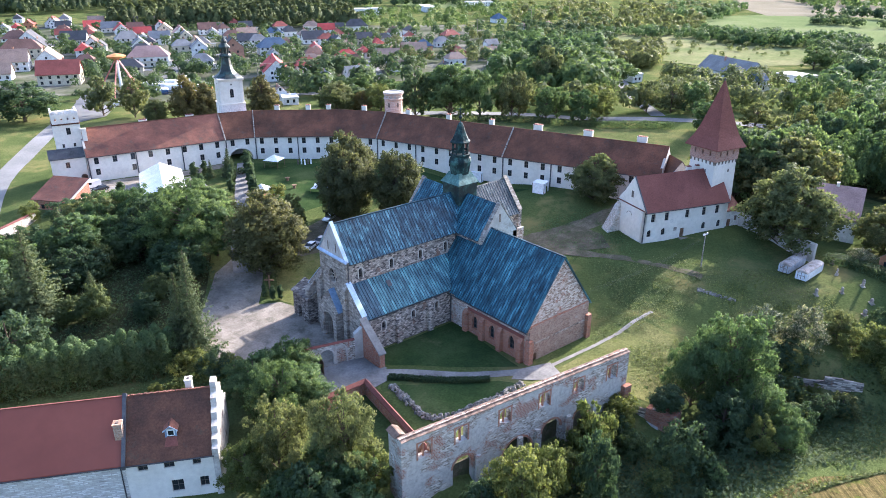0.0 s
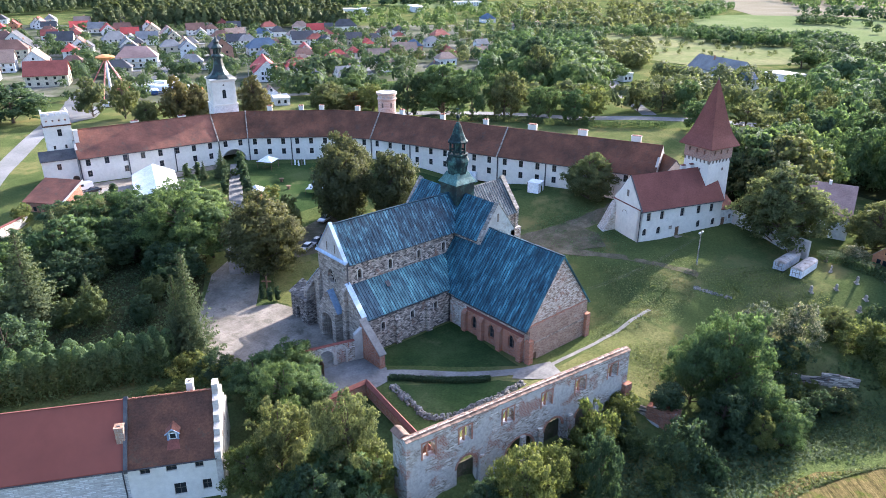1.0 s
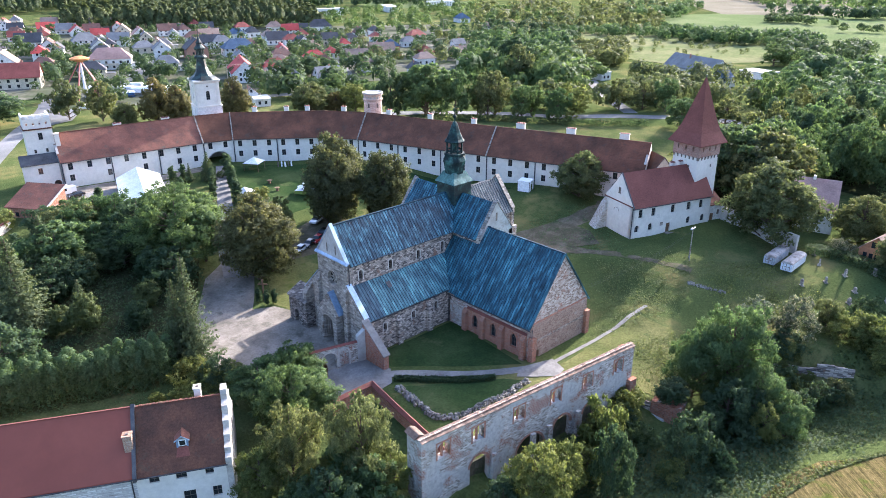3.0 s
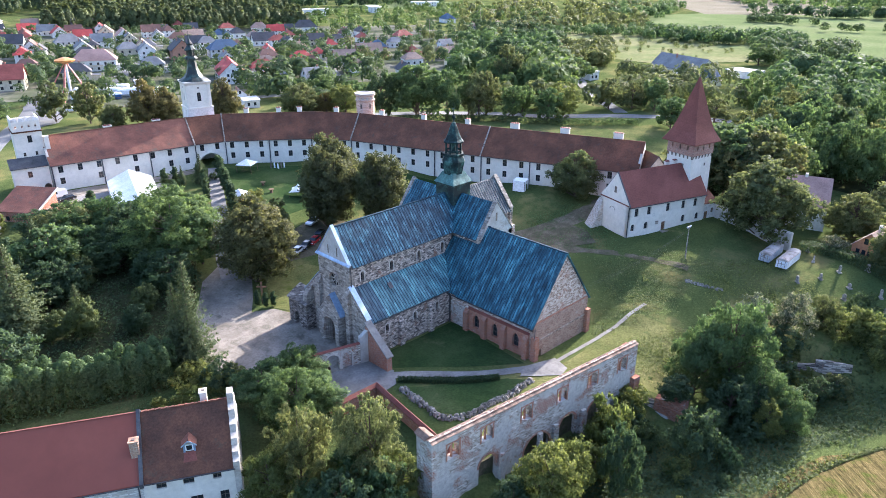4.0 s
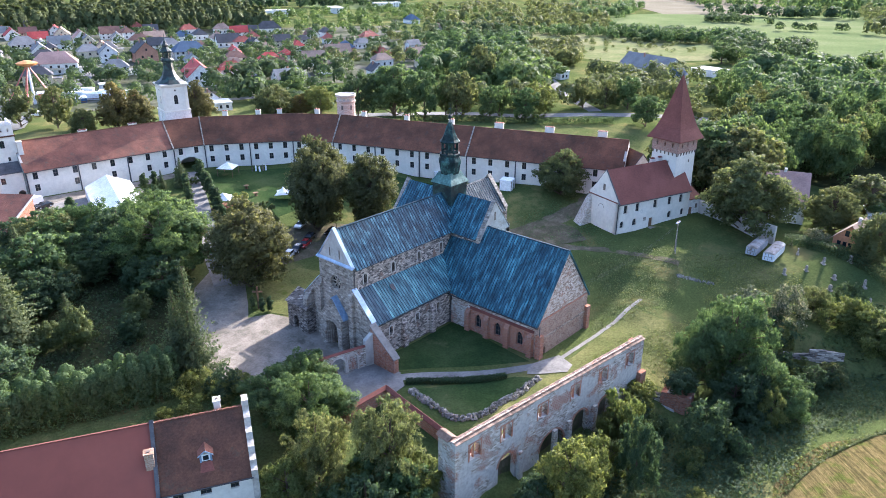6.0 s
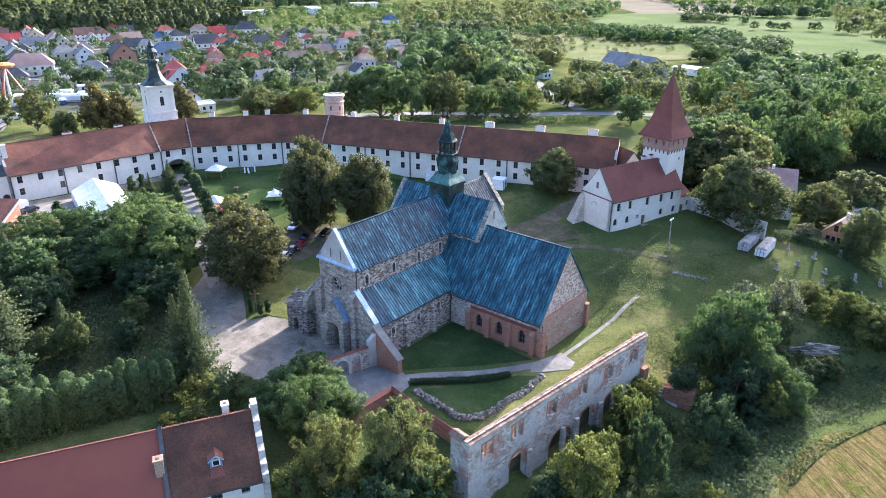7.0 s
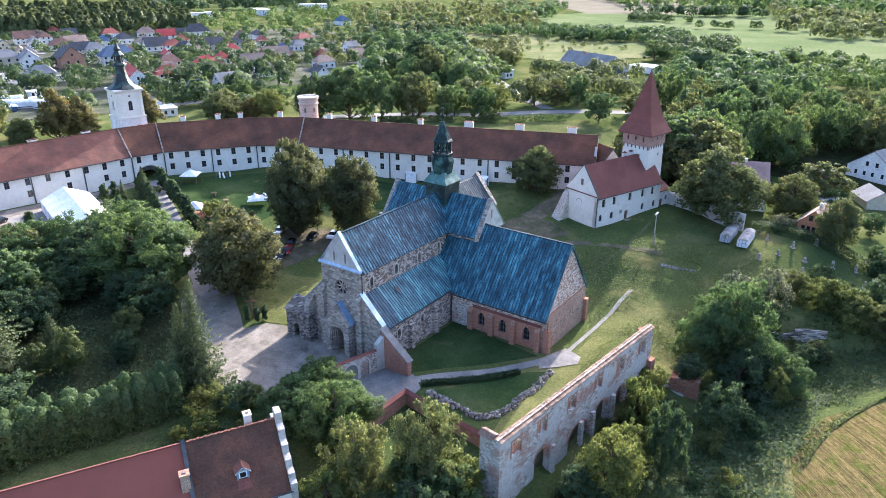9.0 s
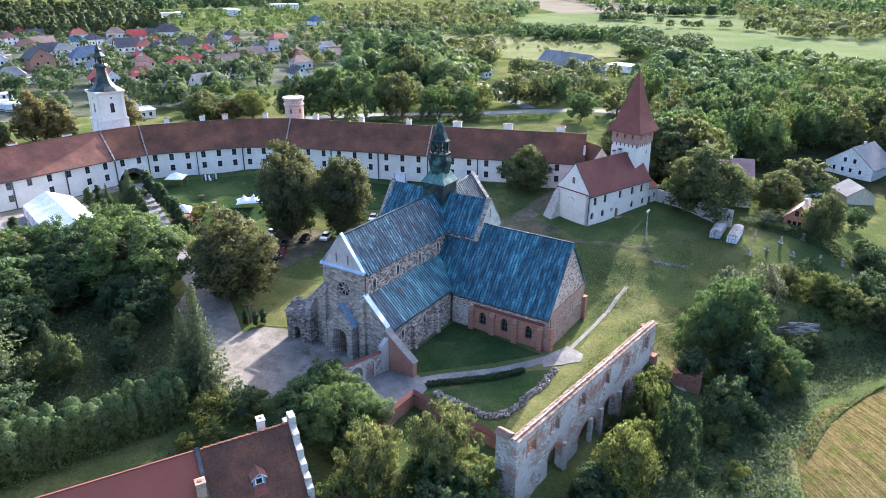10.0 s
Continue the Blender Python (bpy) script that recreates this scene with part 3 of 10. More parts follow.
# ---- shared building parts ----
def window_mesh(w, h, arched=False, bars=(1, 1), depth=0.06):
    """Frame and pane, standing at the origin, facing -y; returns the two meshes."""
    fr = Geo()
    t, k = 0.07, 0.025
    xs = [t] + [c for i in range(bars[0]) for c in (w * (i + 1) / (bars[0] + 1) - k, w * (i + 1) / (bars[0] + 1) + k)] + [w - t]
    zs = [t] + [c for i in range(bars[1]) for c in (h * (i + 1) / (bars[1] + 1) - k, h * (i + 1) / (bars[1] + 1) + k)] + [h - t]
    pierced(fr, w, 0, h, depth, [(x0, x1, z0, z1) for x0, x1 in zip(xs[::2], xs[1::2]) for z0, z1 in zip(zs[::2], zs[1::2])], Matrix.Translation((-w / 2, 0, 0)))
    pane = Geo().box(-w / 2 + t, w / 2 - t, depth * 0.4, depth * 0.6, t, h - t)
    a, b = fr.mesh("window_frame"), pane.mesh("pane")
    a.materials.append(FRAME_DARK)
    b.materials.append(GLASS)
    return a, b


WINDOWS = {}


def set_window(parent, m, w, h, bars=(1, 1), inset=0.18, name="window"):
    """A window in an opening: m puts x along the wall, y into it, the opening's foot at z=0."""
    key = (round(w, 2), round(h, 2), bars)
    if key not in WINDOWS:
        WINDOWS[key] = window_mesh(w, h, bars=bars)
    at = parent.location
    fr = new(name, WINDOWS[key][0])
    fr.parent = parent
    fr.matrix_basis = Matrix.Translation(-at) @ m @ Matrix.Translation((0, inset, 0))
    pn = new("pane", WINDOWS[key][1])
    pn.parent = fr
    return fr


def gable_roof(geo, x0, x1, y0, y1, ze, zr, thick=0.18, m=I4, over=0.35):
    """Two slabs, ridge along x."""
    yc = (y0 + y1) / 2
    s = (zr - ze) / (yc - y0)
    for ya, sg in ((y0 - over, 1), (y1 + over, -1)):
        za = ze - s * over
        prof = [(ya, za), (yc, zr), (yc, zr + thick), (ya - sg * 0.0, za + thick)]
        geo.solid([(x0, y, z) for y, z in prof], [(x1, y, z) for y, z in prof], m)
    return geo


SEAM = surface("seam_metal", [(0.01, 0.02, 0.03), (0.02, 0.045, 0.062), (0.05, 0.1, 0.125)], 0.5, 3.0, 0.85, 0.0, spec=0.1)


def panels(parent, p_low, p_high, run, step, material, lift=0.12, name="metal_sheet", thin=0.05):
    """Sheets with an upstanding seam laid side by side from the eave line up to the ridge."""
    a, b, r = Vector(p_low), Vector(p_high), Vector(run)
    n = max(1, round(r.length / step))
    ex, ey = r.normalized(), (b - a)
    length = ey.length
    ey.normalize()
    ez = ex.cross(ey)
    if ez.z < 0:
        ez = -ez
    w = r.length / n
    geo = Geo()
    m = Matrix((ex, ey, ez)).transposed().to_4x4()
    geo.box(0.02, w - 0.02, 0, length, 0, thin, m)
    geo.box(w - 0.032, w + 0.032, 0, length, 0, thin + 0.07, m)
    me = geo.mesh(name)
    me.materials.append(material)
    me.materials.append(SEAM)
    for f in me.polygons:
        f.material_index = 1 if f.index >= 6 else 0
    for i in range(n):
        ob = new(name, me)
        ob.parent = parent
        ob.location = a + ex * (w * i) + ez * (lift + 0.012 * random.random())


def arch_band(u0, u1, v0, v1, w, m, proud=0.06):
    """A raised band round an arched opening."""
    g = Geo()
    c, r = (u0 + u1) / 2, (u1 - u0) / 2
    sp = v1 - r
    g.box(u0 - w, u0, -proud, 0.0, v0, sp, m).box(u1, u1 + w, -proud, 0.0, v0, sp, m)
    for i in range(8):
        a0, a1 = math.pi * i / 8, math.pi * (i + 1) / 8
        q = [(c + rr * math.cos(a), yy, sp + rr * math.sin(a)) for yy in (-proud, 0.0) for rr, a in ((r, a0), (r + w, a0), (r + w, a1), (r, a1))]
        g.solid(q[:4], q[4:], m)
    return g


# Blue base colour carries the porch roof's sky reflection.
SKY_TINT_ZINC = surface("sky_tint_zinc", [(0.15, 0.22, 0.32), (0.19, 0.27, 0.38), (0.24, 0.33, 0.44)], 0.5, 2.0, 0.4, 0.05, spec=0.5)
LIGHT_STONE = surface("pale_dressed_stone", [(0.42, 0.38, 0.33), (0.52, 0.48, 0.43), (0.6, 0.56, 0.5)], 0.8, 3.0, 0.95, 0.2)

# ---- church ----
NX0, NX1 = 63.2, 90.0
YS, YN, YC = 99.2, 108.4, 103.8
ZE, ZR = 16.7, 22.6
church = root("abbey_church", "grey stone abbey church with blue-green metal roofs", "church", (76, 103.8, 0))


def gable_wall(geo, y0, y1, ze, zr, x, thick, z0, m=I4, rise=0.0):
    yc = (y0 + y1) / 2
    prof = [(y0, z0), (y1, z0), (y1, ze + rise), (yc, zr + rise), (y0, ze + rise)]
    return geo.solid([(x, y, z) for y, z in prof], [(x + thick, y, z) for y, z in prof], m)


def coping(geo, y0, y1, ze, zr, x, thick, rise, m=I4, h=0.14, side=None):
    yc = (y0 + y1) / 2
    for ya, zb in ((y0, ze), (y1, ze)):
        lo = [(x - 0.1, ya, zb + rise), (x + thick + 0.1, ya, zb + rise), (x + thick + 0.1, ya, zb + rise + h), (x - 0.1, ya, zb + rise + h)]
        hi = [(x - 0.1, yc, zr + rise), (x + thick + 0.1, yc, zr + rise), (x + thick + 0.1, yc, zr + rise + h), (x - 0.1, yc, zr + rise + h)]
        geo.solid(lo, hi, m)
    return geo


def church_walls():
    # nave side walls with arched clerestory windows
    for y, inward, nm in ((YS, 1, "south"), (YN, -1, "north")):
        m = Matrix.Translation((NX0 + 1.2, y, 0)) if inward == 1 else Matrix.Translation((NX1, y, 0)) @ Matrix.Rotation(math.pi, 4, "Z")
        hs = [(u - 0.42, u + 0.42, 12.9, 14.85) for u in (1.8, 8.8, 15.8, 22.2)]
        g = Geo()
        pierced(g, NX1 - NX0 - 1.2, 0, ZE, 1.0, hs, m)
        for h in hs:
            arch_fill(g, h[0], h[1], h[3], 1.0, m)
        w = part("nave_wall", g, STONE, church)
        for h in hs:
            set_window(church, m @ Matrix.Translation(((h[0] + h[1]) / 2, 0, h[2])), 0.84, 1.95, (1, 3), 0.5)
            part("window_surround", arch_band(h[0], h[1], h[2], h[3], 0.2, m), LIGHT_STONE, church, "pale stone window surround")
        part("wall_cornice", Geo().box(0, NX1 - NX0 - 1.2, -0.22, 0, ZE - 0.35, ZE - 0.02, m), GABLE, church)
    # south and north aisles
    for s in (1, -1):
        m = Matrix.Translation((NX0, YS - 5.0, 0)) if s == 1 else Matrix.Translation((NX1, YN + 5.0, 0)) @ Matrix.Rotation(math.pi, 4, "Z")
        L = NX1 - NX0
        hs = [(u - 0.42, u + 0.42, 3.9, 5.5) for u in ((4.3, 11.2, 17.0) if s == 1 else (9, 15, 21))]
        g = Geo()
        pierced(g, L - 0.7, -0.6, 7.2, 0.9, [(h[0] - 0.7 * s, h[1] - 0.7 * s, h[2], h[3]) for h in hs] if s == 1 else hs, m @ Matrix.Translation((0.7 if s == 1 else 0, 0, 0)))
        for h in hs:
            arch_fill(g, h[0], h[1], h[3], 0.9, m)
        part("aisle_wall", g, STONE, church)
        for h in hs:
            set_window(church, m @ Matrix.Translation(((h[0] + h[1]) / 2, 0, h[2])), 0.84, 1.6, (1, 2), 0.45)
            part("window_surround", arch_band(h[0], h[1], h[2], h[3], 0.2, m), LIGHT_STONE, church, "pale stone window surround")
        g = Geo()
        prof = [(-0.45, 7.1), (5.05, 12.1), (5.05, 12.25), (-0.45, 7.25)]
        g.solid([(0.3, y, z) for y, z in prof], [(L, y, z) for y, z in prof], m)
        roof = part("aisle_roof", g, PATINA_AISLE, church)
        if s == 1:
            old = 3.9
            panels(roof, m @ Vector((0.3, -0.5, 7.16)), m @ Vector((0.3, 5.0, 12.16)), m.to_3x3() @ Vector((old, 0, 0)), 0.65, PATINA_OLD, 0.1)
            panels(roof, m @ Vector((0.3 + old, -0.5, 7.16)), m @ Vector((0.3 + old, 5.0, 12.16)), m.to_3x3() @ Vector((L - 1.5 - old, 0, 0)), 0.62, PATINA_AISLE, 0.1)
        for u in ((7.4, 15.0) if s == 1 else (6.0, 12.5, 19.0)):
            g = Geo().box(u - 0.55, u + 0.55, -0.8, 0.0, -0.6, 4.6, m)
            g.solid([(u - 0.55, -0.8, 4.6), (u + 0.55, -0.8, 4.6), (u + 0.55, 0, 4.6), (u - 0.55, 0, 4.6)],
                    [(u - 0.55, -0.15, 6.0), (u + 0.55, -0.15, 6.0), (u + 0.55, 0, 6.0), (u - 0.55, 0, 6.0)], m)
            part("buttress", g, STONE, church)
        part("aisle_gutter", Geo().box(0.2, L - 5.5 if s == 1 else L, -0.66, -0.48, 6.95, 7.1, m), DARK_METAL, church)
    # west front of the aisles: half gables with metal copings
    for s in (1, -1):
        g = Geo()
        ya, yb = (YS - 5.004, YS - 0.004) if s == 1 else (YN + 5.004, YN + 0.004)
        prof = [(ya, -0.6), (yb, -0.6), (yb, 12.7), (ya, 7.7)]
        g.solid([(NX0 - 0.15, y, z) for y, z in prof], [(NX0 + 0.7, y, z) for y, z in prof])
        part("aisle_front", g, FACADE, church)
        g = Geo()
        lo = [(NX0 - 0.3, ya, 7.7), (NX0 + 0.8, ya, 7.7), (NX0 + 0.8, ya, 7.85), (NX0 - 0.3, ya, 7.85)]
        g.solid(lo, [(x, yb, z + 5.0) for x, y, z in lo])
        part("aisle_coping", g, COPING, church, "zinc coping")
    # west front
    g = Geo()
    m = Matrix.Translation((NX0, YN, 0)) @ Matrix.Rotation(-math.pi / 2, 4, "Z")
    W = YN - YS
    rose = (W / 2 - 1.4, W / 2 + 1.4, 11.3, 14.1)
    door = (W / 2 - 1.0, W / 2 + 1.0, -0.6, 4.4)
    pierced(g, W, -0.6, ZE, 1.2, [rose, door], m)
    for k in range(16):
        a0, a1 = 2 * math.pi * k / 16, 2 * math.pi * (k + 1) / 16
        q0, q1 = [(W / 2 + 1.4 * math.cos(a), 12.7 + 1.4 * math.sin(a)) for a in (a0, a1)]
        c = (W / 2 + 1.4 * (1 if math.cos((a0 + a1) / 2) > 0 else -1), 12.7 + 1.4 * (1 if math.sin((a0 + a1) / 2) > 0 else -1))
        tri = [c, q0, q1]
        if abs((q0[0] - c[0]) * (q1[1] - c[1]) - (q1[0] - c[0]) * (q0[1] - c[1])) > 1e-4:
            g.solid([(x, 0, z) for x, z in tri], [(x, 1.2, z) for x, z in tri], m)
    arch_fill(g, door[0], door[1], door[3], 1.2, m)
    part("west_front", g, FACADE, church)
    tr = Geo()
    for k in range(8):
        a = math.pi * k / 4
        c, s_ = math.cos(a), math.sin(a)
        tr.box(0.1, 1.4, -0.07, 0.07, -0.09, 0.09, m @ Matrix.Translation((W / 2, 0.45, 12.7)) @ Matrix.Rotation(a, 4, "Y"))
    tr.lathe([(0.32, -0.12), (0.32, 0.12)], 12, m @ Matrix.Translation((W / 2, 0.45, 12.7)) @ Matrix.Rotation(math.pi / 2, 4, "X"))
    rw = part("rose_window", tr, FACADE, church, "round window with eight stone spokes")
    part("pane", Geo().box(W / 2 - 1.4, W / 2 + 1.4, 0.6, 0.64, 11.3, 14.1, m), GLASS, rw)
    ring = Geo()
    for k in range(20):
        a0, a1 = 2 * math.pi * k / 20, 2 * math.pi * (k + 1) / 20
        q = [(W / 2 + r * math.cos(a), z, 12.7 + r * math.sin(a)) for z in (-0.12, 0.0) for r, a in ((1.42, a0), (1.75, a0), (1.75, a1), (1.42, a1))]
        ring.solid(q[:4], q[4:], m)
    part("moulding", ring, FACADE, rw)
    part("gable", Geo().solid([(NX0 + 0.05, y, z) for y, z in ((YS, ZE), (YN, ZE), (YC, ZR + 0.5))],
                              [(NX0 + 0.6, y, z) for y, z in ((YS, ZE), (YN, ZE), (YC, ZR + 0.5))]), GREY_PLASTER, church)
    for u in (-1.3, 1.3):
        part("gable_slit", Geo().box(NX0 - 0.0, NX0 + 0.06, YC + u - 0.14, YC + u + 0.14, 17.6, 19.3), FRAME_DARK, church)
    part("gable_coping", coping(Geo(), YS - 0.2, YN + 0.2, ZE, ZR + 0.6, NX0 - 0.1, 0.5, 0.02), COPING, church, "zinc coping")
    part("front_cornice", Geo().solid([(NX0 - 0.35, y, z) for y, z in ((YS - 0.4, ZE - 0.1), (YN + 0.4, ZE - 0.1), (YN + 0.4, ZE + 0.1), (YS - 0.4, ZE + 0.1))],
                                      [(NX0 + 0.1, y, z) for y, z in ((YS - 0.4, ZE - 0.05), (YN + 0.4, ZE - 0.05), (YN + 0.4, ZE + 0.4), (YS - 0.4, ZE + 0.4))]), COPING, church, "zinc cornice")
    for y in (YS - 0.353, YN - 0.747):
        g = Geo().box(NX0 - 0.8, NX0, y, y + 1.1, -0.6, 11.2)
        g.solid([(NX0 - 0.8, y, 11.2), (NX0, y, 11.2), (NX0, y + 1.1, 11.2), (NX0 - 0.8, y + 1.1, 11.2)],
                [(NX0 - 0.05, y, 12.4), (NX0, y, 12.4), (NX0, y + 1.1, 12.4), (NX0 - 0.05, y + 1.1, 12.4)])
        part("front_buttress", g, FACADE, church)
    # nave roof
    roof = part("nave_roof", gable_roof(Geo(), NX0 + 0.55, NX1 + 4.4, YS, YN, ZE, ZR), PATINA, church)
    dy, s = 0.45, (ZR - ZE) / (YC - YS)
    for a, sg in ((YS - dy, 1), (YN + dy, -1)):
        panels(roof, (NX0 + 0.6, a, ZE - s * dy), (NX0 + 0.6, YC, ZR), (NX1 + 4.2 - NX0 - 0.6, 0, 0), 0.66, PATINA, 0.19)
    part("ridge_cap", Geo().box(NX0 + 0.6, NX1 + 2.0, YC - 0.22, YC + 0.22, ZR + 0.2, ZR + 0.36), SEAM, roof)
    for a in (YS - 0.62, YN + 0.44):
        part("gutter", Geo().box(NX0 + 0.4, NX1, a, a + 0.18, ZE - 0.5, ZE - 0.34), DARK_METAL, church)
    part("downpipe", Geo().tube((89.15, YS - 0.25, 12.0), (89.15, YS - 0.25, 16.4), 0.09, 0.09), DARK_METAL, church)
    part("downpipe", Geo().tube((NX0 + 0.3, YS - 0.2, 12.4), (NX0 + 0.3, YS - 0.2, 16.4), 0.09, 0.09), DARK_METAL, church)
    part("skylight", Geo().box(-0.45, 0.45, -0.6, 0.6, 0.0, 0.14, Matrix.Translation((71.2, 97.4, 10.95)) @ Matrix.Rotation(math.atan2(5, 5.5), 4, "X")), DARK_METAL, church)


DARK_STONE = masonry("weathered_dark_stone", [(0.07, 0.06, 0.055), (0.18, 0.155, 0.135), (0.34, 0.3, 0.26)], (0.14, 0.125, 0.11), 0.6, 0.32, 0.03, spread=0.55)


def porch():
    m = Matrix.Translation((NX0, YC, 0)) @ Matrix.Rotation(math.pi, 4, "Z")
    for s in (-1, 1):
        part("porch_pier", Geo().box(0.0, 1.0, s * 2.2 - 0.65, s * 2.2 + 0.65, -0.6, 6.3, m), FACADE, church)
    g = Geo()
    mm = Matrix.Translation((NX0 - 1.75, YC + 2.85, 0)) @ Matrix.Rotation(-math.pi / 2, 4, "Z")
    pierced(g, 5.7, -0.6, 6.4, 0.8, [(1.15, 4.55, -0.61, 5.6)], mm)
    arch_fill(g, 1.15, 4.55, 5.6, 0.8, mm)
    prof = [(0.0, 6.4), (5.7, 6.4), (2.85, 9.9)]
    g.solid([(x, 0, z) for x, z in prof], [(x, 0.7, z) for x, z in prof], mm)
    part("porch_front", g, FACADE, church)
    for k in range(4):
        g = Geo()
        r0 = 1.7 - 0.17 * k
        for i in range(12):
            a0, a1 = math.pi * i / 12, math.pi * (i + 1) / 12
            q = [(2.85 + r * math.cos(a), yy, 3.9 + r * math.sin(a)) for yy in (0.15 + 0.36 * k, 0.45 + 0.36 * k)
                 for r, a in ((r0, a0), (r0 - 0.2, a0), (r0 - 0.2, a1), (r0, a1))]
            g.solid(q[:4], q[4:], mm)
        for sx in (-1, 1):
            x = 2.85 + sx * (r0 - 0.1)
            g.box(x - 0.1, x + 0.1, 0.15 + 0.36 * k, 0.45 + 0.36 * k, -0.6, 3.95, mm)
        part("portal_order", g, FACADE, church)
    roof = Geo()
    for s in (-1, 1):
        prof = [(s * 3.1, 6.2), (0, 10.0), (0, 10.2), (s * 3.1, 6.42)]
        roof.solid([(-0.1, y, z) for y, z in prof], [(1.3, y, z) for y, z in prof], m)
    pr = part("porch_roof", roof, SKY_TINT_ZINC, church, "metal porch roof tinted blue as if reflecting sky")
    for s in (-1, 1):
        for i in range(2):
            part("seam", Geo().solid([(0.1 + i * 0.62, s * 3.1, 6.44), (0.18 + i * 0.62, s * 3.1, 6.44), (0.18 + i * 0.62, s * 3.1, 6.5), (0.1 + i * 0.62, s * 3.1, 6.5)],
                                     [(0.1 + i * 0.62, 0, 10.22), (0.18 + i * 0.62, 0, 10.22), (0.18 + i * 0.62, 0, 10.28), (0.1 + i * 0.62, 0, 10.28)], m), SKY_TINT_ZINC, pr)
    part("door_leaf", Geo().box(NX0 + 0.6, NX0 + 0.7, YC - 1.0, YC + 1.0, -0.6, 4.4), WOOD, church, "dark wooden door")
    # low annexe north of the porch
    g = Geo()
    ma = Matrix.Translation((NX0 - 2.2, YN + 8.0, 0)) @ Matrix.Rotation(-math.pi / 2, 4, "Z")
    pierced(g, 6.0, -0.4, 5.6, 0.8, [(1.8, 3.2, 0.2, 3.2)], ma)
    arch_fill(g, 1.8, 3.2, 3.2, 0.8, ma)
    g.box(0.01, 0.8, 0.8, 3.2, -0.4, 5.6, ma).box(5.2, 5.99, 0.8, 3.2, -0.4, 5.6, ma).box(0.8, 5.2, 2.6, 3.2, -0.4, 5.6, ma)
    part("annexe", g, DARK_STONE, church, "weathered dark stone annexe")
    part("annexe_roof", Geo().solid([(-0.2, -0.3, 5.6), (6.2, -0.3, 5.6), (6.2, 3.0, 7.4), (-0.2, 3.0, 7.4)],
                                    [(-0.2, -0.3, 5.8), (6.2, -0.3, 5.8), (6.2, 3.0, 7.6), (-0.2, 3.0, 7.6)], ma), DARK_STONE, church)
    g = Geo().box(NX0 - 1.9, NX0 + 0.2, YN + 2.1, YN + 3.3, -0.6, 7.6)
    g.solid([(NX0 - 1.9, YN + 2.1, 7.6), (NX0 + 0.2, YN + 2.1, 7.6), (NX0 + 0.2, YN + 3.3, 7.6), (NX0 - 1.9, YN + 3.3, 7.6)],
            [(NX0 - 0.2, YN + 2.1, 9.6), (NX0 + 0.2, YN + 2.1, 9.6), (NX0 + 0.2, YN + 3.3, 9.6), (NX0 - 0.2, YN + 3.3, 9.6)])
    part("front_buttress", g, FACADE, church)


TX0, TX1, TXC = 89.7, 99.3, 94.4
TY0, TY1 = 91.8, 116.0
EX1 = 108.0


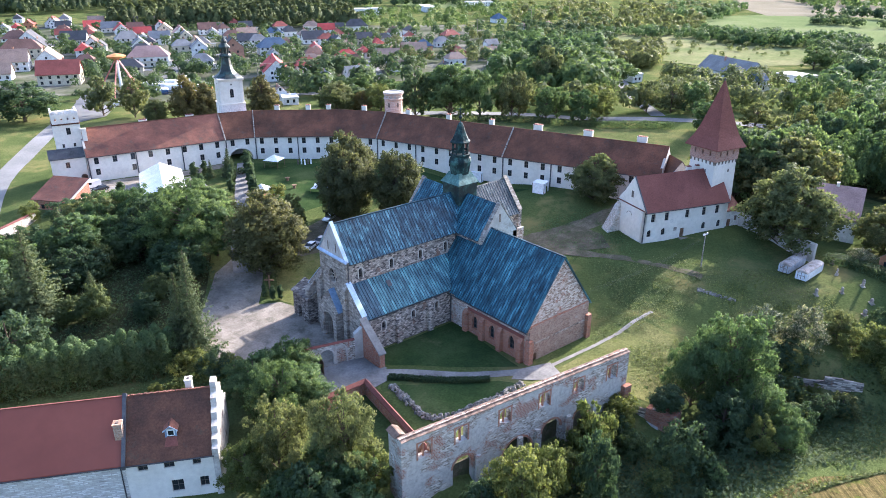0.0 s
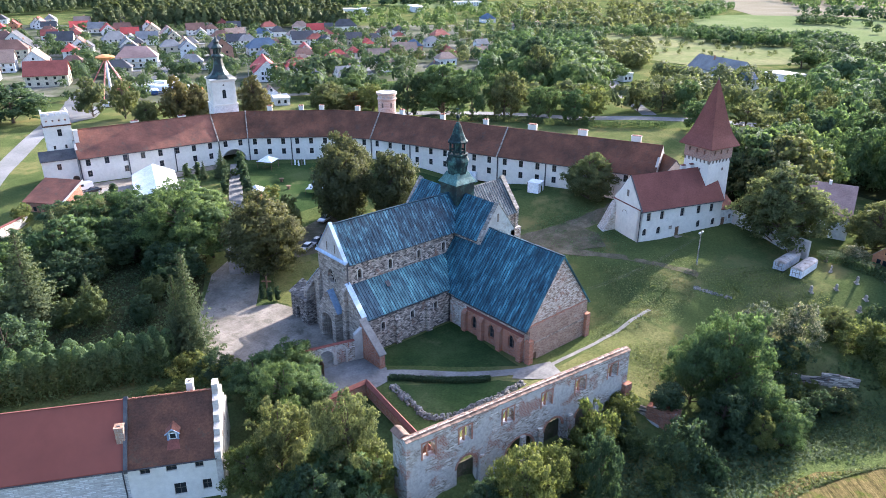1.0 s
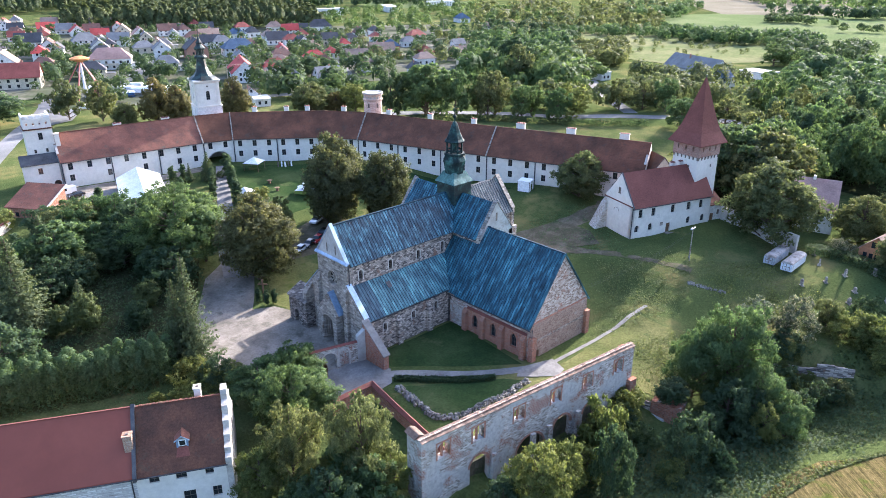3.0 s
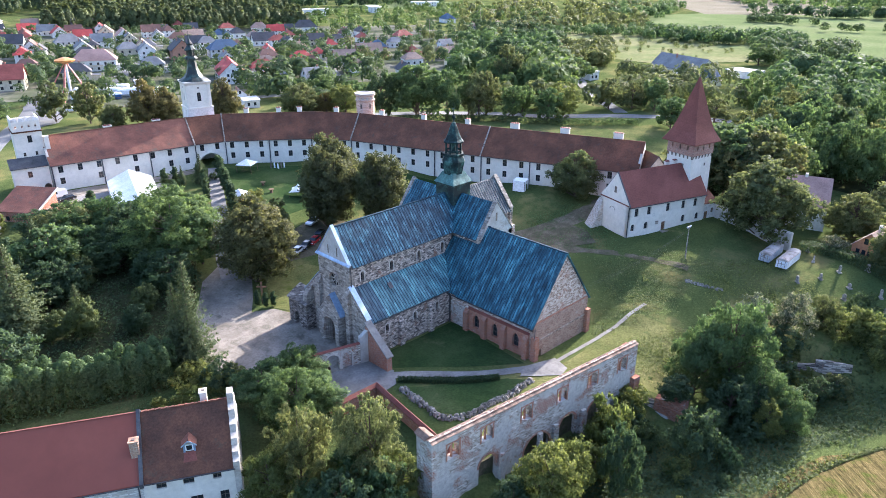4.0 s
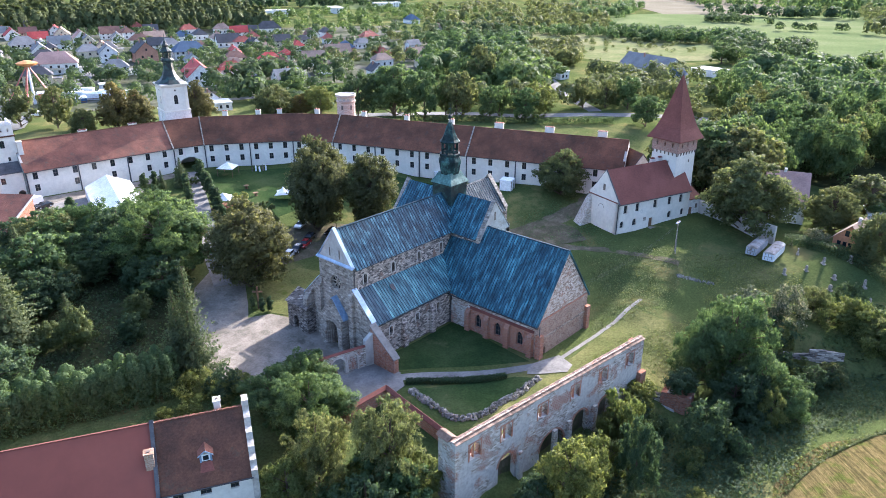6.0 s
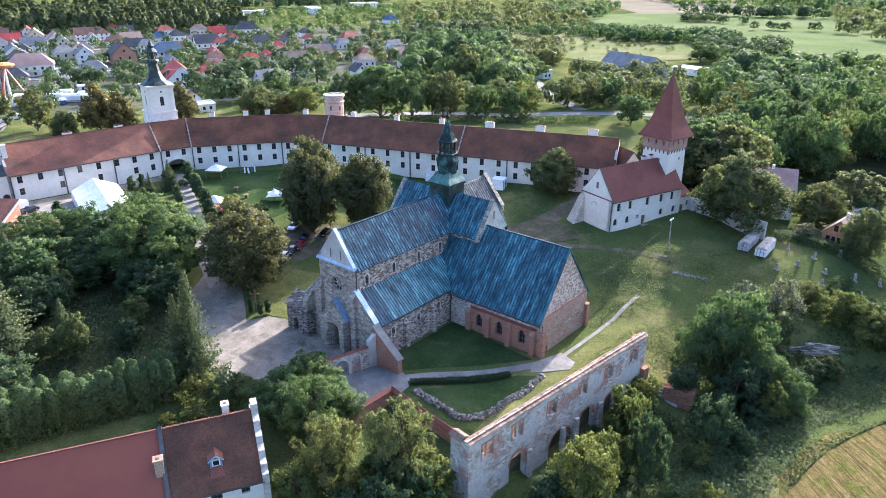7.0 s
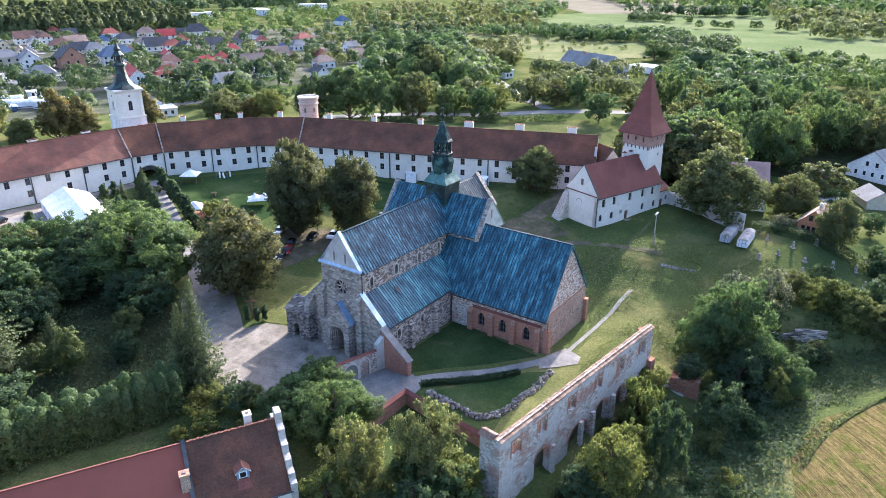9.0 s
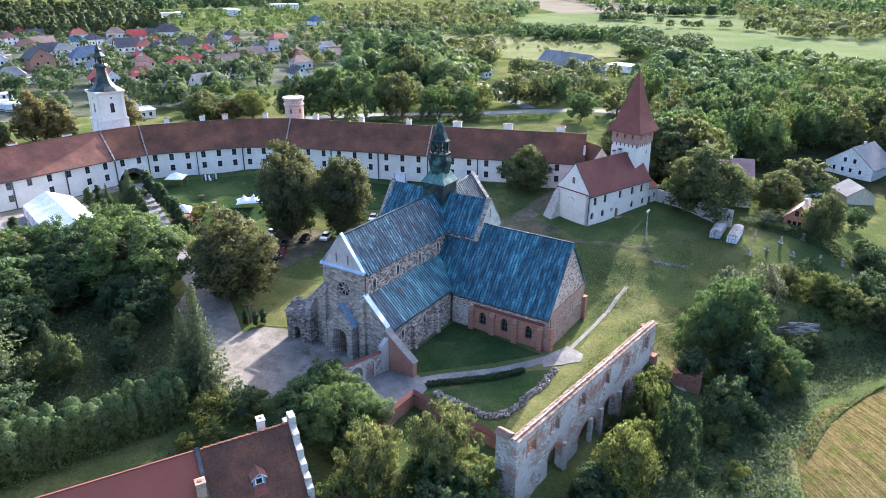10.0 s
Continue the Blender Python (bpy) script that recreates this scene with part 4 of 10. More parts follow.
def transept_and_choir():
    mS = Matrix(((0, 1, 0, 0), (1, 0, 0, 0), (0, 0, 1, 0), (0, 0, 0, 1)))
    g = Geo()
    m = Matrix.Translation((TX0, YS, 0)) @ Matrix.Rotation(-math.pi / 2, 4, "Z")
    pierced(g, YS - TY0, 0, ZE - 0.3, 1.0, [(2.6, 3.4, 12.9, 15.0)], m)
    arch_fill(g, 2.6, 3.4, 15.0, 1.0, m)
    g.box(TX0, TX0 + 1.0, YN, TY1, 0, ZE - 0.3).box(TX1 - 1, TX1, TY0, YS, 0, ZE - 0.3).box(TX1 - 1, TX1, YN, TY1, 0, ZE - 0.3)
    part("transept_wall", g, STONE, church)
    set_window(church, m @ Matrix.Translation((3.0, 0, 12.9)), 0.8, 2.1, (1, 2), 0.4)
    for y, nm in ((TY0, "S"), (TY1 - 0.8, "N")):
        prof = [(TX0 + 0.02, 0), (TX1 - 0.02, 0), (TX1 - 0.02, ZE - 0.2), (TXC, ZR + 0.45), (TX0 + 0.02, ZE - 0.2)]
        part("transept_gable", Geo().solid([(x, y, z) for x, z in prof], [(x, y + 0.8, z) for x, z in prof]), GREY_PLASTER if nm == "S" else STONE, church)
        cp = Geo()
        for xa in (TX0 - 0.15, TX1 + 0.15):
            lo = [(xa, y - 0.1, ZE - 0.25), (xa, y + 0.9, ZE - 0.25), (xa, y + 0.9, ZE - 0.08), (xa, y - 0.1, ZE - 0.08)]
            hi = [(TXC, a[1], a[2] + ZR + 0.75 - ZE) for a in lo]
            cp.solid(lo, hi)
        part("gable_coping", cp, FACADE, church)
    part("gable_slit", Geo().box(TXC - 0.25, TXC + 0.25, TY0 - 0.02, TY0 + 0.03, 19.2, 20.9), FRAME_DARK, church)
    roof = part("transept_roof", gable_roof(Geo(), TY0 + 0.75, TY1 - 0.75, TX0, TX1, ZE, ZR - 0.02, m=mS), PATINA_Y, church)
    s, d = (ZR - ZE) / (TXC - TX0), 0.45
    for a in (TX0 - d, TX1 + d):
        panels(roof, (a, TY0 + 0.8, ZE - s * d), (TXC, TY0 + 0.8, ZR), (0, TY1 - TY0 - 1.6, 0), 0.66, PATINA_Y, 0.19)
    part("gutter", Geo().box(TX0 - 0.65, TX0 - 0.47, TY0 + 0.6, YS - 0.6, ZE - 0.55, ZE - 0.4), DARK_METAL, church)
    # choir
    g = Geo().box(TX1, EX1, YS, YS + 1, -0.3, ZE - 0.3).box(TX1, EX1, YN - 1, YN, -0.3, ZE - 0.3)
    part("choir_wall", g, STONE, church)
    part("choir_gable", gable_wall(Geo(), YS - 0.4, YN + 0.4, ZE, ZR + 0.3, EX1 - 0.9, 0.9, -0.4, rise=0.3), STONE, church)
    part("gable_coping", coping(Geo(), YS - 0.5, YN + 0.5, ZE, ZR + 0.5, EX1 - 0.9, 0.9, 0.3), FACADE, church)
    for y in (YS - 1.0, YN - 0.3):
        g = Geo().box(EX1 - 1.6, EX1 + 0.3, y, y + 1.2, -0.3, 13.0)
        part("corner_buttress", g, GABLE, church)
    roof = part("choir_roof", gable_roof(Geo(), TX1 - 4.5, EX1 - 0.8, YS, YN, ZE, ZR - 0.04), ZINC_OLD, church, "pale grey weathered metal roof")
    s, d = (ZR - ZE) / (YC - YS), 0.45
    for a in (YS - d, YN + d):
        panels(roof, (TX1 - 3, a, ZE - s * d), (TX1 - 3, YC, ZR), (EX1 - TX1 + 2.1, 0, 0), 0.66, ZINC_OLD, 0.19)


def fleche():
    """The baroque ridge turret over the crossing."""
    m = Matrix.Translation((TXC, YC, 0))
    sp = root("ridge_turret", "dark green copper ridge turret with open lantern", "turret", (TXC, YC, 23.0))
    q = math.pi / 4
    part("base", Geo().lathe([(3.5, 20.6), (3.5, 24.4), (3.75, 24.5), (3.75, 24.8)], 4, m, q), HELM, sp)
    part("skirt", Geo().lathe([(4.0, 24.8), (3.9, 24.95), (3.0, 25.9), (2.3, 26.9)], 4, m, q), VERDIGRIS, sp, "pale green copper skirt")
    part("drum", Geo().lathe([(1.9, 26.4), (2.15, 27.6), (2.3, 28.6), (2.45, 29.2), (2.1, 30.0), (1.9, 30.3)], 8, m, q / 2), SPIRE, sp)
    part("gallery", Geo().lathe([(2.15, 30.3), (2.2, 30.5), (2.2, 30.75), (1.9, 30.8)], 8, m, q / 2), SPIRE, sp)
    for i in range(8):
        a = q * i + q / 2
        part("lantern_post", Geo().box(-0.16, 0.16, -0.16, 0.16, 30.8, 33.0, m @ Matrix.Rotation(a, 4, "Z") @ Matrix.Translation((1.6, 0, 0))), SPIRE, sp)
    for i in range(8):
        a = q * i + q
        part("railing", Geo().box(-0.04, 0.04, -0.55, 0.55, 31.1, 31.5, m @ Matrix.Rotation(a, 4, "Z") @ Matrix.Translation((1.55, 0, 0))), SPIRE, sp)
    part("core_post", Geo().lathe([(0.5, 30.8), (0.5, 33.0)], 8, m), SPIRE, sp)
    part("cap", Geo().lathe([(2.05, 33.0), (2.15, 33.2), (1.75, 33.6), (1.2, 34.8), (0.75, 36.2), (0.35, 37.0)], 8, m, q / 2), SPIRE, sp)
    part("finial", Geo().lathe([(0.12, 37.0), (0.1, 37.6), (0.38, 37.9), (0.38, 38.2), (0.08, 38.5), (0.04, 40.6)], 8, m), SPIRE, sp)
    part("cross", Geo().box(-0.5, 0.5, -0.04, 0.04, 39.7, 39.8, m), SPIRE, sp)


WX0, WX1, WXC, WY0, WY1 = 83.7, 100.3, 92.1, 73.1, 91.8
WZE, WZR = 7.2, 18.35


def south_wing():
    """The chapter wing with its steep roof and brick gable."""
    wing = root("chapter_wing", "brick and stone wing with steep blue-green metal roof", "wing", (92, 82, 0))
    m = Matrix.Translation((WX0, WY1 + 2, 0)) @ Matrix.Rotation(-math.pi / 2, 4, "Z")
    L = WY1 + 2 - WY0 - 0.9
    hs = [(WY1 + 2 - y - 0.75, WY1 + 2 - y + 0.75, 1.1, 3.9) for y in (87.0, 82.3, 77.2)]
    for (ua, ub, mat, lab) in ((0, 4.9, RUBBLE, ""), (4.9, L, BRICK, "red brick arcade wall")):
        g = Geo()
        sub = [(h[0] - ua, h[1] - ua, h[2], h[3]) for h in hs if ua <= h[0] < ub]
        mm = m @ Matrix.Translation((ua, 0, 0))
        pierced(g, ub - ua, -0.8, 4.9, 0.9, sub, mm)
        for h in sub:
            arch_fill(g, h[0], h[1], h[3], 0.9, mm, True)
        part("wing_wall", g, mat, wing, lab)
        for h in sub:
            set_window(wing, mm @ Matrix.Translation(((h[0] + h[1]) / 2, 0, h[2])), 1.5, 2.8, (1, 2), 0.5)
    part("upper_wall", Geo().box(0, L, 0.12, 0.9, 4.9, WZE, m), GABLE, wing, "pale stone band under the eaves")
    part("string_course", Geo().solid([(4.9, -0.25, 4.75), (L, -0.25, 4.75), (L, 0.1, 5.05), (4.9, 0.1, 5.05)],
                                      [(4.9, -0.25, 4.9), (L, -0.25, 4.9), (L, 0.1, 5.2), (4.9, 0.1, 5.2)], m), TILE_RED, wing)
    for y in (89.2, 84.6, 79.8, 74.6):
        u = WY1 + 2 - y
        g = Geo().box(u - 0.5, u + 0.5, -0.85, 0, -0.8, 3.9, m)
        g.solid([(u - 0.5, -0.85, 3.9), (u + 0.5, -0.85, 3.9), (u + 0.5, 0, 3.9), (u - 0.5, 0, 3.9)],
                [(u - 0.5, -0.1, 4.7), (u + 0.5, -0.1, 4.7), (u + 0.5, 0, 4.7), (u - 0.5, 0, 4.7)], m)
        part("buttress", g, BRICK, wing)
    # south gable wall with a door
    g = Geo()
    ms = Matrix.Translation((WX0, WY0, 0))
    W = WX1 - WX0
    pierced(g, W, -0.8, WZE, 0.9, [(1.5, 2.5, -0.81, 1.5)], ms)
    arch_fill(g, 1.5, 2.5, 1.5, 0.9, ms)
    part("gable_wall", g, BROWN_BRICK, wing, "weathered brown brick wall with stone bands")
    part("door_leaf", Geo().box(1.5, 2.5, 0.4, 0.5, -0.8, 1.5, ms), WOOD, wing)
    part("wall_band", Geo().box(0.0, W, -0.12, 0, 3.4, 3.62, ms), STONE, wing)
    prof = [(WX0, WZE), (WX1, WZE), (WXC, WZR - 0.1)]
    part("gable", Geo().solid([(x, WY0 + 0.1, z) for x, z in prof], [(x, WY0 + 0.8, z) for x, z in prof]), GABLE, wing)
    part("gable_band", Geo().box(0.3, W - 0.3, -0.02, 0.12, WZE - 0.15, WZE + 0.12, ms), BRICK, wing)
    for x in (WX0 - 0.3, WX1 - 0.8):
        g = Geo().box(x, x + 1.1, WY0 - 0.7, WY0 + 0.4, -0.8, 4.6)
        part("corner_buttress", g, BRICK, wing)
    part("wing_wall", Geo().box(WX1 - 0.9, WX1, WY0 + 0.9, WY1, -0.8, WZE), BRICK, wing)
    mS = Matrix(((0, 1, 0, 0), (1, 0, 0, 0), (0, 0, 1, 0), (0, 0, 0, 1)))
    g = Geo()
    s1, s2, o = (WZR - WZE) / (WXC - WX0), (WZR - WZE) / (WX1 - WXC), 0.5
    for xa, s, sg in ((WX0 - o, s1, 1), (WX1 + o, s2, -1)):
        za = WZE - s * o
        pr = [(xa, za), (WXC, WZR), (WXC, WZR + 0.18), (xa, za + 0.18)]
        g.solid([(x, WY0 - 0.2, z) for x, z in pr], [(x, WY1 + 0.1, z) for x, z in pr])
    roof = part("wing_roof", g, PATINA_Y, wing)
    panels(roof, (WX0 - o - 0.1, WY0 - 0.2, WZE - s1 * (o + 0.1)), (WXC, WY0 - 0.2, WZR), (0, WY1 - WY0 + 0.3, 0), 0.62, PATINA_Y, 0.19)
    panels(roof, (WX1 + o, WY0 - 0.2, WZE - s2 * o), (WXC, WY0 - 0.2, WZR), (0, WY1 - WY0 + 0.3, 0), 0.62, PATINA_Y, 0.19)
    part("ridge_cap", Geo().box(WXC - 0.2, WXC + 0.2, WY0 - 0.2, WY1, WZR + 0.2, WZR + 0.34), SEAM, roof)
    # the slope that carries on beside the aisle
    g = Geo()
    pr = [(WX0 - o, WZE - s1 * o), (TX0 + 0.2, WZE + s1 * (TX0 + 0.2 - WX0)), (TX0 + 0.2, WZE + 0.18 + s1 * (TX0 + 0.2 - WX0)), (WX0 - o, WZE + 0.18 - s1 * o)]
    g.solid([(x, WY1 + 0.12, z) for x, z in pr], [(x, YS - 0.05, z - 0.0) for x, z in pr])
    low = part("link_roof", g, PATINA_Y, wing)
    panels(low, (WX0 - o, WY1 + 0.1, WZE - s1 * o), (TX0 + 0.1, WY1 + 0.1, WZE + s1 * (TX0 + 0.1 - WX0)), (0, YS - WY1 - 0.2, 0), 0.62, PATINA_Y, 0.19)
    part("gutter", Geo().box(WX0 - 0.8, WX0 - 0.6, WY0 - 0.2, YS - 4.6, WZE - 0.95, WZE - 0.8), DARK_METAL, wing)
    part("downpipe", Geo().tube((WX0 - 0.25, YS - 5.3, -0.5), (WX0 - 0.25, YS - 5.3, 6.5), 0.09, 0.09), DARK_METAL, wing)
    part("downpipe", Geo().tube((WX0 - 0.1, WY0 - 0.3, -0.5), (WX0 - 0.1, WY0 - 0.3, 6.5), 0.08, 0.08), DARK_METAL, wing)


church_walls()
porch()
transept_and_choir()
fleche()
south_wing()


# ---- the yard wall with its arch and the sloping brick buttress ----
def yard_wall():
    b = root("raking_buttress", "sloping red brick buttress wall with metal coping", "buttress", (63, 91.5, 0))
    prof = [(94.2, -0.5), (88.4, -0.5), (88.4, 2.9), (94.2, 7.6)]
    part("wall", Geo().solid([(62.4, y, z) for y, z in prof], [(63.5, y, z) for y, z in prof]), BRICK, b)
    prof = [(94.2, 7.6), (88.2, 2.85), (88.2, 3.05), (94.2, 7.85)]
    part("coping", Geo().solid([(62.2, y, z) for y, z in prof], [(63.7, y, z) for y, z in prof]), PAVING, b)
    w = root("arched_wall", "rubble stone yard wall with arched gateways", "wall", (57, 94.5, 0))
    m, L = along((51.6, 96.6), (62.4, 93.6), 0)
    g = Geo()
    hs = [(0.9, 2.6, -0.5, 2.3), (3.1, 5.7, -0.5, 3.3), (6.3, 8.0, -0.5, 3.5)]
    pierced(g, L, -0.5, 4.1, 0.7, hs, m)
    for h in hs:
        arch_fill(g, h[0], h[1], h[3], 0.7, m)
    part("plastered_pier", Geo().solid([(L - 1.5, -0.1, -0.5), (L, -0.1, -0.5), (L, 0.8, -0.5), (L - 1.5, 0.8, -0.5)], [(L - 1.5, -0.1, 5.2), (L, -0.1, 6.4), (L, 0.8, 6.4), (L - 1.5, 0.8, 5.2)], m), GREY_PLASTER, w, "grey plastered pier")
    for h in hs:
        part("arch_ring", arch_band(h[0], h[1], 0.0, h[3], 0.3, m), LIGHT_STONE, w)
    part("wall", g, RUBBLE, w)
    part("capping", Geo().solid([(-0.2, -0.12, 4.1), (L - 1.5, -0.12, 4.1), (L - 1.5, 0.82, 4.1), (-0.2, 0.82, 4.1)],
                                [(-0.2, 0.3, 4.3), (L - 1.5, 0.3, 4.3), (L - 1.5, 0.4, 4.3), (-0.2, 0.4, 4.3)], m), TILE_RED, w)
    for h in (hs[0], hs[2]):
        part("blocking", Geo().box(h[0], h[1], 0.25, 0.55, -0.5, h[3], m), RUBBLE, w)
    part("gate_leaf", Geo().box(3.15, 3.24, -2.3, 0.2, -0.3, 2.4, m), WOOD, w)
    for a, b2, h0, h1 in (((51.4, 97.6), (49.0, 87.0), 3.2, 2.6), ((49.0, 87.0), (48.6, 84.6), 2.4, 2.4), ((48.6, 84.6), (56.5, 84.2), 2.5, 2.7),
                          ((56.5, 84.2), (55.4, 76.5), 2.7, 2.5), ((55.4, 76.5), (53.4, 62.6), 2.5, 2.4)):
        m, L = along(a, b2, 0)
        t = root("tiled_wall", "low brick wall capped with red tiles", "wall", (a[0], a[1], 0), "yard walls")
        lo = -2.5
        part("wall", Geo().solid([(0, -0.3, lo), (L, -0.3, lo), (L, 0.3, lo), (0, 0.3, lo)], [(0, -0.3, h0 - 0.4), (L, -0.3, h1 - 0.4), (L, 0.3, h1 - 0.4), (0, 0.3, h0 - 0.4)], m), RUBBLE if a[1] > 90 else BRICK, t)
        wd = 1.1 if a == (51.4, 97.6) else 0.5
        g = Geo()
        for s in (-1, 1):
            g.solid([(0, 0, h0), (0, s * wd, h0 - 0.5), (0, s * wd, h0 - 0.4), (0, 0, h0 + 0.12)],
                    [(L, 0, h1), (L, s * wd, h1 - 0.5), (L, s * wd, h1 - 0.4), (L, 0, h1 + 0.12)], m)
        part("tile_capping", g, TILE_RED, t)


yard_wall()


# ---- the ruined wall on the terrace edge ----
def ruin():
    w = root("ruined_wall", "tall roofless rubble wall with empty window openings", "ruin", (66, 58, -3))
    p0, p1 = (46.3, 60.6), (88.2, 55.3)
    m, L = along(p0, p1, 0)
    xs = [3.6, 9.6, 17.2, 24.6, 31.5, 38.6]
    hs = [(x - 1.0, x + 1.0, 5.2, 7.7) for x in xs]
    lows = [(8.2, 11.6, -3.0, 2.6), (17.0, 22.5, -5.2, 1.6), (24.5, 28.2, -5.2, 2.2), (31.0, 34.0, -5.2, 2.0)]
    g = Geo()
    pierced(g, L, -5.2, 9.0, 1.1, hs + lows, m)
    for h in hs:
        arch_fill(g, h[0], h[1], h[3], 1.1, m)
    for h in lows:
        arch_fill(g, h[0], h[1], h[3], 1.1, m)
    part("wall", g, RUBBLE, w)
    for h in hs:
        f = Geo()
        f.box(h[0] - 0.28, h[0], -0.03, 0.6, h[2] - 0.1, h[3] + 0.25, m).box(h[1], h[1] + 0.28, -0.03, 0.6, h[2] - 0.1, h[3] + 0.25, m)
        f.box(h[0], h[1], -0.03, 0.6, h[3] + 0.01, h[3] + 0.28, m)
        part("brick_surround", f, BRICK, w)
        c = (h[0] + h[1]) / 2
        part("mullion", Geo().box(c - 0.11, c + 0.11, 0.3, 0.6, h[2], h[3] - 0.1, m), BRICK, w)
    for h in lows:
        f = Geo()
        c, r = (h[0] + h[1]) / 2, (h[1] - h[0]) / 2
        for i in range(10):
            a0, a1 = math.pi * i / 10, math.pi * (i + 1) / 10
            q = [(c + rr * math.cos(a), yy, h[3] - r + rr * math.sin(a)) for yy in (-0.04, 0.3) for rr, a in ((r, a0), (r + 0.35, a0), (r + 0.35, a1), (r, a1))]
            f.solid(q[:4], q[4:], m)
        part("brick_arch", f, BRICK, w)
    for x in (12.4, 20.0, 23.4, 29.6, 35.2):
        part("pilaster", Geo().taper(x - 0.45, x + 0.45, -0.6, 0, -5.2, 1.8, 0.05, m), RUBBLE, w)
    part("return_wall", Geo().box(0, 1.2, 1.1, 3.4, -5.0, 9.0, m), RUBBLE, w)
    part("return_wall", Geo().box(L - 1.1, L, 1.1, 2.4, -5.0, 8.2, m).box(L - 1.0, L + 0.5, -0.8, 0, -5.2, 3.0, m), BRICK, w)
    part("earth_face", Geo().box(1.2, L - 1.1, 0.8, 1.08, -5.2, 1.0, m), DIRT, w)
    # tiles on the crest, one by one
    tile = Geo()
    tile.solid([(-0.2, -0.05, 0), (0.2, -0.05, 0), (0.2, 0.95, 0.3), (-0.2, 0.95, 0.3)], [(-0.2, -0.05, 0.06), (0.2, -0.05, 0.06), (0.2, 0.95, 0.37), (-0.2, 0.95, 0.37)])
    me = tile.mesh("crest_tile")
    me.materials.append(CREST)
    n = int(L / 0.42)
    for i in range(n):
        for s in (0, 1):
            ob = new("crest_tile", me)
            ob.parent = w
            mm = m @ Matrix.Translation(((i + 0.5) * L / n, -0.12 if s == 0 else 1.22, 9.0 + random.uniform(-0.03, 0.03)))
            if s:
                mm = mm @ Matrix.Rotation(math.pi, 4, "Z")
            ob.matrix_basis = Matrix.Translation(-w.location) @ mm @ Matrix.Rotation(random.uniform(-0.06, 0.06), 4, "Z")
    part("crest", Geo().box(0, L, 0.35, 0.75, 9.0, 9.3, m), RUBBLE, w)
    c = root("corner_crest", "lichened tile capping on the ruin's corner", "capping", (46.5, 63, 9), "yard walls")
    part("tiles", Geo().solid([(-0.3, 1.2, 9.0), (1.5, 1.2, 9.0), (1.5, 3.6, 9.0), (-0.3, 3.6, 9.0)], [(0.5, 1.2, 9.45), (0.7, 1.2, 9.45), (0.7, 3.6, 9.45), (0.5, 3.6, 9.45)], m), CREST, c)


CREST = surface("crest_tiles", [(0.13, 0.085, 0.06), (0.22, 0.15, 0.11), (0.34, 0.26, 0.2)], 0.8, 4.0, 0.9, 0.3, vary=0.6)
ruin()

# ---- the precinct range: long two-storey buildings in a curve ----
RING = [(49.8, 214.9), (89.3, 209.9), (98.2, 207.5), (109.0, 199.6), (119.6, 191.6), (127.3, 181.0), (142.4, 139.5), (158.6, 97.5)]
RZB, RZE, RZR, RDEPTH = 6.2, 14.7, 21.1, 14.0


def ring_points():
    """For each corner of the line the mitred way outward."""
    out = []
    for i, p in enumerate(RING):
        ds = []
        if i > 0:
            ds.append(Vector((p[0] - RING[i - 1][0], p[1] - RING[i - 1][1])).normalized())
        if i < len(RING) - 1:
            ds.append(Vector((RING[i + 1][0] - p[0], RING[i + 1][1] - p[1])).normalized())
        ns = [Vector((-d.y, d.x)) for d in ds]
        nn = sum(ns, Vector((0, 0))).normalized()
        out.append((Vector(p), nn / max(0.5, nn.dot(ns[0]))))
    return out


def chimney(parent, x, y, z, turn=0.0, w=1.5, d=0.8, h=2.2, pots=3):
    m = Matrix.Translation((x, y, z)) @ Matrix.Rotation(turn, 4, "Z")
    c = part("chimney", Geo().box(-w / 2, w / 2, -d / 2, d / 2, -1.6, h, m).box(-w / 2 - 0.1, w / 2 + 0.1, -d / 2 - 0.1, d / 2 + 0.1, h, h + 0.15, m), PLASTER, parent, "white plastered chimney")
    for i in range(pots):
        px_ = -w / 2 + w * (i + 0.5) / pots
        g = Geo()
        k = w / pots / 2
        g.solid([(px_ - k, -d / 2, h + 0.15), (px_ + k, -d / 2, h + 0.15), (px_, -d / 2, h + 0.45)], [(px_ - k, d / 2, h + 0.15), (px_ + k, d / 2, h + 0.15), (px_, d / 2, h + 0.45)], m)
        part("chimney_cap", g, TILE_RED, c)


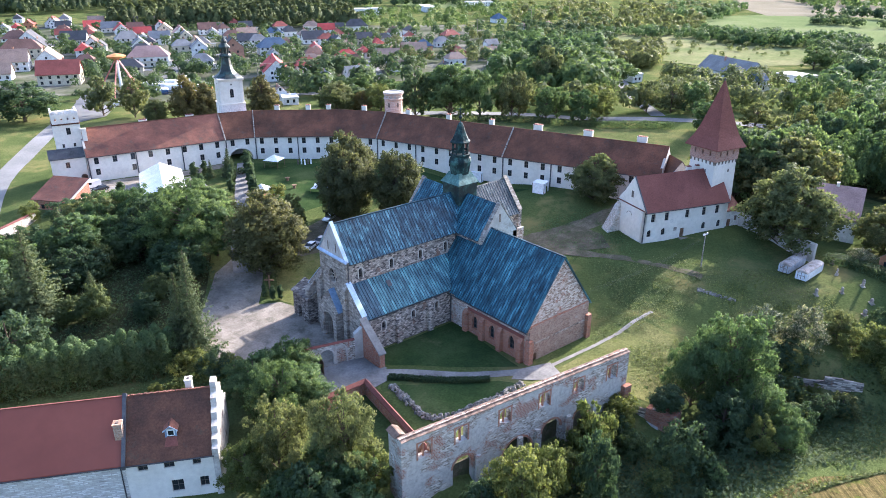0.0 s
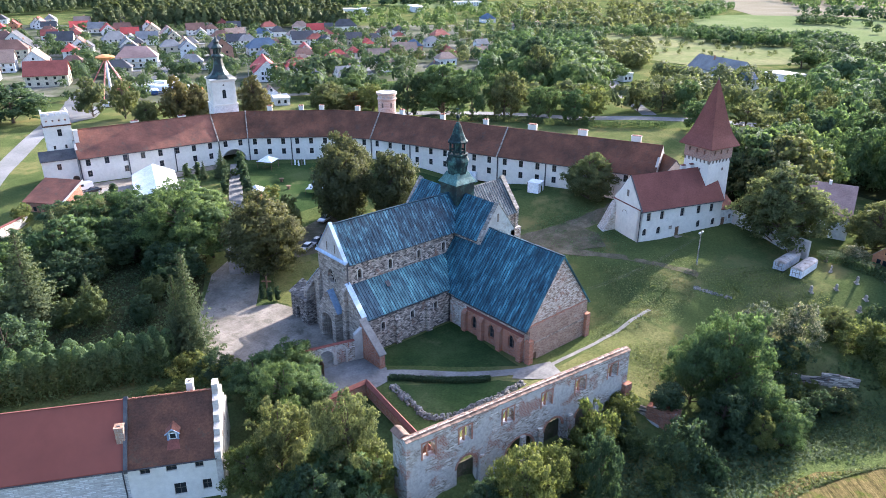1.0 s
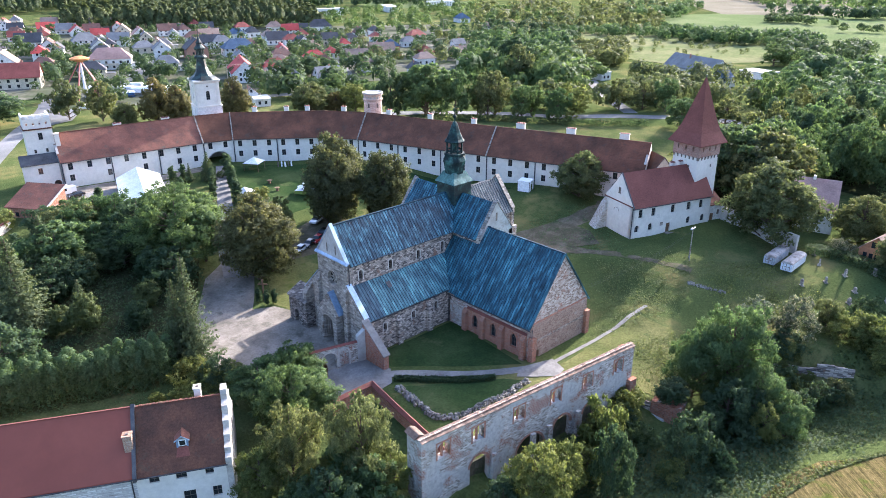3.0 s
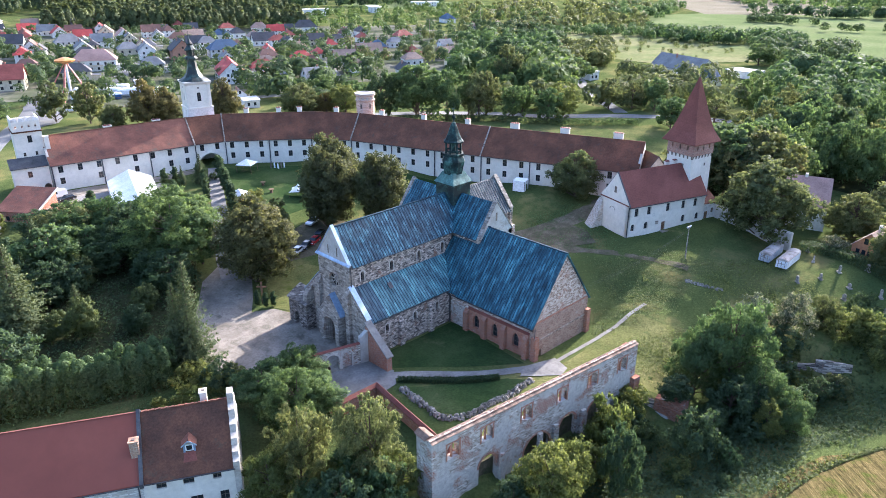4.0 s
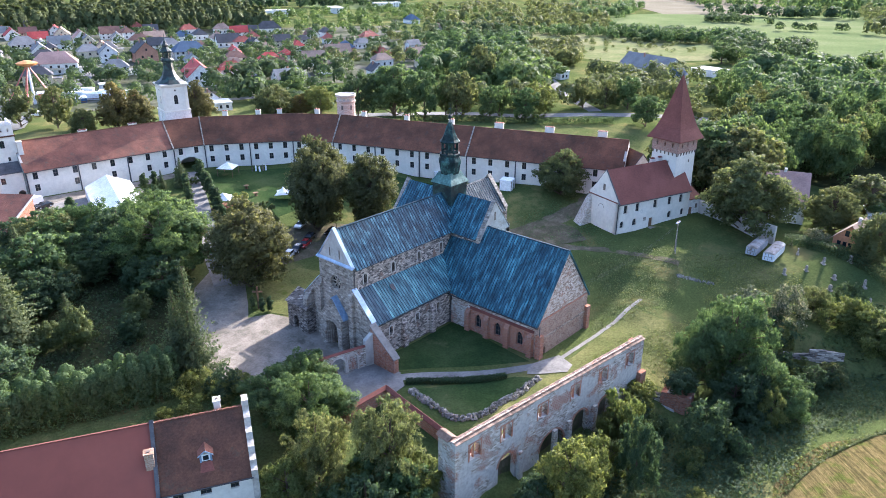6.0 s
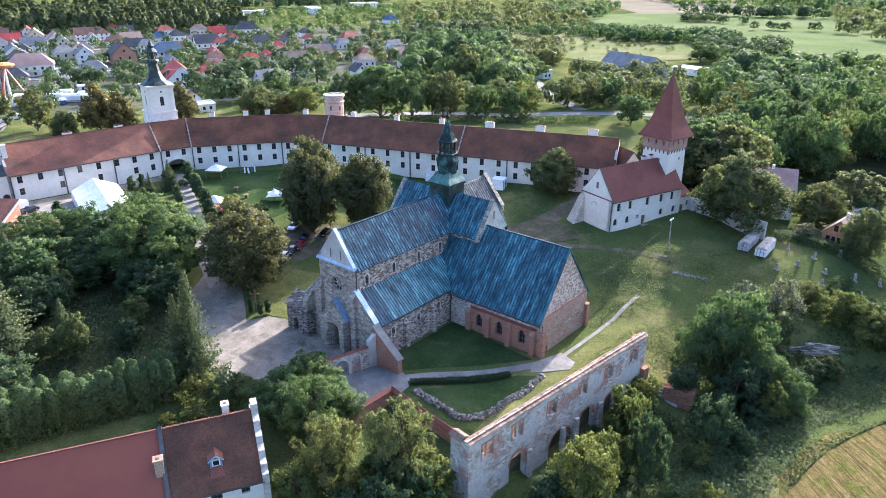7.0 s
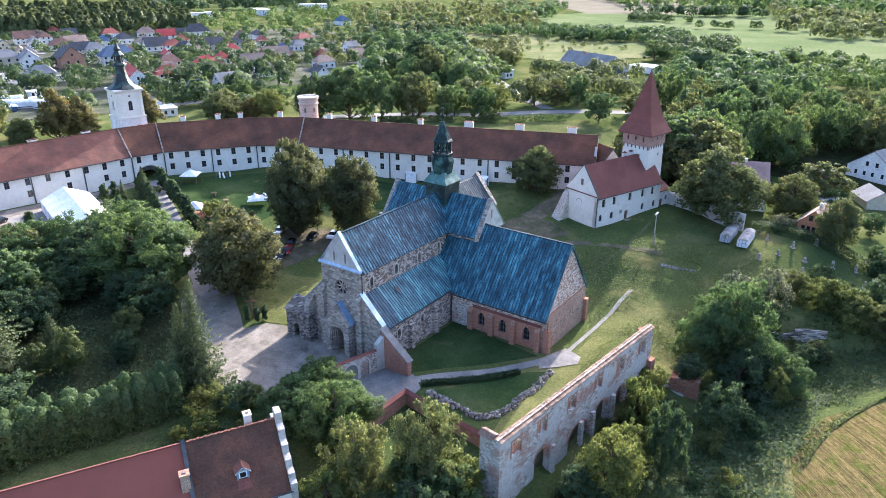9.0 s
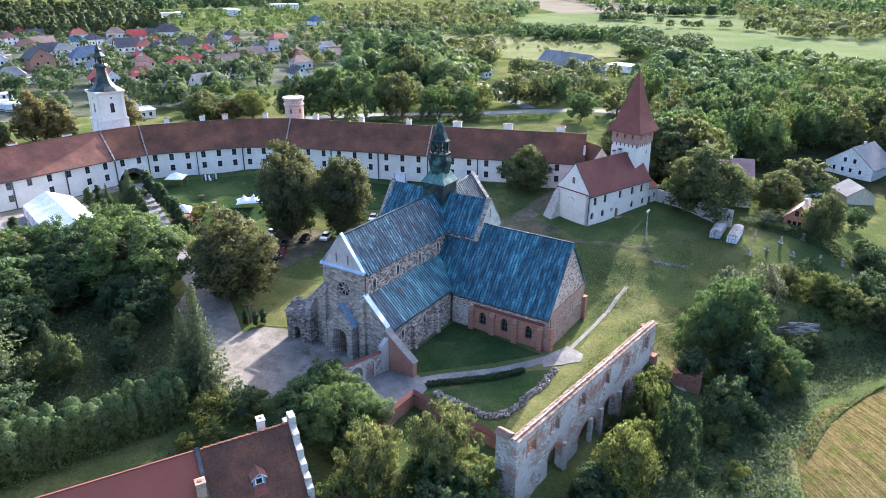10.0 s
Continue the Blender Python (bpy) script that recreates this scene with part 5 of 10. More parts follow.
def ring_range():
    rp = ring_points()
    for i in range(len(RING) - 1):
        (a, na), (b, nb) = rp[i], rp[i + 1]
        d = (b - a).normalized()
        n = Vector((-d.y, d.x))
        # n points outward, away from the church
        out = 1.0
        sec = root("precinct_range", "long whitewashed two-storey range under a brown tiled roof" if i != 1 else "whitewashed gatehouse bay with a wide arched passage",
                   "range", (a.x, a.y, RZB), "precinct buildings")
        m, L = along(a, b, 0)
        gate = i == 1
        if gate:
            slots = [L * 0.25, L * 0.75]
        else:
            k = max(2, round(L / 4.9))
            slots = [L * (j + 0.5) / k for j in range(k)]
        hs, wins = [], []
        for j, u in enumerate(slots):
            hs.append((u - 0.62, u + 0.62, 12.0, 13.9))
            wins.append((u, 12.0, 1.24, 1.9))
            if not gate and not (i == 0 and j % 2 == 1 and j < 6):
                hs.append((u - 0.62, u + 0.62, 8.8, 10.6))
                wins.append((u, 8.8, 1.24, 1.8))
        if gate:
            gh = (L / 2 - 3.9, L / 2 + 3.9, RZB, 11.0)
            hs.append(gh)
        g = Geo()
        pierced(g, L, RZB, RZE, 0.8, hs, m)
        if gate:
            arch_fill(g, gh[0], gh[1], gh[3], 0.8, m, n=12)
        part("front_wall", g, PLASTER, sec)
        for u, z, w, h in wins:
            set_window(sec, m @ Matrix.Translation((u, 0, z)), w, h, (1, 1), 0.12)

        def at(v, nv, off, z):
            return (v.x + nv.x * off, v.y + nv.y * off, z)

        g = Geo()
        g.solid([at(a, na, RDEPTH - 0.8, RZB), at(b, nb, RDEPTH - 0.8, RZB), at(b, nb, RDEPTH, RZB), at(a, na, RDEPTH, RZB)],
                [at(a, na, RDEPTH - 0.8, RZE), at(b, nb, RDEPTH - 0.8, RZE), at(b, nb, RDEPTH, RZE), at(a, na, RDEPTH, RZE)])
        part("back_wall", g, PLASTER, sec)
        if gate:
            for u in (gh[0] - 0.01, gh[1] + 0.01):
                part("passage_wall", Geo().box(u - 0.2, u + 0.2, 0.8, RDEPTH - 0.8, RZB, 11.2, m), PLASTER, sec)
        g = Geo()
        mid, o, t = RDEPTH / 2, 0.55, 0.22
        s = (RZR - RZE) / mid
        brk, zk = mid * 0.45, RZE + (RZR - RZE) * 0.4
        for side in (0, 1):
            for (f0, z0), (f1, z1) in (((-o, RZE - s * o), (brk, zk)), ((brk, zk), (mid, RZR))):
                o0, o1 = (RDEPTH - f0, RDEPTH - f1) if side else (f0, f1)
                g.solid([at(a, na, o0, z0), at(b, nb, o0, z0), at(b, nb, o1, z1), at(a, na, o1, z1)],
                        [at(a, na, o0, z0 + t), at(b, nb, o0, z0 + t), at(b, nb, o1, z1 + t), at(a, na, o1, z1 + t)])
        roof = part("roof", g, TILE_OLD if i == 0 else TILE_DARK, sec)
        part("ridge_tiles", Geo().solid([at(a, na, mid - 0.18, RZR + 0.12), at(b, nb, mid - 0.18, RZR + 0.12), at(b, nb, mid + 0.18, RZR + 0.12), at(a, na, mid + 0.18, RZR + 0.12)],
                                        [at(a, na, mid - 0.08, RZR + 0.34), at(b, nb, mid - 0.08, RZR + 0.34), at(b, nb, mid + 0.08, RZR + 0.34), at(a, na, mid + 0.08, RZR + 0.34)]), TILE_DARK, roof)
        part("gutter", Geo().solid([at(a, na, -o - 0.16, RZE - s * o - 0.05), at(b, nb, -o - 0.16, RZE - s * o - 0.05), at(b, nb, -o, RZE - s * o - 0.05), at(a, na, -o, RZE - s * o - 0.05)],
                                   [at(a, na, -o - 0.16, RZE - s * o + 0.1), at(b, nb, -o - 0.16, RZE - s * o + 0.1), at(b, nb, -o, RZE - s * o + 0.1), at(a, na, -o, RZE - s * o + 0.1)]), DARK_METAL, sec)
        pipes = [0.3] + [L * j / 3 for j in (1, 2) if L > 30]
        for u in pipes:
            part("downpipe", Geo().box(u - 0.14, u + 0.14, -0.26, -0.02, RZB, RZE - 0.3, m), DARK_METAL, sec)
        if i in (1, 2, 5, 6):
            p = [at(a, na, -0.75, RZE - s * 0.75), at(a, na, mid, RZR), at(a, na, mid, RZR + 0.5), at(a, na, -0.75, RZE - s * 0.75 + 0.5)]
            q = [(x + d.x * 0.32, y + d.y * 0.32, z) for x, y, z in p]
            part("fire_wall", Geo().solid(p, q), FACADE, sec)
        if i in (2, 3, 4, 5, 6):
            k = {2: 1, 3: 2, 4: 1, 5: 3, 6: 3}[i]
            for j in range(k):
                f = (j + 0.5) / k
                c = a.lerp(b, f)
                big = i == 6
                off = mid + (0.6 if not big else 1.0)
                chimney(sec, c.x + n.x * off, c.y + n.y * off, RZR - 0.3, math.atan2(d.y, d.x), 2.6 if big else 1.5, 0.9, 1.9, 4 if big else 2)
        if i == 0:
            for f in (0.45, 0.8):
                c = a.lerp(b, f)
                chimney(sec, c.x + n.x * 7.6, c.y + n.y * 7.6, RZR - 0.6, math.atan2(d.y, d.x), 2.2, 1.0, 1.2, 2)
        for v, nv, ee in ((a, na, i == 0), (b, nb, i == len(RING) - 2)):
            if ee:
                pr = [at(v, nv, 0, RZB), at(v, nv, RDEPTH, RZB), at(v, nv, RDEPTH, RZE), at(v, nv, mid, RZR), at(v, nv, 0, RZE)]
                sg = 0.6 if i == 0 else -0.6
                part("end_wall", Geo().solid(pr, [(x + d.x * sg, y + d.y * sg, z) for x, y, z in pr]), GREY_PLASTER, sec)


ring_range()


def west_tower():
    t = root("corner_tower", "square white tower with a scalloped parapet", "tower", (47.5, 223.5, 6))
    m = Matrix.Translation((44.0, 220.4, 0)) @ Matrix.Rotation(radians(-9), 4, "Z")
    S, Z = 6.9, 23.3
    g = Geo()
    pierced(g, S, 6, Z, 0.8, [(3.2, 4.3, 20.4, 22.4), (1.5, 2.1, 16.8, 17.9), (4.4, 5.0, 16.8, 17.9)], m)
    g.box(0, 0.8, 0.8, S, 6, Z, m).box(S - 0.8, S, 0.8, S, 6, Z, m).box(0.8, S - 0.8, S - 0.8, S, 6, Z, m)
    part("body", g, PLASTER, t)
    for u, z, w, h in ((3.75, 20.4, 1.1, 2.0), (1.8, 16.8, 0.6, 1.1), (4.7, 16.8, 0.6, 1.1)):
        set_window(t, m @ Matrix.Translation((u, 0, z)), w, h, (1, 1), 0.3)
    part("cornice", Geo().box(-0.22, S + 0.22, -0.22, S + 0.22, Z, Z + 0.35, m), TILE_DARK, t)
    g = Geo()
    slots = [(0.75 + i * 1.6, 1.2 + i * 1.6, Z + 1.3, Z + 2.3) for i in range(4)]
    pierced(g, S, Z + 0.35, Z + 3.0, 0.5, slots, m)
    g.box(0, 0.5, 0.5, S, Z + 0.35, Z + 3, m).box(S - 0.5, S, 0.5, S, Z + 0.35, Z + 3, m).box(0.5, S - 0.5, S - 0.5, S, Z + 0.35, Z + 3, m)
    part("parapet", g, PLASTER, t)
    for i in range(4):
        c = (i + 0.5) * S / 4
        for mm in (m, m @ Matrix.Translation((0, S, 0)) @ Matrix.Rotation(-math.pi / 2, 4, "Z"), m @ Matrix.Translation((S, 0, 0)) @ Matrix.Rotation(math.pi / 2, 4, "Z")):
            arc = [(c + 0.8 * math.cos(math.pi * k / 8), Z + 3.0 + 0.95 * math.sin(math.pi * k / 8)) for k in range(9)]
            part("merlon", Geo().solid([(x, 0.02, z) for x, z in arc], [(x, 0.48, z) for x, z in arc], mm), OLD_PLASTER, t)
    part("attic_roof", Geo().box(0.5, S - 0.5, 0.5, S - 0.5, Z + 0.4, Z + 0.6, m), TILE_DARK, t)
    part("stack", Geo().box(S + 0.1, S + 1.3, -0.6, 0.6, 15.0, 21.6, m).box(S, S + 1.4, -0.7, 0.7, 21.6, 21.8, m), PLASTER, t, "white stack beside the tower")
    low = root("lean_to", "white lean-to with dark sheet roof against a tower", "lean-to", (45, 217, 6))
    mm = Matrix.Translation((41.0, 217.6, 0)) @ Matrix.Rotation(radians(-9.5), 4, "Z")
    g = Geo()
    pierced(g, 9.0, 6, 14.4, 0.6, [(3.7, 4.8, 11.6, 13.3), (7.0, 8.8, 6.4, 9.4)], mm)
    arch_fill(g, 7.0, 8.8, 9.4, 0.6, mm)
    part("wall", g.box(0, 0.6, 0.6, 2.9, 6, 14.4, mm), PLASTER, low)
    part("passage_back", Geo().box(6.6, 8.9, 1.6, 1.8, 6, 10.0, mm), FRAME_DARK, low)
    part("roof", Geo().solid([(-0.3, -0.4, 14.3), (9.0, -0.4, 14.3), (9.0, 2.9, 16.5), (-0.3, 2.9, 16.5)], [(-0.3, -0.4, 14.5), (9.0, -0.4, 14.5), (9.0, 2.9, 16.7), (-0.3, 2.9, 16.7)], mm), DARK_METAL, low)
    set_window(low, mm @ Matrix.Translation((4.25, 0, 11.6)), 1.1, 1.7, (1, 1), 0.2)


west_tower()


def clock_tower():
    t = root("gate_tower", "white baroque gate tower with a dark green copper helm", "tower", (97.8, 221.8, 6))
    m = Matrix.Translation((97.8, 221.8, 0)) @ Matrix.Rotation(radians(-12), 4, "Z")
    part("shaft", Geo().solid([(x, y, 6) for x, y in ((-4.2, -4.2), (4.2, -4.2), (4.2, 4.2), (-4.2, 4.2))], [(x, y, 23.2) for x, y in ((-3.95, -3.95), (3.95, -3.95), (3.95, 3.95), (-3.95, 3.95))], m), OLD_PLASTER, t)
    part("band", Geo().box(-4.1, 4.1, -4.1, 4.1, 23.2, 23.6, m), PLASTER, t)
    H = 3.7
    g = Geo()
    for k in range(4):
        mk = m @ Matrix.Rotation(math.pi / 2 * k, 4, "Z") @ Matrix.Translation((-H, -H, 0))
        pierced(g, 2 * H - 0.7, 23.6, 30.8, 0.7, [(H - 0.6, H + 0.6, 25.4, 28.2)], mk)
        arch_fill(g, H - 0.6, H + 0.6, 28.2, 0.7, mk)
    part("belfry", g, PLASTER, t)
    for k in range(4):
        mk = m @ Matrix.Rotation(math.pi / 2 * k, 4, "Z") @ Matrix.Translation((-H, -H, 0))
        set_window(t, mk @ Matrix.Translation((H, 0, 25.4)), 1.2, 2.8, (1, 3), 0.25)
        part("oculus", Geo().lathe([(0.3, 0), (0.3, 0.06)], 10, mk @ Matrix.Translation((H, 0.0, 29.6)) @ Matrix.Rotation(math.pi / 2, 4, "X")), FRAME_DARK, t)
        for u in (0.3, 2 * H - 1.0):
            part("pilaster", Geo().box(u, u + 0.7, -0.12, 0, 23.6, 30.6, mk), PLASTER, t)
    part("cornice", Geo().lathe([(5.3, 30.6), (5.8, 31.0), (6.0, 31.4), (5.7, 31.6)], 4, m, math.pi / 4), PLASTER, t)
    part("helm", Geo().lathe([(4.7, 31.55), (4.2, 31.95), (3.0, 32.7), (2.2, 33.8), (1.7, 35.2), (1.45, 36.8), (1.4, 37.7), (2.0, 38.0), (2.0, 38.4), (1.5, 38.9)], 8, m, math.pi / 8), HELM, t, "bell-shaped dark copper helm")
    for k in range(8):
        part("lantern_post", Geo().box(-0.13, 0.13, -0.13, 0.13, 38.9, 40.6, m @ Matrix.Rotation(math.pi / 4 * k, 4, "Z") @ Matrix.Translation((1.1, 0, 0))), HELM, t)
    part("lantern_core", Geo().lathe([(0.6, 38.9), (0.6, 40.6)], 8, m), HELM, t)
    part("upper_cap", Geo().lathe([(1.7, 40.6), (1.75, 41.0), (1.1, 41.7), (0.8, 42.2), (1.0, 42.7), (0.5, 43.4), (0.2, 44.2), (0.07, 45.0), (0.05, 46.4)], 8, m), HELM, t)


clock_tower()


def round_tower():
    t = root("round_tower", "round brick tower with a flat crenellated top", "tower", (139.4, 188.0, 7))
    m = Matrix.Translation((139.4, 188.0, 0))
    part("shaft", Geo().lathe([(3.0, 6.5), (2.95, 24.0), (3.25, 24.4), (3.25, 24.7), (2.9, 24.8), (2.9, 25.7), (3.35, 26.0), (3.35, 26.4)], 20, m), PINK, t)
    part("rim", Geo().lathe([(3.4, 26.4), (3.4, 26.7), (2.8, 26.7), (2.8, 26.45)], 20, m), GREY_PLASTER, t)
    for k in range(14):
        a = 2 * math.pi * k / 14
        part("niche", Geo().box(-0.28, 0.28, -0.05, 0.05, 24.9, 25.6, m @ Matrix.Rotation(a, 4, "Z") @ Matrix.Translation((0, -2.92, 0))), GREY_PLASTER, t)
    for a in (-0.55, 0.45):
        part("slit", Geo().box(-0.3, 0.3, -0.05, 0.05, 22.0, 23.4, m @ Matrix.Rotation(a - 0.6, 4, "Z") @ Matrix.Translation((0, -2.97, 0))), FRAME_DARK, t)


PINK = masonry("pale_brick", [(0.4, 0.26, 0.2), (0.5, 0.36, 0.29), (0.58, 0.47, 0.4)], (0.5, 0.46, 0.42), 0.5, 0.2, 0.02)
round_tower()


def red_tower():
    t = root("fortified_tower", "white square tower with brick gallery and tall red spire", "tower", (163.4, 86.4, 5))
    m = Matrix.Translation((163.4, 86.4, 0)) @ Matrix.Rotation(radians(-11), 4, "Z")
    part("shaft", Geo().solid([(x, y, 3.5) for x, y in ((-4.1, -4.1), (4.1, -4.1), (4.1, 4.1), (-4.1, 4.1))],
                              [(x, y, 21.6) for x, y in ((-3.8, -3.8), (3.8, -3.8), (3.8, 3.8), (-3.8, 3.8))], m), PLASTER, t)
    g = Geo()
    for k in range(4):
        mk = m @ Matrix.Rotation(math.pi / 2 * k, 4, "Z") @ Matrix.Translation((-4.0, -4.0, 0))
        hs = [(u - 0.22, u + 0.22, 22.9, 24.0) for u in (1.6, 3.9, 6.2)]
        pierced(g, 7.5, 21.6, 25.0, 0.5, hs, mk)
    part("gallery", g, TOWER_BRICK, t, "faded brick gallery with slits")
    part("gallery_floor", Geo().box(-3.9, 3.9, -3.9, 3.9, 21.5, 21.6, m), TOWER_BRICK, t)
    for k in range(4):
        mk = m @ Matrix.Rotation(math.pi / 2 * k, 4, "Z")
        for i in range(7):
            u = -3.6 + 1.2 * i
            part("corbel", Geo().solid([(u - 0.18, -3.78, 20.6), (u + 0.18, -3.78, 20.6), (u + 0.18, -3.7, 20.6), (u - 0.18, -3.7, 20.6)],
                                       [(u - 0.18, -4.05, 21.6), (u + 0.18, -4.05, 21.6), (u + 0.18, -3.7, 21.6), (u - 0.18, -3.7, 21.6)], mk), FRAME_DARK, t)
        part("slit", Geo().box(1.1, 1.5, -3.92, -3.8, 18.6, 19.3, mk), FRAME_DARK, t)
    q = math.pi / 4
    part("spire", Geo().lathe([(7.2, 24.6), (7.2, 24.8), (6.3, 25.9), (5.2, 27.4), (4.3, 29.2), (3.6, 31.0), (2.75, 33.2), (1.4, 37.0), (0.15, 40.4)], 4, m, q), TILE_RED, t, "tall red tiled spire")
    part("finial", Geo().lathe([(0.15, 40.3), (0.1, 41.0)], 6, m), DARK_METAL, t)


TOWER_BRICK = masonry("faded_brick", [(0.3, 0.16, 0.12), (0.38, 0.22, 0.17), (0.45, 0.3, 0.24)], (0.4, 0.33, 0.29), 0.3, 0.1, 0.01)
red_tower()


RAGGED_STONE = masonry("crumbling_buttress", [(0.34, 0.28, 0.22), (0.5, 0.44, 0.37), (0.62, 0.57, 0.5)], (0.46, 0.41, 0.35), 0.5, 0.3, 0.04, coat=((0.62, 0.58, 0.52), 0.35, 0.06))


def granary():
    h = root("granary", "white plastered granary house with a red tiled roof", "house", (150, 88, 4.5))
    m, L = along((138.6, 88.0), (162.0, 79.9), 0)
    D, ze, zr = 10.6, 12.3, 19.2
    ups = [2.7, 6.6, 12.6, 17.6, 21.6]
    hs = [(u - 0.6, u + 0.6, 9.2, 11.3) for u in ups]
    los = [(1.9, 1.7), (6.0, 1.7), (18.0, 1.6), (22.6, 1.5)]
    hs += [(u - 0.6, u + 0.6, 5.6, 7.4) for u, _ in los]
    door = (11.0, 12.3, 3.4, 6.7)
    g = Geo()
    pierced(g, L, 3.2, ze, 0.8, hs + [door], m)
    for x in hs[5:]:
        arch_fill(g, x[0], x[1], x[3], 0.8, m)
    part("front_wall", g, PLASTER, h)
    for x in hs:
        set_window(h, m @ Matrix.Translation(((x[0] + x[1]) / 2, 0, x[2])), 1.2, x[3] - x[2], (1, 2), 0.3)
    part("door_leaf", Geo().box(11.0, 12.3, 0.3, 0.4, 4.4, 6.7, m), WOOD, h, "brown wooden door")
    part("door_step", Geo().box(10.6, 12.7, -1.2, 0, 3.6, 4.4, m), GRAVEL, h)
    part("plaque", Geo().box(9.0, 9.9, -0.04, 0.0, 6.3, 7.2, m), FACADE, h)
    part("back_wall", Geo().box(0, L, D - 0.8, D, 3.2, ze, m).box(L - 0.8, L, 0.8, D - 0.8, 3.2, ze, m), PLASTER, h)
    # west gable with a small window and a curved shoulder
    mw = m @ Matrix.Translation((0, D, 0)) @ Matrix.Rotation(-math.pi / 2, 4, "Z")
    part("end_wall", Geo().box(0, D, 0, 0.8, 3.2, ze, mw), PLASTER, h)
    prof = [(0, ze), (0.2, ze + 0.7), (2.0, ze + 2.6), (D / 2, zr + 0.1), (D - 2.0, ze + 2.6), (D - 0.5, ze + 0.8), (D, ze)]
    part("gable", Geo().solid([(x, 0.02, z) for x, z in prof], [(x, 0.6, z) for x, z in prof], mw), PLASTER, h)
    part("gable_window", Geo().box(D / 2 - 0.4, D / 2 + 0.4, -0.03, 0.05, ze + 2.0, ze + 3.6, mw), FRAME_DARK, h)
    part("gable_cornice", Geo().box(-0.1, D + 0.1, -0.15, 0.0, ze - 0.1, ze + 0.15, mw), TILE_RED, h)
    arc = [(D * 0.45 + r * math.cos(a), r * math.sin(a)) for r, a in [(0.9, math.pi * k / 6) for k in range(7)] + [(1.05, math.pi * (6 - k) / 6) for k in range(7)]]
    part("blind_arch", Geo().solid([(x, -0.05, z * 0.8 + 9.8) for x, z in arc], [(x, 0.0, z * 0.8 + 9.8) for x, z in arc], mw), FACADE, h)
    rings = [(-1.7, 1.5, 4.2, 3.0), (-1.5, 1.4, 2.7, 5.4), (-1.2, 1.3, 1.5, 8.0), (-0.7, 1.1, 0.5, 10.6), (-0.4, 0.9, 0.06, 11.6)]
    g = Geo()
    for (a0, b0, d0, z0), (a1, b1, d1, z1) in zip(rings, rings[1:]):
        g.solid([(a0, -d0, z0), (b0, -d0, z0), (b0, 0, z0), (a0, 0, z0)], [(a1, -d1, z1), (b1, -d1, z1), (b1, 0, z1), (a1, 0, z1)], mw)
    part("buttress", g, RAGGED_STONE, h, "battered buttress of crumbling plaster and stone")
    g = Geo()
    s, o = (zr - ze) / (D / 2), 0.4
    pr = [(-o, ze - s * o), (D / 2, zr), (D / 2, zr + 0.2), (-o, ze - s * o + 0.2)]
    g.solid([(0.25, y, z) for y, z in pr], [(L - 1.1, y, z) for y, z in pr], m)
    for sg in (0, 1):
        q = [(-o, ze - s * o), (D * 0.32, ze + s * D * 0.32), (D * 0.32, ze + s * D * 0.32 + 0.2), (-o, ze - s * o + 0.2)]
        q = [(D - y if sg else y, z) for y, z in q]
        g.solid([(L - 1.1, y, z) for y, z in q], [(L + 0.2, y, z) for y, z in q], m)
    pr = [(D + o, ze - s * o), (D / 2, zr), (D / 2, zr + 0.2), (D + o, ze - s * o + 0.2)]
    g.solid([(0.25, y, z) for y, z in pr], [(L - 1.1, y, z) for y, z in pr], m)
    part("roof", g, TILE_RED, h)
    pr = [(0.3, ze), (D - 0.3, ze), (D / 2, zr - 0.4)]
    part("east_gable", Geo().solid([(L - 1.7, y, z) for y, z in pr], [(L - 1.15, y, z) for y, z in pr], m), PLASTER, h)
    pr = [(0.3, ze), (D - 0.3, ze), (D * 0.68, ze + s * D * 0.32 - 0.3), (D * 0.32, ze + s * D * 0.32 - 0.3)]
    part("east_shoulder", Geo().solid([(L - 1.1, y, z) for y, z in pr], [(L - 0.01, y, z) for y, z in pr], m), PLASTER, h)
    for sg in (0, 1):
        q = [(-o, ze - s * o + 0.2), (D / 2, zr + 0.2), (D / 2, zr + 0.36), (-o, ze - s * o + 0.36)]
        q = [(D - y if sg else y, z) for y, z in q]
        part("verge", Geo().solid([(0.1, y, z) for y, z in q], [(0.45, y, z) for y, z in q], m), DARK_METAL, h)
    part("gutter", Geo().box(0, L, -o - 0.15, -o, ze - s * o - 0.05, ze - s * o + 0.12, m), DARK_METAL, h)
    part("downpipe", Geo().tube(m @ Vector((0.1, -0.15, 4)), m @ Vector((0.1, -0.15, 12)), 0.1, 0.1), DARK_METAL, h)
    for u in (17.0, 19.6):
        chimney(h, *(m @ Vector((u, D / 2 + 1.6, 17.2))), math.atan2(-8, 23), 1.2, 0.8, 2.4, 2)
    # lean-to at the tower's foot
    part("annexe", Geo().box(L, L + 5.0, 0.6, 5.0, 4.0, 9.0, m), OLD_PLASTER, h)
    part("annexe_roof", Geo().solid([(L, 0.3, 9.0), (L + 5.2, 0.3, 9.0), (L + 5.2, 5, 11.4), (L, 5, 11.4)], [(L, 0.3, 9.2), (L + 5.2, 0.3, 9.2), (L + 5.2, 5, 11.6), (L, 5, 11.6)], m), TILE_OLD, h)
    part("annexe_door", Geo().box(L + 1.0, L + 2.0, 0.54, 0.6, 4.6, 6.9, m), WOOD, h)
    part("annexe_window", Geo().box(L + 3.2, L + 3.9, 0.55, 0.6, 6.4, 7.6, m), FRAME_DARK, h)


granary()


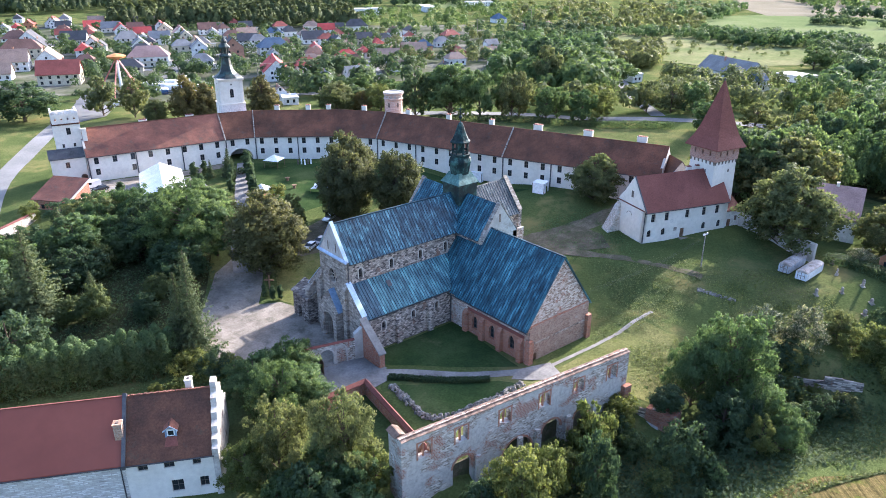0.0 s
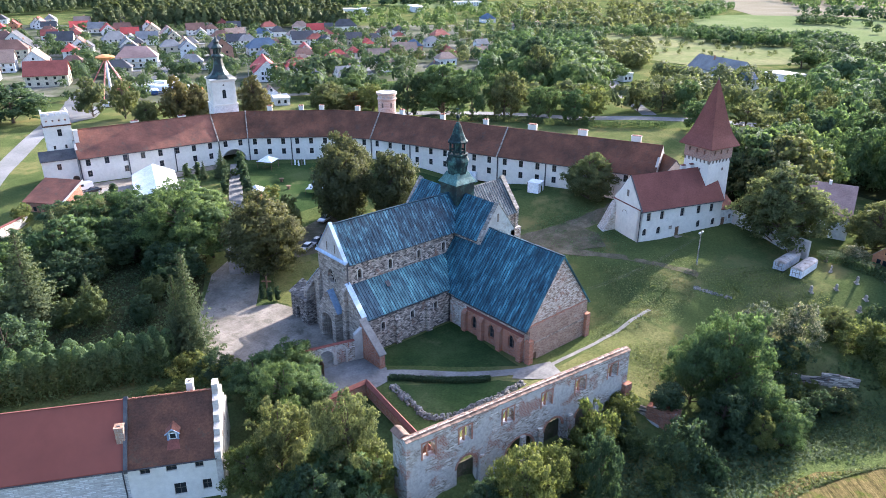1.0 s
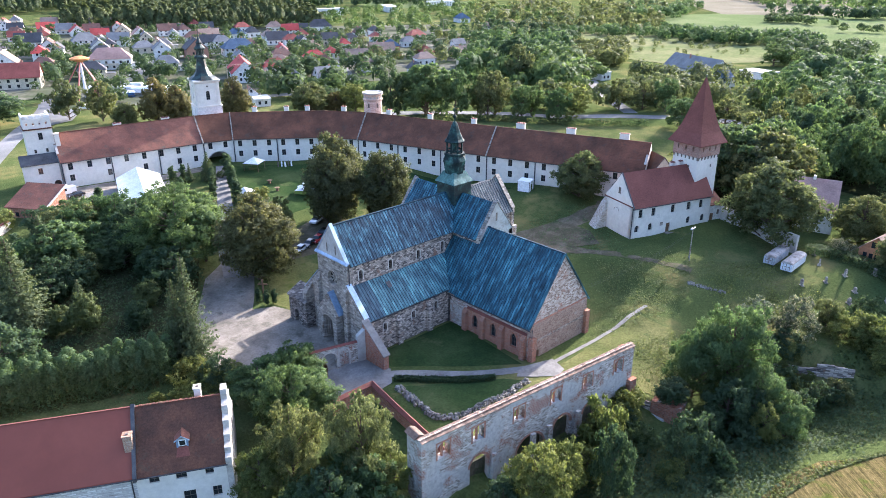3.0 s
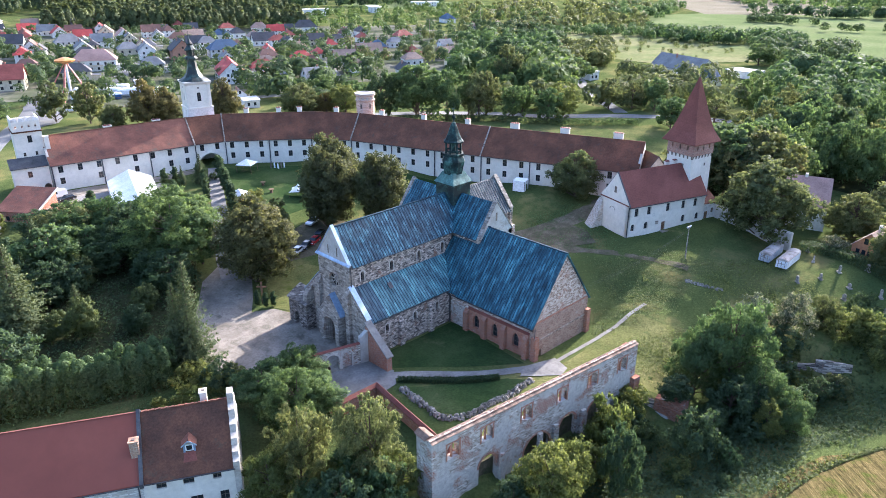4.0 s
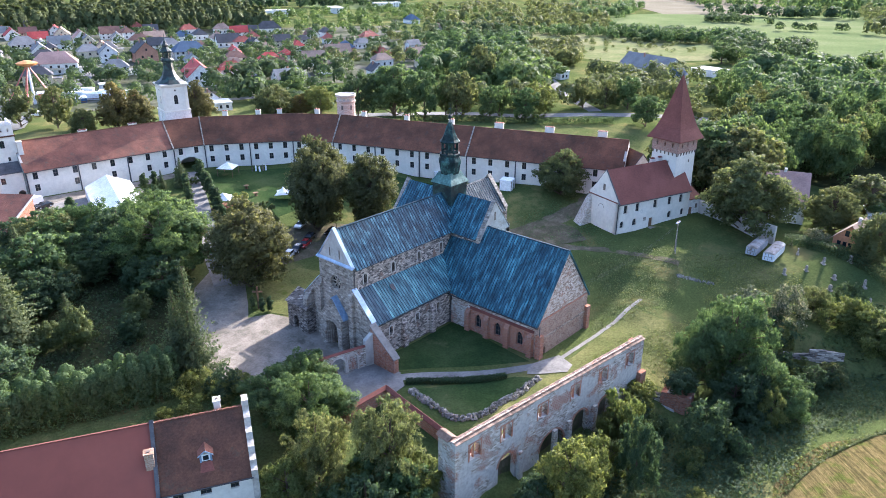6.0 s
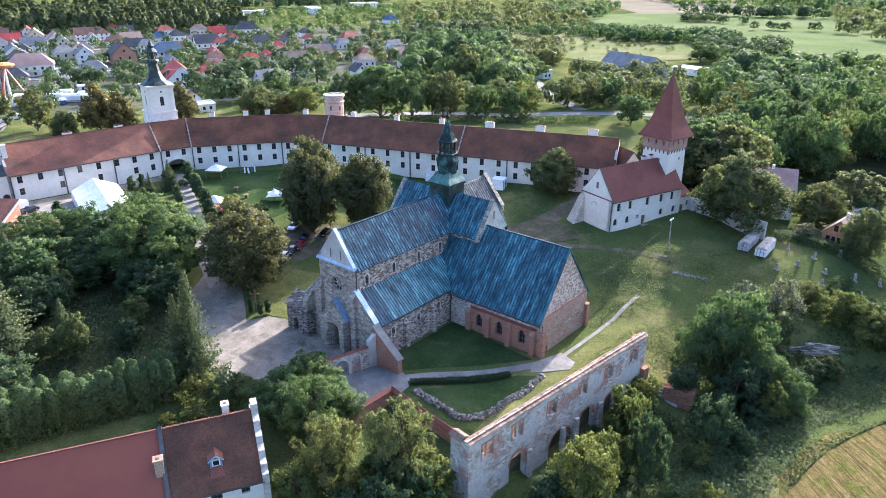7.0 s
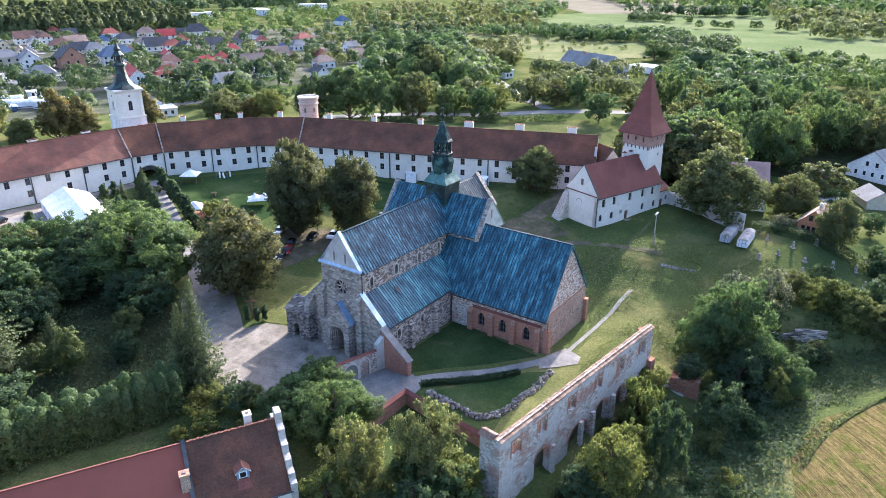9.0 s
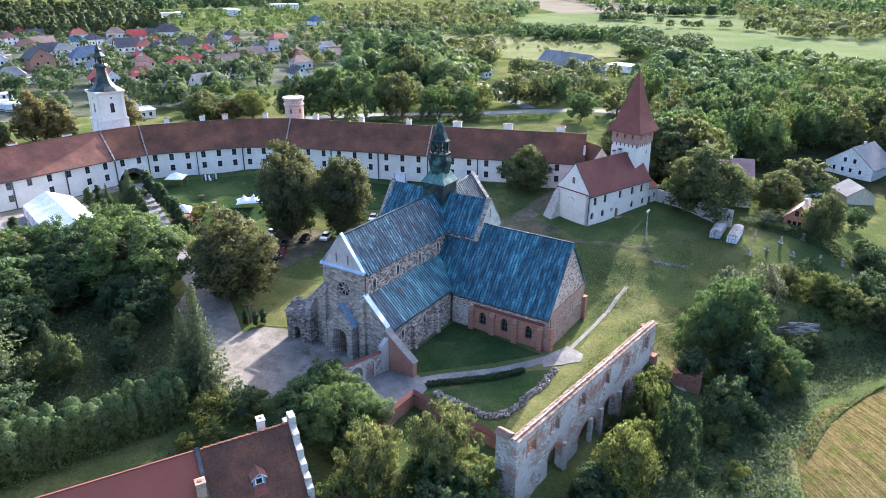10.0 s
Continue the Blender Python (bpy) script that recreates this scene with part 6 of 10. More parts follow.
def link_house():
    """A small gabled link between the range and the tower."""
    h = root("link_house", "small grey plastered link building with metal verge", "house", (163, 97, 6))
    m, L = along((160.0, 96.5), (166.2, 92.8), 0)
    ze, zr, D = 14.2, 18.6, 9.0
    prof = [(0, 5), (L, 5), (L, ze), (L / 2, zr), (0, ze)]
    part("gable_wall", Geo().solid([(x, 0, z) for x, z in prof], [(x, 0.5, z) for x, z in prof], m), GREY_PLASTER, h)
    part("side_wall", Geo().box(L - 0.5, L, 0.5, D, 5, ze, m), GREY_PLASTER, h)
    for x in (L * 0.4, L * 0.72):
        part("window", Geo().box(x - 0.4, x + 0.4, -0.04, 0.02, 13.2, 14.8, m), GLASS, h)
    for sg in (0, 1):
        q = [(-0.3, ze - 0.4), (L / 2, zr), (L / 2, zr + 0.2), (-0.3, ze - 0.2)]
        q = [(L - x if sg else x, z) for x, z in q]
        part("roof", Geo().solid([(x, -0.2, z) for x, z in q], [(x, D, z) for x, z in q], m), TILE_DARK, h)
        part("verge", Geo().solid([(x, -0.35, z + 0.05) for x, z in q], [(x, -0.2, z + 0.05) for x, z in q], m), DARK_METAL, h)


link_house()


def east_walls():
    pts = [(166.5, 78.6), (164.6, 70.5), (161.4, 57.5)]
    for a, b, h in zip(pts, pts[1:], (3.2, 2.5)):
        m, L = along(a, b, 0)
        w = root("boundary_wall", "old plastered boundary wall with pale coping", "wall", (a[0], a[1], 4), "boundary walls")
        part("wall", Geo().box(0, L, -0.35, 0.35, 2.0, 5.0 + h, m), GREY_PLASTER, w)
        part("capping", Geo().solid([(0, -0.5, 5.0 + h), (L, -0.5, 5.0 + h), (L, 0.5, 5.0 + h), (0, 0.5, 5.0 + h)], [(0, -0.1, 5.3 + h), (L, -0.1, 5.3 + h), (L, 0.1, 5.3 + h), (0, 0.1, 5.3 + h)], m), LIGHT_STONE, w)


east_walls()


def left_house():
    """The long house in the foreground: tiled east part with a stepped gable, sheet-roofed west part."""
    h = root("farm_house", "long house with red roof and white gable", "house", (20, 88, -3.5))
    m, L = along((-14, 104.7), (29.6, 81.2), 0)
    D, ze, zr = 12.4, 3.6, 10.1
    split = L - 12.2
    hs = [(split + 1.6, split + 2.9, 1.9, 3.0), (split + 5.0, split + 6.4, 1.9, 3.0), (split + 8.8, split + 9.9, 1.9, 3.0),
          (split + 5.6, split + 7.2, -2.3, -0.3), (split + 9.4, split + 10.6, -2.0, -0.3)]
    g = Geo()
    ml = m @ Matrix.Translation((split, 0, 0))
    sub = [(a - split, b - split, c, d) for a, b, c, d in hs]
    pierced(g, L - split, -4.5, ze, 0.7, sub, ml)
    part("front_wall", g, PLASTER, h, "white plastered wall with small windows")
    for a, b, c, d in hs:
        set_window(h, m @ Matrix.Translation(((a + b) / 2, 0, c)), b - a, d - c, (1, 1), 0.25)
    part("stable_wall", Geo().box(0, split, 0.05, 0.7, -4.5, ze, m), WHITE_RUBBLE, h, "pale rubble stone wall")
    part("back_wall", Geo().box(0, L, D - 0.7, D, -3, ze, m), PLASTER, h)
    s, o = (zr - ze) / (D / 2), 0.35
    for (a, b, mat, nm, lift) in ((0, split - 0.25, SHEET_RED, "sheet_roof", 0.05), (split + 0.25, L - 0.5, TILE_WORN, "tile_roof", 0.0)):
        g = Geo()
        for ya, sg in ((-o, 1), (D + o, -1)):
            pr = [(ya, ze - s * o + lift), (D / 2, zr + lift), (D / 2, zr + 0.2 + lift), (ya, ze - s * o + 0.2 + lift)]
            g.solid([(a, y, z) for y, z in pr], [(b, y, z) for y, z in pr], m)
        part(nm, g, mat, h)
    ridge = Geo()
    n = 26
    for i in range(n):
        u = split + 0.4 + (L - split - 1.0) * i / n
        ridge.box(u, u + 0.36, D / 2 - 0.16, D / 2 + 0.16, zr + 0.12, zr + 0.3 + 0.06 * (i % 2), m)
    part("ridge_tiles", ridge, TILE_OLD, h)
    part("ridge_cap", Geo().box(0, split - 0.3, D / 2 - 0.12, D / 2 + 0.12, zr + 0.2, zr + 0.34, m), TILE_RED, h)
    g = Geo()
    pr = [(-0.6, ze - s * 0.6), (D / 2, zr), (D + 0.6, ze - s * 0.6), (D + 0.6, ze - s * 0.6 + 0.6), (D / 2, zr + 0.7), (-0.6, ze - s * 0.6 + 0.6)]
    g.solid([(split - 0.25, y, z) for y, z in pr], [(split + 0.25, y, z) for y, z in pr], m)
    part("fire_wall", g, DARK_METAL, h, "grey metal capped fire wall")
    # the ruined stepped gable in the sun
    prof = [(-0.4, -4.5), (D + 0.4, -4.5), (D + 0.4, ze + 1.2), (D - 1.6, ze + 1.5), (D - 1.6, ze + 3.0), (D - 3.0, ze + 3.3), (D - 3.0, ze + 5.4), (D / 2 + 0.9, ze + 5.9),
            (D / 2 + 0.7, zr + 1.5), (D / 2 - 0.7, zr + 1.4), (D / 2 - 0.9, zr - 0.1), (4.3, zr - 0.5), (4.1, ze + 4.7), (3.1, ze + 4.4), (2.9, ze + 3.3), (1.8, ze + 3.0), (1.6, ze + 2.0), (0.5, ze + 1.8), (0.3, ze + 1.0), (-0.4, ze + 0.8)]
    part("stepped_gable", Geo().solid([(L - 0.6, y, z) for y, z in prof], [(L + 0.25, y, z) for y, z in prof], m), RAGGED, h, "crumbling sunlit plaster gable")
    for y, z in ((3.6, 4.4), (7.6, 4.4), (5.6, 7.4), (8.6, 0.6), (3.8, 0.6)):
        part("gable_niche", Geo().box(L + 0.23, L + 0.27, y - 0.35, y + 0.35, z - 0.7, z + 0.5, m), FRAME_DARK, h)
    # dormer
    uc = split + 6.2
    yb = 1.9
    zb = ze + s * yb
    d = part("dormer", Geo().box(uc - 0.75, uc + 0.75, yb, yb + 2.2, zb, zb + 1.3, m), PLASTER, h, "small white dormer window")
    part("dormer_window", Geo().box(uc - 0.36, uc + 0.36, yb - 0.05, yb - 0.032, zb + 0.36, zb + 1.08, m), GLASS, d)
    g = Geo()
    for sg in (-1, 1):
        pr = [(sg * 1.0, zb + 1.15), (0, zb + 1.9), (0, zb + 2.02), (sg * 1.0, zb + 1.28)]
        g.solid([(uc + x, yb - 0.3, z) for x, z in pr], [(uc + x, yb + 2.9, z) for x, z in pr], m)
    part("dormer_roof", g, TILE_OLD, d)
    for sg in (-1, 1):
        part("corner_board", Geo().box(uc + sg * 0.66 - 0.12, uc + sg * 0.66 + 0.12, yb - 0.1, yb - 0.002, zb + 0.1, zb + 1.3, m), SKY_TINT_ZINC, d)
    part("window_frame", Geo().box(uc - 0.52, uc + 0.52, yb - 0.03, yb - 0.001, zb + 0.22, zb + 1.22, m), CANVAS, d)
    part("dormer_finial", Geo().tube(m @ Vector((uc, yb - 0.3, zb + 1.9)), m @ Vector((uc, yb - 0.3, zb + 2.7)), 0.05, 0.02), DARK_METAL, d)
    part("rust_streak", Geo().solid([(uc - 0.9, 0.9, ze + s * 0.9 + 0.205), (uc + 0.9, 0.9, ze + s * 0.9 + 0.205), (uc + 0.7, yb - 0.1, zb + 0.1), (uc - 0.7, yb - 0.1, zb + 0.1)],
                                    [(uc - 0.9, 0.9, ze + s * 0.9 + 0.22), (uc + 0.9, 0.9, ze + s * 0.9 + 0.22), (uc + 0.7, yb - 0.1, zb + 0.12), (uc - 0.7, yb - 0.1, zb + 0.12)], m), TILE_RED, d, "newer red tiles below the dormer")
    for sg in (-1, 1):
        part("barge_board", Geo().solid([(uc + sg * 1.0, yb - 0.38, zb + 1.1), (uc, yb - 0.38, zb + 1.88), (uc, yb - 0.38, zb + 2.06), (uc + sg * 1.0, yb - 0.38, zb + 1.28)],
                                        [(uc + sg * 1.0, yb - 0.3, zb + 1.1), (uc, yb - 0.3, zb + 1.88), (uc, yb - 0.3, zb + 2.06), (uc + sg * 1.0, yb - 0.3, zb + 1.28)], m), COPING, d)
    for u, y, zt, w, mat in ((split - 0.55, 2.6, 8.4, 1.1, CHIM), (split + 8.4, D / 2 + 1.6, 11.0, 0.9, PLASTER)):
        c = part("chimney", Geo().box(u - w / 2, u + w / 2, y - 0.55, y + 0.55, 4.5, zt, m).box(u - w / 2 - 0.08, u + w / 2 + 0.08, y - 0.63, y + 0.63, zt, zt + 0.16, m), mat, h)
        part("flue", Geo().box(u - 0.2, u + 0.2, y - 0.2, y + 0.2, zt + 0.162, zt + 0.25, m), FRAME_DARK, c)
    part("downpipe", Geo().tube(m @ Vector((split - 0.5, -0.15, -4)), m @ Vector((split - 0.5, -0.15, 3.2)), 0.09, 0.09), DARK_METAL, h)
    part("gutter", Geo().box(0, L - 0.4, -o - 0.18, -o, ze - s * o - 0.02, ze - s * o + 0.1, m), DARK_METAL, h)


CHIM = masonry("pale_chimney_brick", [(0.3, 0.16, 0.1), (0.4, 0.24, 0.16), (0.54, 0.42, 0.32)], (0.5, 0.44, 0.37), 0.3, 0.1, 0.015)
RAGGED = surface("crumbling_plaster", [(0.3, 0.265, 0.22), (0.48, 0.44, 0.385), (0.62, 0.58, 0.52)], 0.6, 2.5, 0.95, 0.8, dist=0.12,
                 stains=((0.38, 0.27, 0.2), 0.6, 0.05))
WHITE_RUBBLE = masonry("white_rubble", [(0.45, 0.42, 0.38), (0.62, 0.6, 0.56), (0.72, 0.7, 0.67)], (0.5, 0.47, 0.43), 0.5, 0.3, 0.05,
                       ((0.33, 0.15, 0.1), 0.5, -0.05), spread=0.5)
left_house()


# ---- plants ----
def leaf_cloud(name, centers, normals, sizes, material, seed=0, flat=0.6, sides=4, soft=None):
    """Many small folded leaf clumps as one mesh; soft: the ways in which the clumps catch the light, as the mass of the crown does."""
    rng = np.random.default_rng(seed)
    n = len(centers)
    rand = rng.normal(size=(n, 3))
    nrm = normals * flat + rand * (1 - flat)
    nrm /= np.linalg.norm(nrm, axis=1)[:, None] + 1e-9
    mass = normals if soft is None else soft
    mass = mass / (np.linalg.norm(mass, axis=1)[:, None] + 1e-9)
    nrm *= np.where((nrm * mass).sum(1) < 0, -1.0, 1.0)[:, None]
    t = np.cross(nrm, rng.normal(size=(n, 3)))
    t /= np.linalg.norm(t, axis=1)[:, None] + 1e-9
    b = np.cross(nrm, t)
    s = sizes[:, None]
    a, w = 0.5, 0.36
    k = sides
    if k == 3:
        s = s * 1.3
        v = np.stack([centers - t * s * a, centers - b * s * w + t * s * 0.2 + nrm * s * 0.12, centers + b * s * w + t * s * 0.2], 1).reshape(-1, 3)
    else:
        v = np.stack([centers - t * s * a, centers - b * s * w + nrm * s * 0.12, centers + t * s * a, centers + b * s * w + nrm * s * 0.12], 1).reshape(-1, 3)
    me = bpy.data.meshes.new(name)
    me.vertices.add(k * n)
    me.vertices.foreach_set("co", v.ravel().astype(np.float32))
    me.loops.add(k * n)
    me.loops.foreach_set("vertex_index", np.arange(k * n, dtype=np.int32))
    me.polygons.add(n)
    me.polygons.foreach_set("loop_start", np.arange(0, k * n, k, dtype=np.int32))
    me.update(calc_edges=True)
    me.shade_smooth()
    mass = mass * 0.7 + nrm * 0.45
    mass /= np.linalg.norm(mass, axis=1)[:, None] + 1e-9
    me.normals_split_custom_set_from_vertices(np.repeat(mass, k, 0).astype(np.float32))
    me.materials.append(material)
    return me


def lobed_crown(seed, lobes, leaves, low=0.22, rx=0.5, size=0.045, shape="round", spread=1.0):
    """Places and normals of leaf clumps on a crown one unit high: boughs carry lobes, lobes carry twigs, twigs carry leaves."""
    rng = np.random.default_rng(seed)
    cs, rs = [], []
    for i in range(lobes):
        f = (i + 0.5) / lobes
        z = low + (1 - low) * (0.12 + 0.76 * f)
        h = (z - low) / (1 - low)
        if shape == "round":
            prof = math.sin(math.pi * min(1, 0.18 + 0.8 * h)) ** 0.7
        elif shape == "oval":
            prof = (1 - abs(h - 0.35) ** 1.7 * 2.1) * 0.95
        elif shape == "column":
            prof = min(1.0, 0.62 + 0.9 * h, 1.9 * (1.06 - h) ** 0.8)
        else:
            prof = 1.02 - h
        a = i * 2.39996 + rng.uniform(-0.5, 0.5)
        rad = rng.uniform(0.3, 0.98) * prof * rx * spread
        cs.append((rad * math.cos(a), rad * math.sin(a), z + rng.uniform(-0.04, 0.04)))
        rs.append(rng.uniform(0.07, 0.19) * max(0.45, prof) * (rx / 0.5) ** 0.5 * (1 if lobes < 30 else 0.85))
    cs, rs = np.array(cs), np.array(rs)
    per = 15
    td = rng.normal(size=(lobes, per, 3))
    td[:, :, 2] += 0.35
    td /= np.linalg.norm(td, axis=2)[:, :, None]
    tw = cs[:, None, :] + td * rs[:, None, None] * rng.uniform(0.55, 1.02, (lobes, per, 1)) * np.array([1.12, 1.12, 0.85])
    k = rng.choice(lobes, leaves, p=rs ** 2 / (rs ** 2).sum())
    j = rng.integers(0, per, leaves)
    d = rng.normal(size=(leaves, 3))
    p = tw[k, j] + d * (rs[k] * 0.23)[:, None] * np.array([1.0, 1.0, 0.7])
    out = p - cs[k]
    out /= np.linalg.norm(out, axis=1)[:, None] + 1e-9
    mid = p - np.array([0, 0, low + (1 - low) * 0.4])
    mid /= np.linalg.norm(mid, axis=1)[:, None] + 1e-9
    soft = 0.5 * mid + 0.65 * out + 0.2 * d / (np.linalg.norm(d, axis=1)[:, None] + 1e-9)
    sz = size * rng.uniform(0.6, 1.35, leaves)
    return p, out, sz, cs, rs, soft


def trunk_geo(cs, low, r=0.022, seed=0):
    g = Geo()
    g.lathe([(r * 1.5, -0.05), (r * 1.1, 0.03), (r, low), (r * 0.6, 0.55), (r * 0.15, 0.85)], 8)
    for i, c in enumerate(cs[::2]):
        z0 = max(low * 0.8, min(0.5, c[2] - 0.2))
        g.tube((0, 0, z0), tuple(c * 0.95), r * 0.45, r * 0.12, 5)
    return g


TREES = {}


def tree_kind(key, label, category, material, lobes, leaves, low, rx, size, shape, seed, spread=1.0, trunk=True, sides=4):
    p, d, s, cs, rs, soft = lobed_crown(seed, lobes, leaves, low, rx, size, shape, spread)
    t = root(category, label, category.replace("_", " "), (0, 0, 0))
    if trunk:
        part("trunk", trunk_geo(cs, low), BARK, t)
    part("crown", leaf_cloud("crown", p, d, s, material, seed, 0.5, sides, soft), None, t)
    TREES[key] = t
    return t


def conifer_kind(key, label, material, tiers, per, rx, seed, needles=26):
    rng = np.random.default_rng(seed)
    t = root("conifer_tree", label, "conifer tree", (0, 0, 0))
    part("trunk", Geo().lathe([(0.022, -0.03), (0.016, 0.3), (0.003, 0.99)], 7), BARK, t)
    ps, ns, ss = [], [], []
    for i in range(tiers):
        f = i / tiers
        z = 0.06 + 0.92 * f
        R = rx * (1 - f) ** 0.9 * (0.86 + 0.28 * ((i * 7) % 3) / 2) + 0.012
        k = max(4, int(per * (0.35 + 0.65 * (1 - f))))
        for j in range(k):
            a = 2 * math.pi * (j + rng.uniform(-0.3, 0.3)) / k + i * 0.7
            rr = R * rng.uniform(0.6, 1.16)
            m = max(5, int(needles * (0.3 + 0.7 * (1 - f))))
            for q in range(m):
                u = (q + rng.random()) / m
                w = 0.05 * (1 - u) * (1 - f * 0.7)
                x = rr * u
                ps.append((x * math.cos(a) + rng.normal() * w, x * math.sin(a) + rng.normal() * w, z - 0.10 * x / max(rx, 0.1) * rx * 2 + 0.045 * u * u + rng.normal() * 0.008))
                ns.append((0.7 * math.cos(a), 0.7 * math.sin(a), 0.55))
                ss.append(0.026 * rng.uniform(0.6, 1.3) * (0.6 + 0.4 * (1 - f)))
    part("crown", leaf_cloud("crown", np.array(ps), np.array(ns), np.array(ss), material, seed, 0.5), None, t)
    TREES[key] = t


tree_kind("broad", "broad leafy tree with a green rounded crown", "leafy_tree", LEAF, 64, 26000, 0.04, 0.5, 0.023, "round", 1, 1.0, True, 3)
tree_kind("broad2", "broad leafy tree with an uneven green crown", "leafy_tree", LEAF_OLIVE, 58, 25000, 0.04, 0.52, 0.023, "round", 2, 1.1, True, 3)
tree_kind("dark", "dark green leafy tree with dense crown", "leafy_tree", LEAF_DARK, 44, 12000, 0.04, 0.48, 0.033, "round", 3, 1.0, True, 3)
tree_kind("olive", "tall oval tree with olive green leaves", "leafy_tree", LEAF_OLIVE, 96, 26000, 0.0, 0.43, 0.025, "oval", 4, 1.0, True, 3)
tree_kind("lime", "tall dense lime tree with olive brown crown", "leafy_tree", LEAF_LIME, 130, 30000, 0.0, 0.34, 0.022, "column", 14, 1.0, True, 3)
tree_kind("autumn", "leafy tree turning yellow and brown", "leafy_tree", LEAF_AUTUMN, 90, 12000, 0.0, 0.42, 0.033, "oval", 5, 0.9, True, 3)
tree_kind("bright", "young tree with bright yellow-green leaves", "leafy_tree", IVY, 44, 14000, 0.04, 0.45, 0.029, "round", 6, 1.0, True, 3)
tree_kind("shrub", "dense green garden shrub", "shrub", LEAF_DARK, 28, 3600, 0.0, 0.55, 0.052, "round", 7, 1.0, False, 3)
tree_kind("bush", "leafy bush with sunlit yellow-green leaves", "shrub", IVY, 28, 4600, 0.0, 0.6, 0.046, "round", 8, 1.0, False, 3)
tree_kind("flowering", "dark bush covered with pale seed heads", "shrub", LEAF_PALE, 44, 7000, 0.0, 0.5, 0.036, "round", 18, 1.0, False, 3)
tree_kind("thuja", "slim clipped evergreen column", "evergreen", LEAF_DARK, 46, 3600, 0.0, 0.15, 0.048, "column", 9, 0.75, False, 3)
tree_kind("mid", "leafy tree with a rounded green crown", "leafy_tree", LEAF, 38, 7000, 0.06, 0.5, 0.04, "round", 21, 1.0, True, 3)
tree_kind("mid_dark", "dark leafy tree in a dense wood", "leafy_tree", LEAF_DARK, 38, 7000, 0.06, 0.5, 0.04, "round", 22, 1.0, True, 3)
tree_kind("mid_olive", "tall leafy tree with olive green crown", "leafy_tree", LEAF_OLIVE, 40, 7000, 0.05, 0.45, 0.039, "oval", 23, 1.0, True, 3)
tree_kind("wood", "leafy tree with a rounded green crown", "leafy_tree", LEAF, 52, 7500, 0.04, 0.5, 0.038, "round", 31, 1.0, False, 3)
tree_kind("wood_dark", "dark leafy tree in a dense wood", "leafy_tree", LEAF_DARK, 52, 7500, 0.04, 0.5, 0.038, "round", 32, 1.0, False, 3)
tree_kind("wood_olive", "tall leafy tree with olive green crown", "leafy_tree", LEAF_OLIVE, 52, 7500, 0.04, 0.45, 0.038, "oval", 33, 1.0, False, 3)
tree_kind("dome", "dense clipped evergreen dome with yellow-green tips", "evergreen", LEAF_CONE, 60, 9000, 0.0, 0.42, 0.036, "column", 41, 0.95, False, 3)
tree_kind("dome_dark", "dense dark evergreen cone", "evergreen", LEAF_DARK, 60, 9000, 0.0, 0.4, 0.036, "column", 42, 0.95, False, 3)
conifer_kind("spruce", "dark spruce with drooping branches", NEEDLE, 26, 15, 0.27, 12, 46)
conifer_kind("spruce2", "grey-green spruce with feathery branches", NEEDLE, 24, 16, 0.33, 13, 52)

GROVE = random.Random(5)


def plant(key, x, y, h, wide=1.0, sink=0.1, z=None):
    """A copy of a tree kind, h metres high."""
    zz = (gz(x, y) if z is None else z) - sink
    m = Matrix.LocRotScale((x, y, zz), Euler((GROVE.uniform(-0.03, 0.03), GROVE.uniform(-0.03, 0.03), GROVE.uniform(0, 6.28))), (h * wide, h * wide, h))
    return copy_thing(TREES[key], m)

# the garden, the terrace foot and the trees round the precinct
plant("lime", 64.5, 134.5, 20.5, 1.16)
plant("lime", 92.6, 146.0, 23.0, 0.88)
plant("lime", 97.2, 149.5, 24.5, 0.72)
plant("lime", 102.2, 137.0, 22.5, 0.84)
plant("olive", 149.2, 110.6, 14.2, 1.07)
plant("broad", 54.9, 152.2, 16.5, 1.20)
plant("broad2", 42.1, 175.4, 11.7, 1.36)
plant("dark", 48.3, 164.4, 10.2, 1.20)
plant("dark", 37.7, 183.4, 6.3, 1.80)
plant("broad", 43.0, 87.0, 11.7, 0.85)
plant("broad2", 36.6, 76.9, 13.9, 0.62)
plant("bright", 32.6, 78.7, 9.6, 0.81)
plant("broad2", 43.2, 69.8, 16.0, 0.58)
plant("dark", 35.7, 66.3, 10.3, 0.82)
plant("bright", 45.4, 65.4, 6.9, 0.91)
plant("shrub", 82.8, 41.1, 9.4, 0.78)
plant("bright", 57.9, 49.4, 13.5, 0.7)
plant("bush", 75.4, 52.0, 11.6, 0.55)
plant("dark", 67.9, 45.4, 13.7, 0.45)
plant("dark", 52.5, 51.6, 8.6, 1.01)
plant("olive", 163.8, 65.9, 21.5, 1.15)
plant("olive", 182.0, 50.0, 13.0, 1.2)
plant("olive", 163.4, 36.9, 13.5, 0.83)
plant("flowering", 166.5, 49.5, 4.6, 1.25)
plant("olive", 90.6, 277.0, 11.0, 0.97)
plant("autumn", 103.0, 276.6, 19.5, 0.90)
plant("autumn", 109.7, 274.4, 16.0, 1.00)
plant("autumn", 133.3, 272.0, 17.9, 0.97)
plant("olive", 163.8, 262.8, 14.2, 1.34)
plant("autumn", 172.5, 256.6, 9.1, 1.51)
plant("bright", 177.6, 249.6, 12.6, 1.15)
plant("dark", 281.4, 247.1, 25.7, 1.06)
plant("spruce2", 39.2, 113.8, 20.7, 0.79)
plant("spruce", 38.3, 116.2, 16.6, 0.87)
plant("spruce2", 19.8, 141.9, 19.0, 1.19)
plant("spruce2", 30.9, 166.0, 13.9, 1.11)
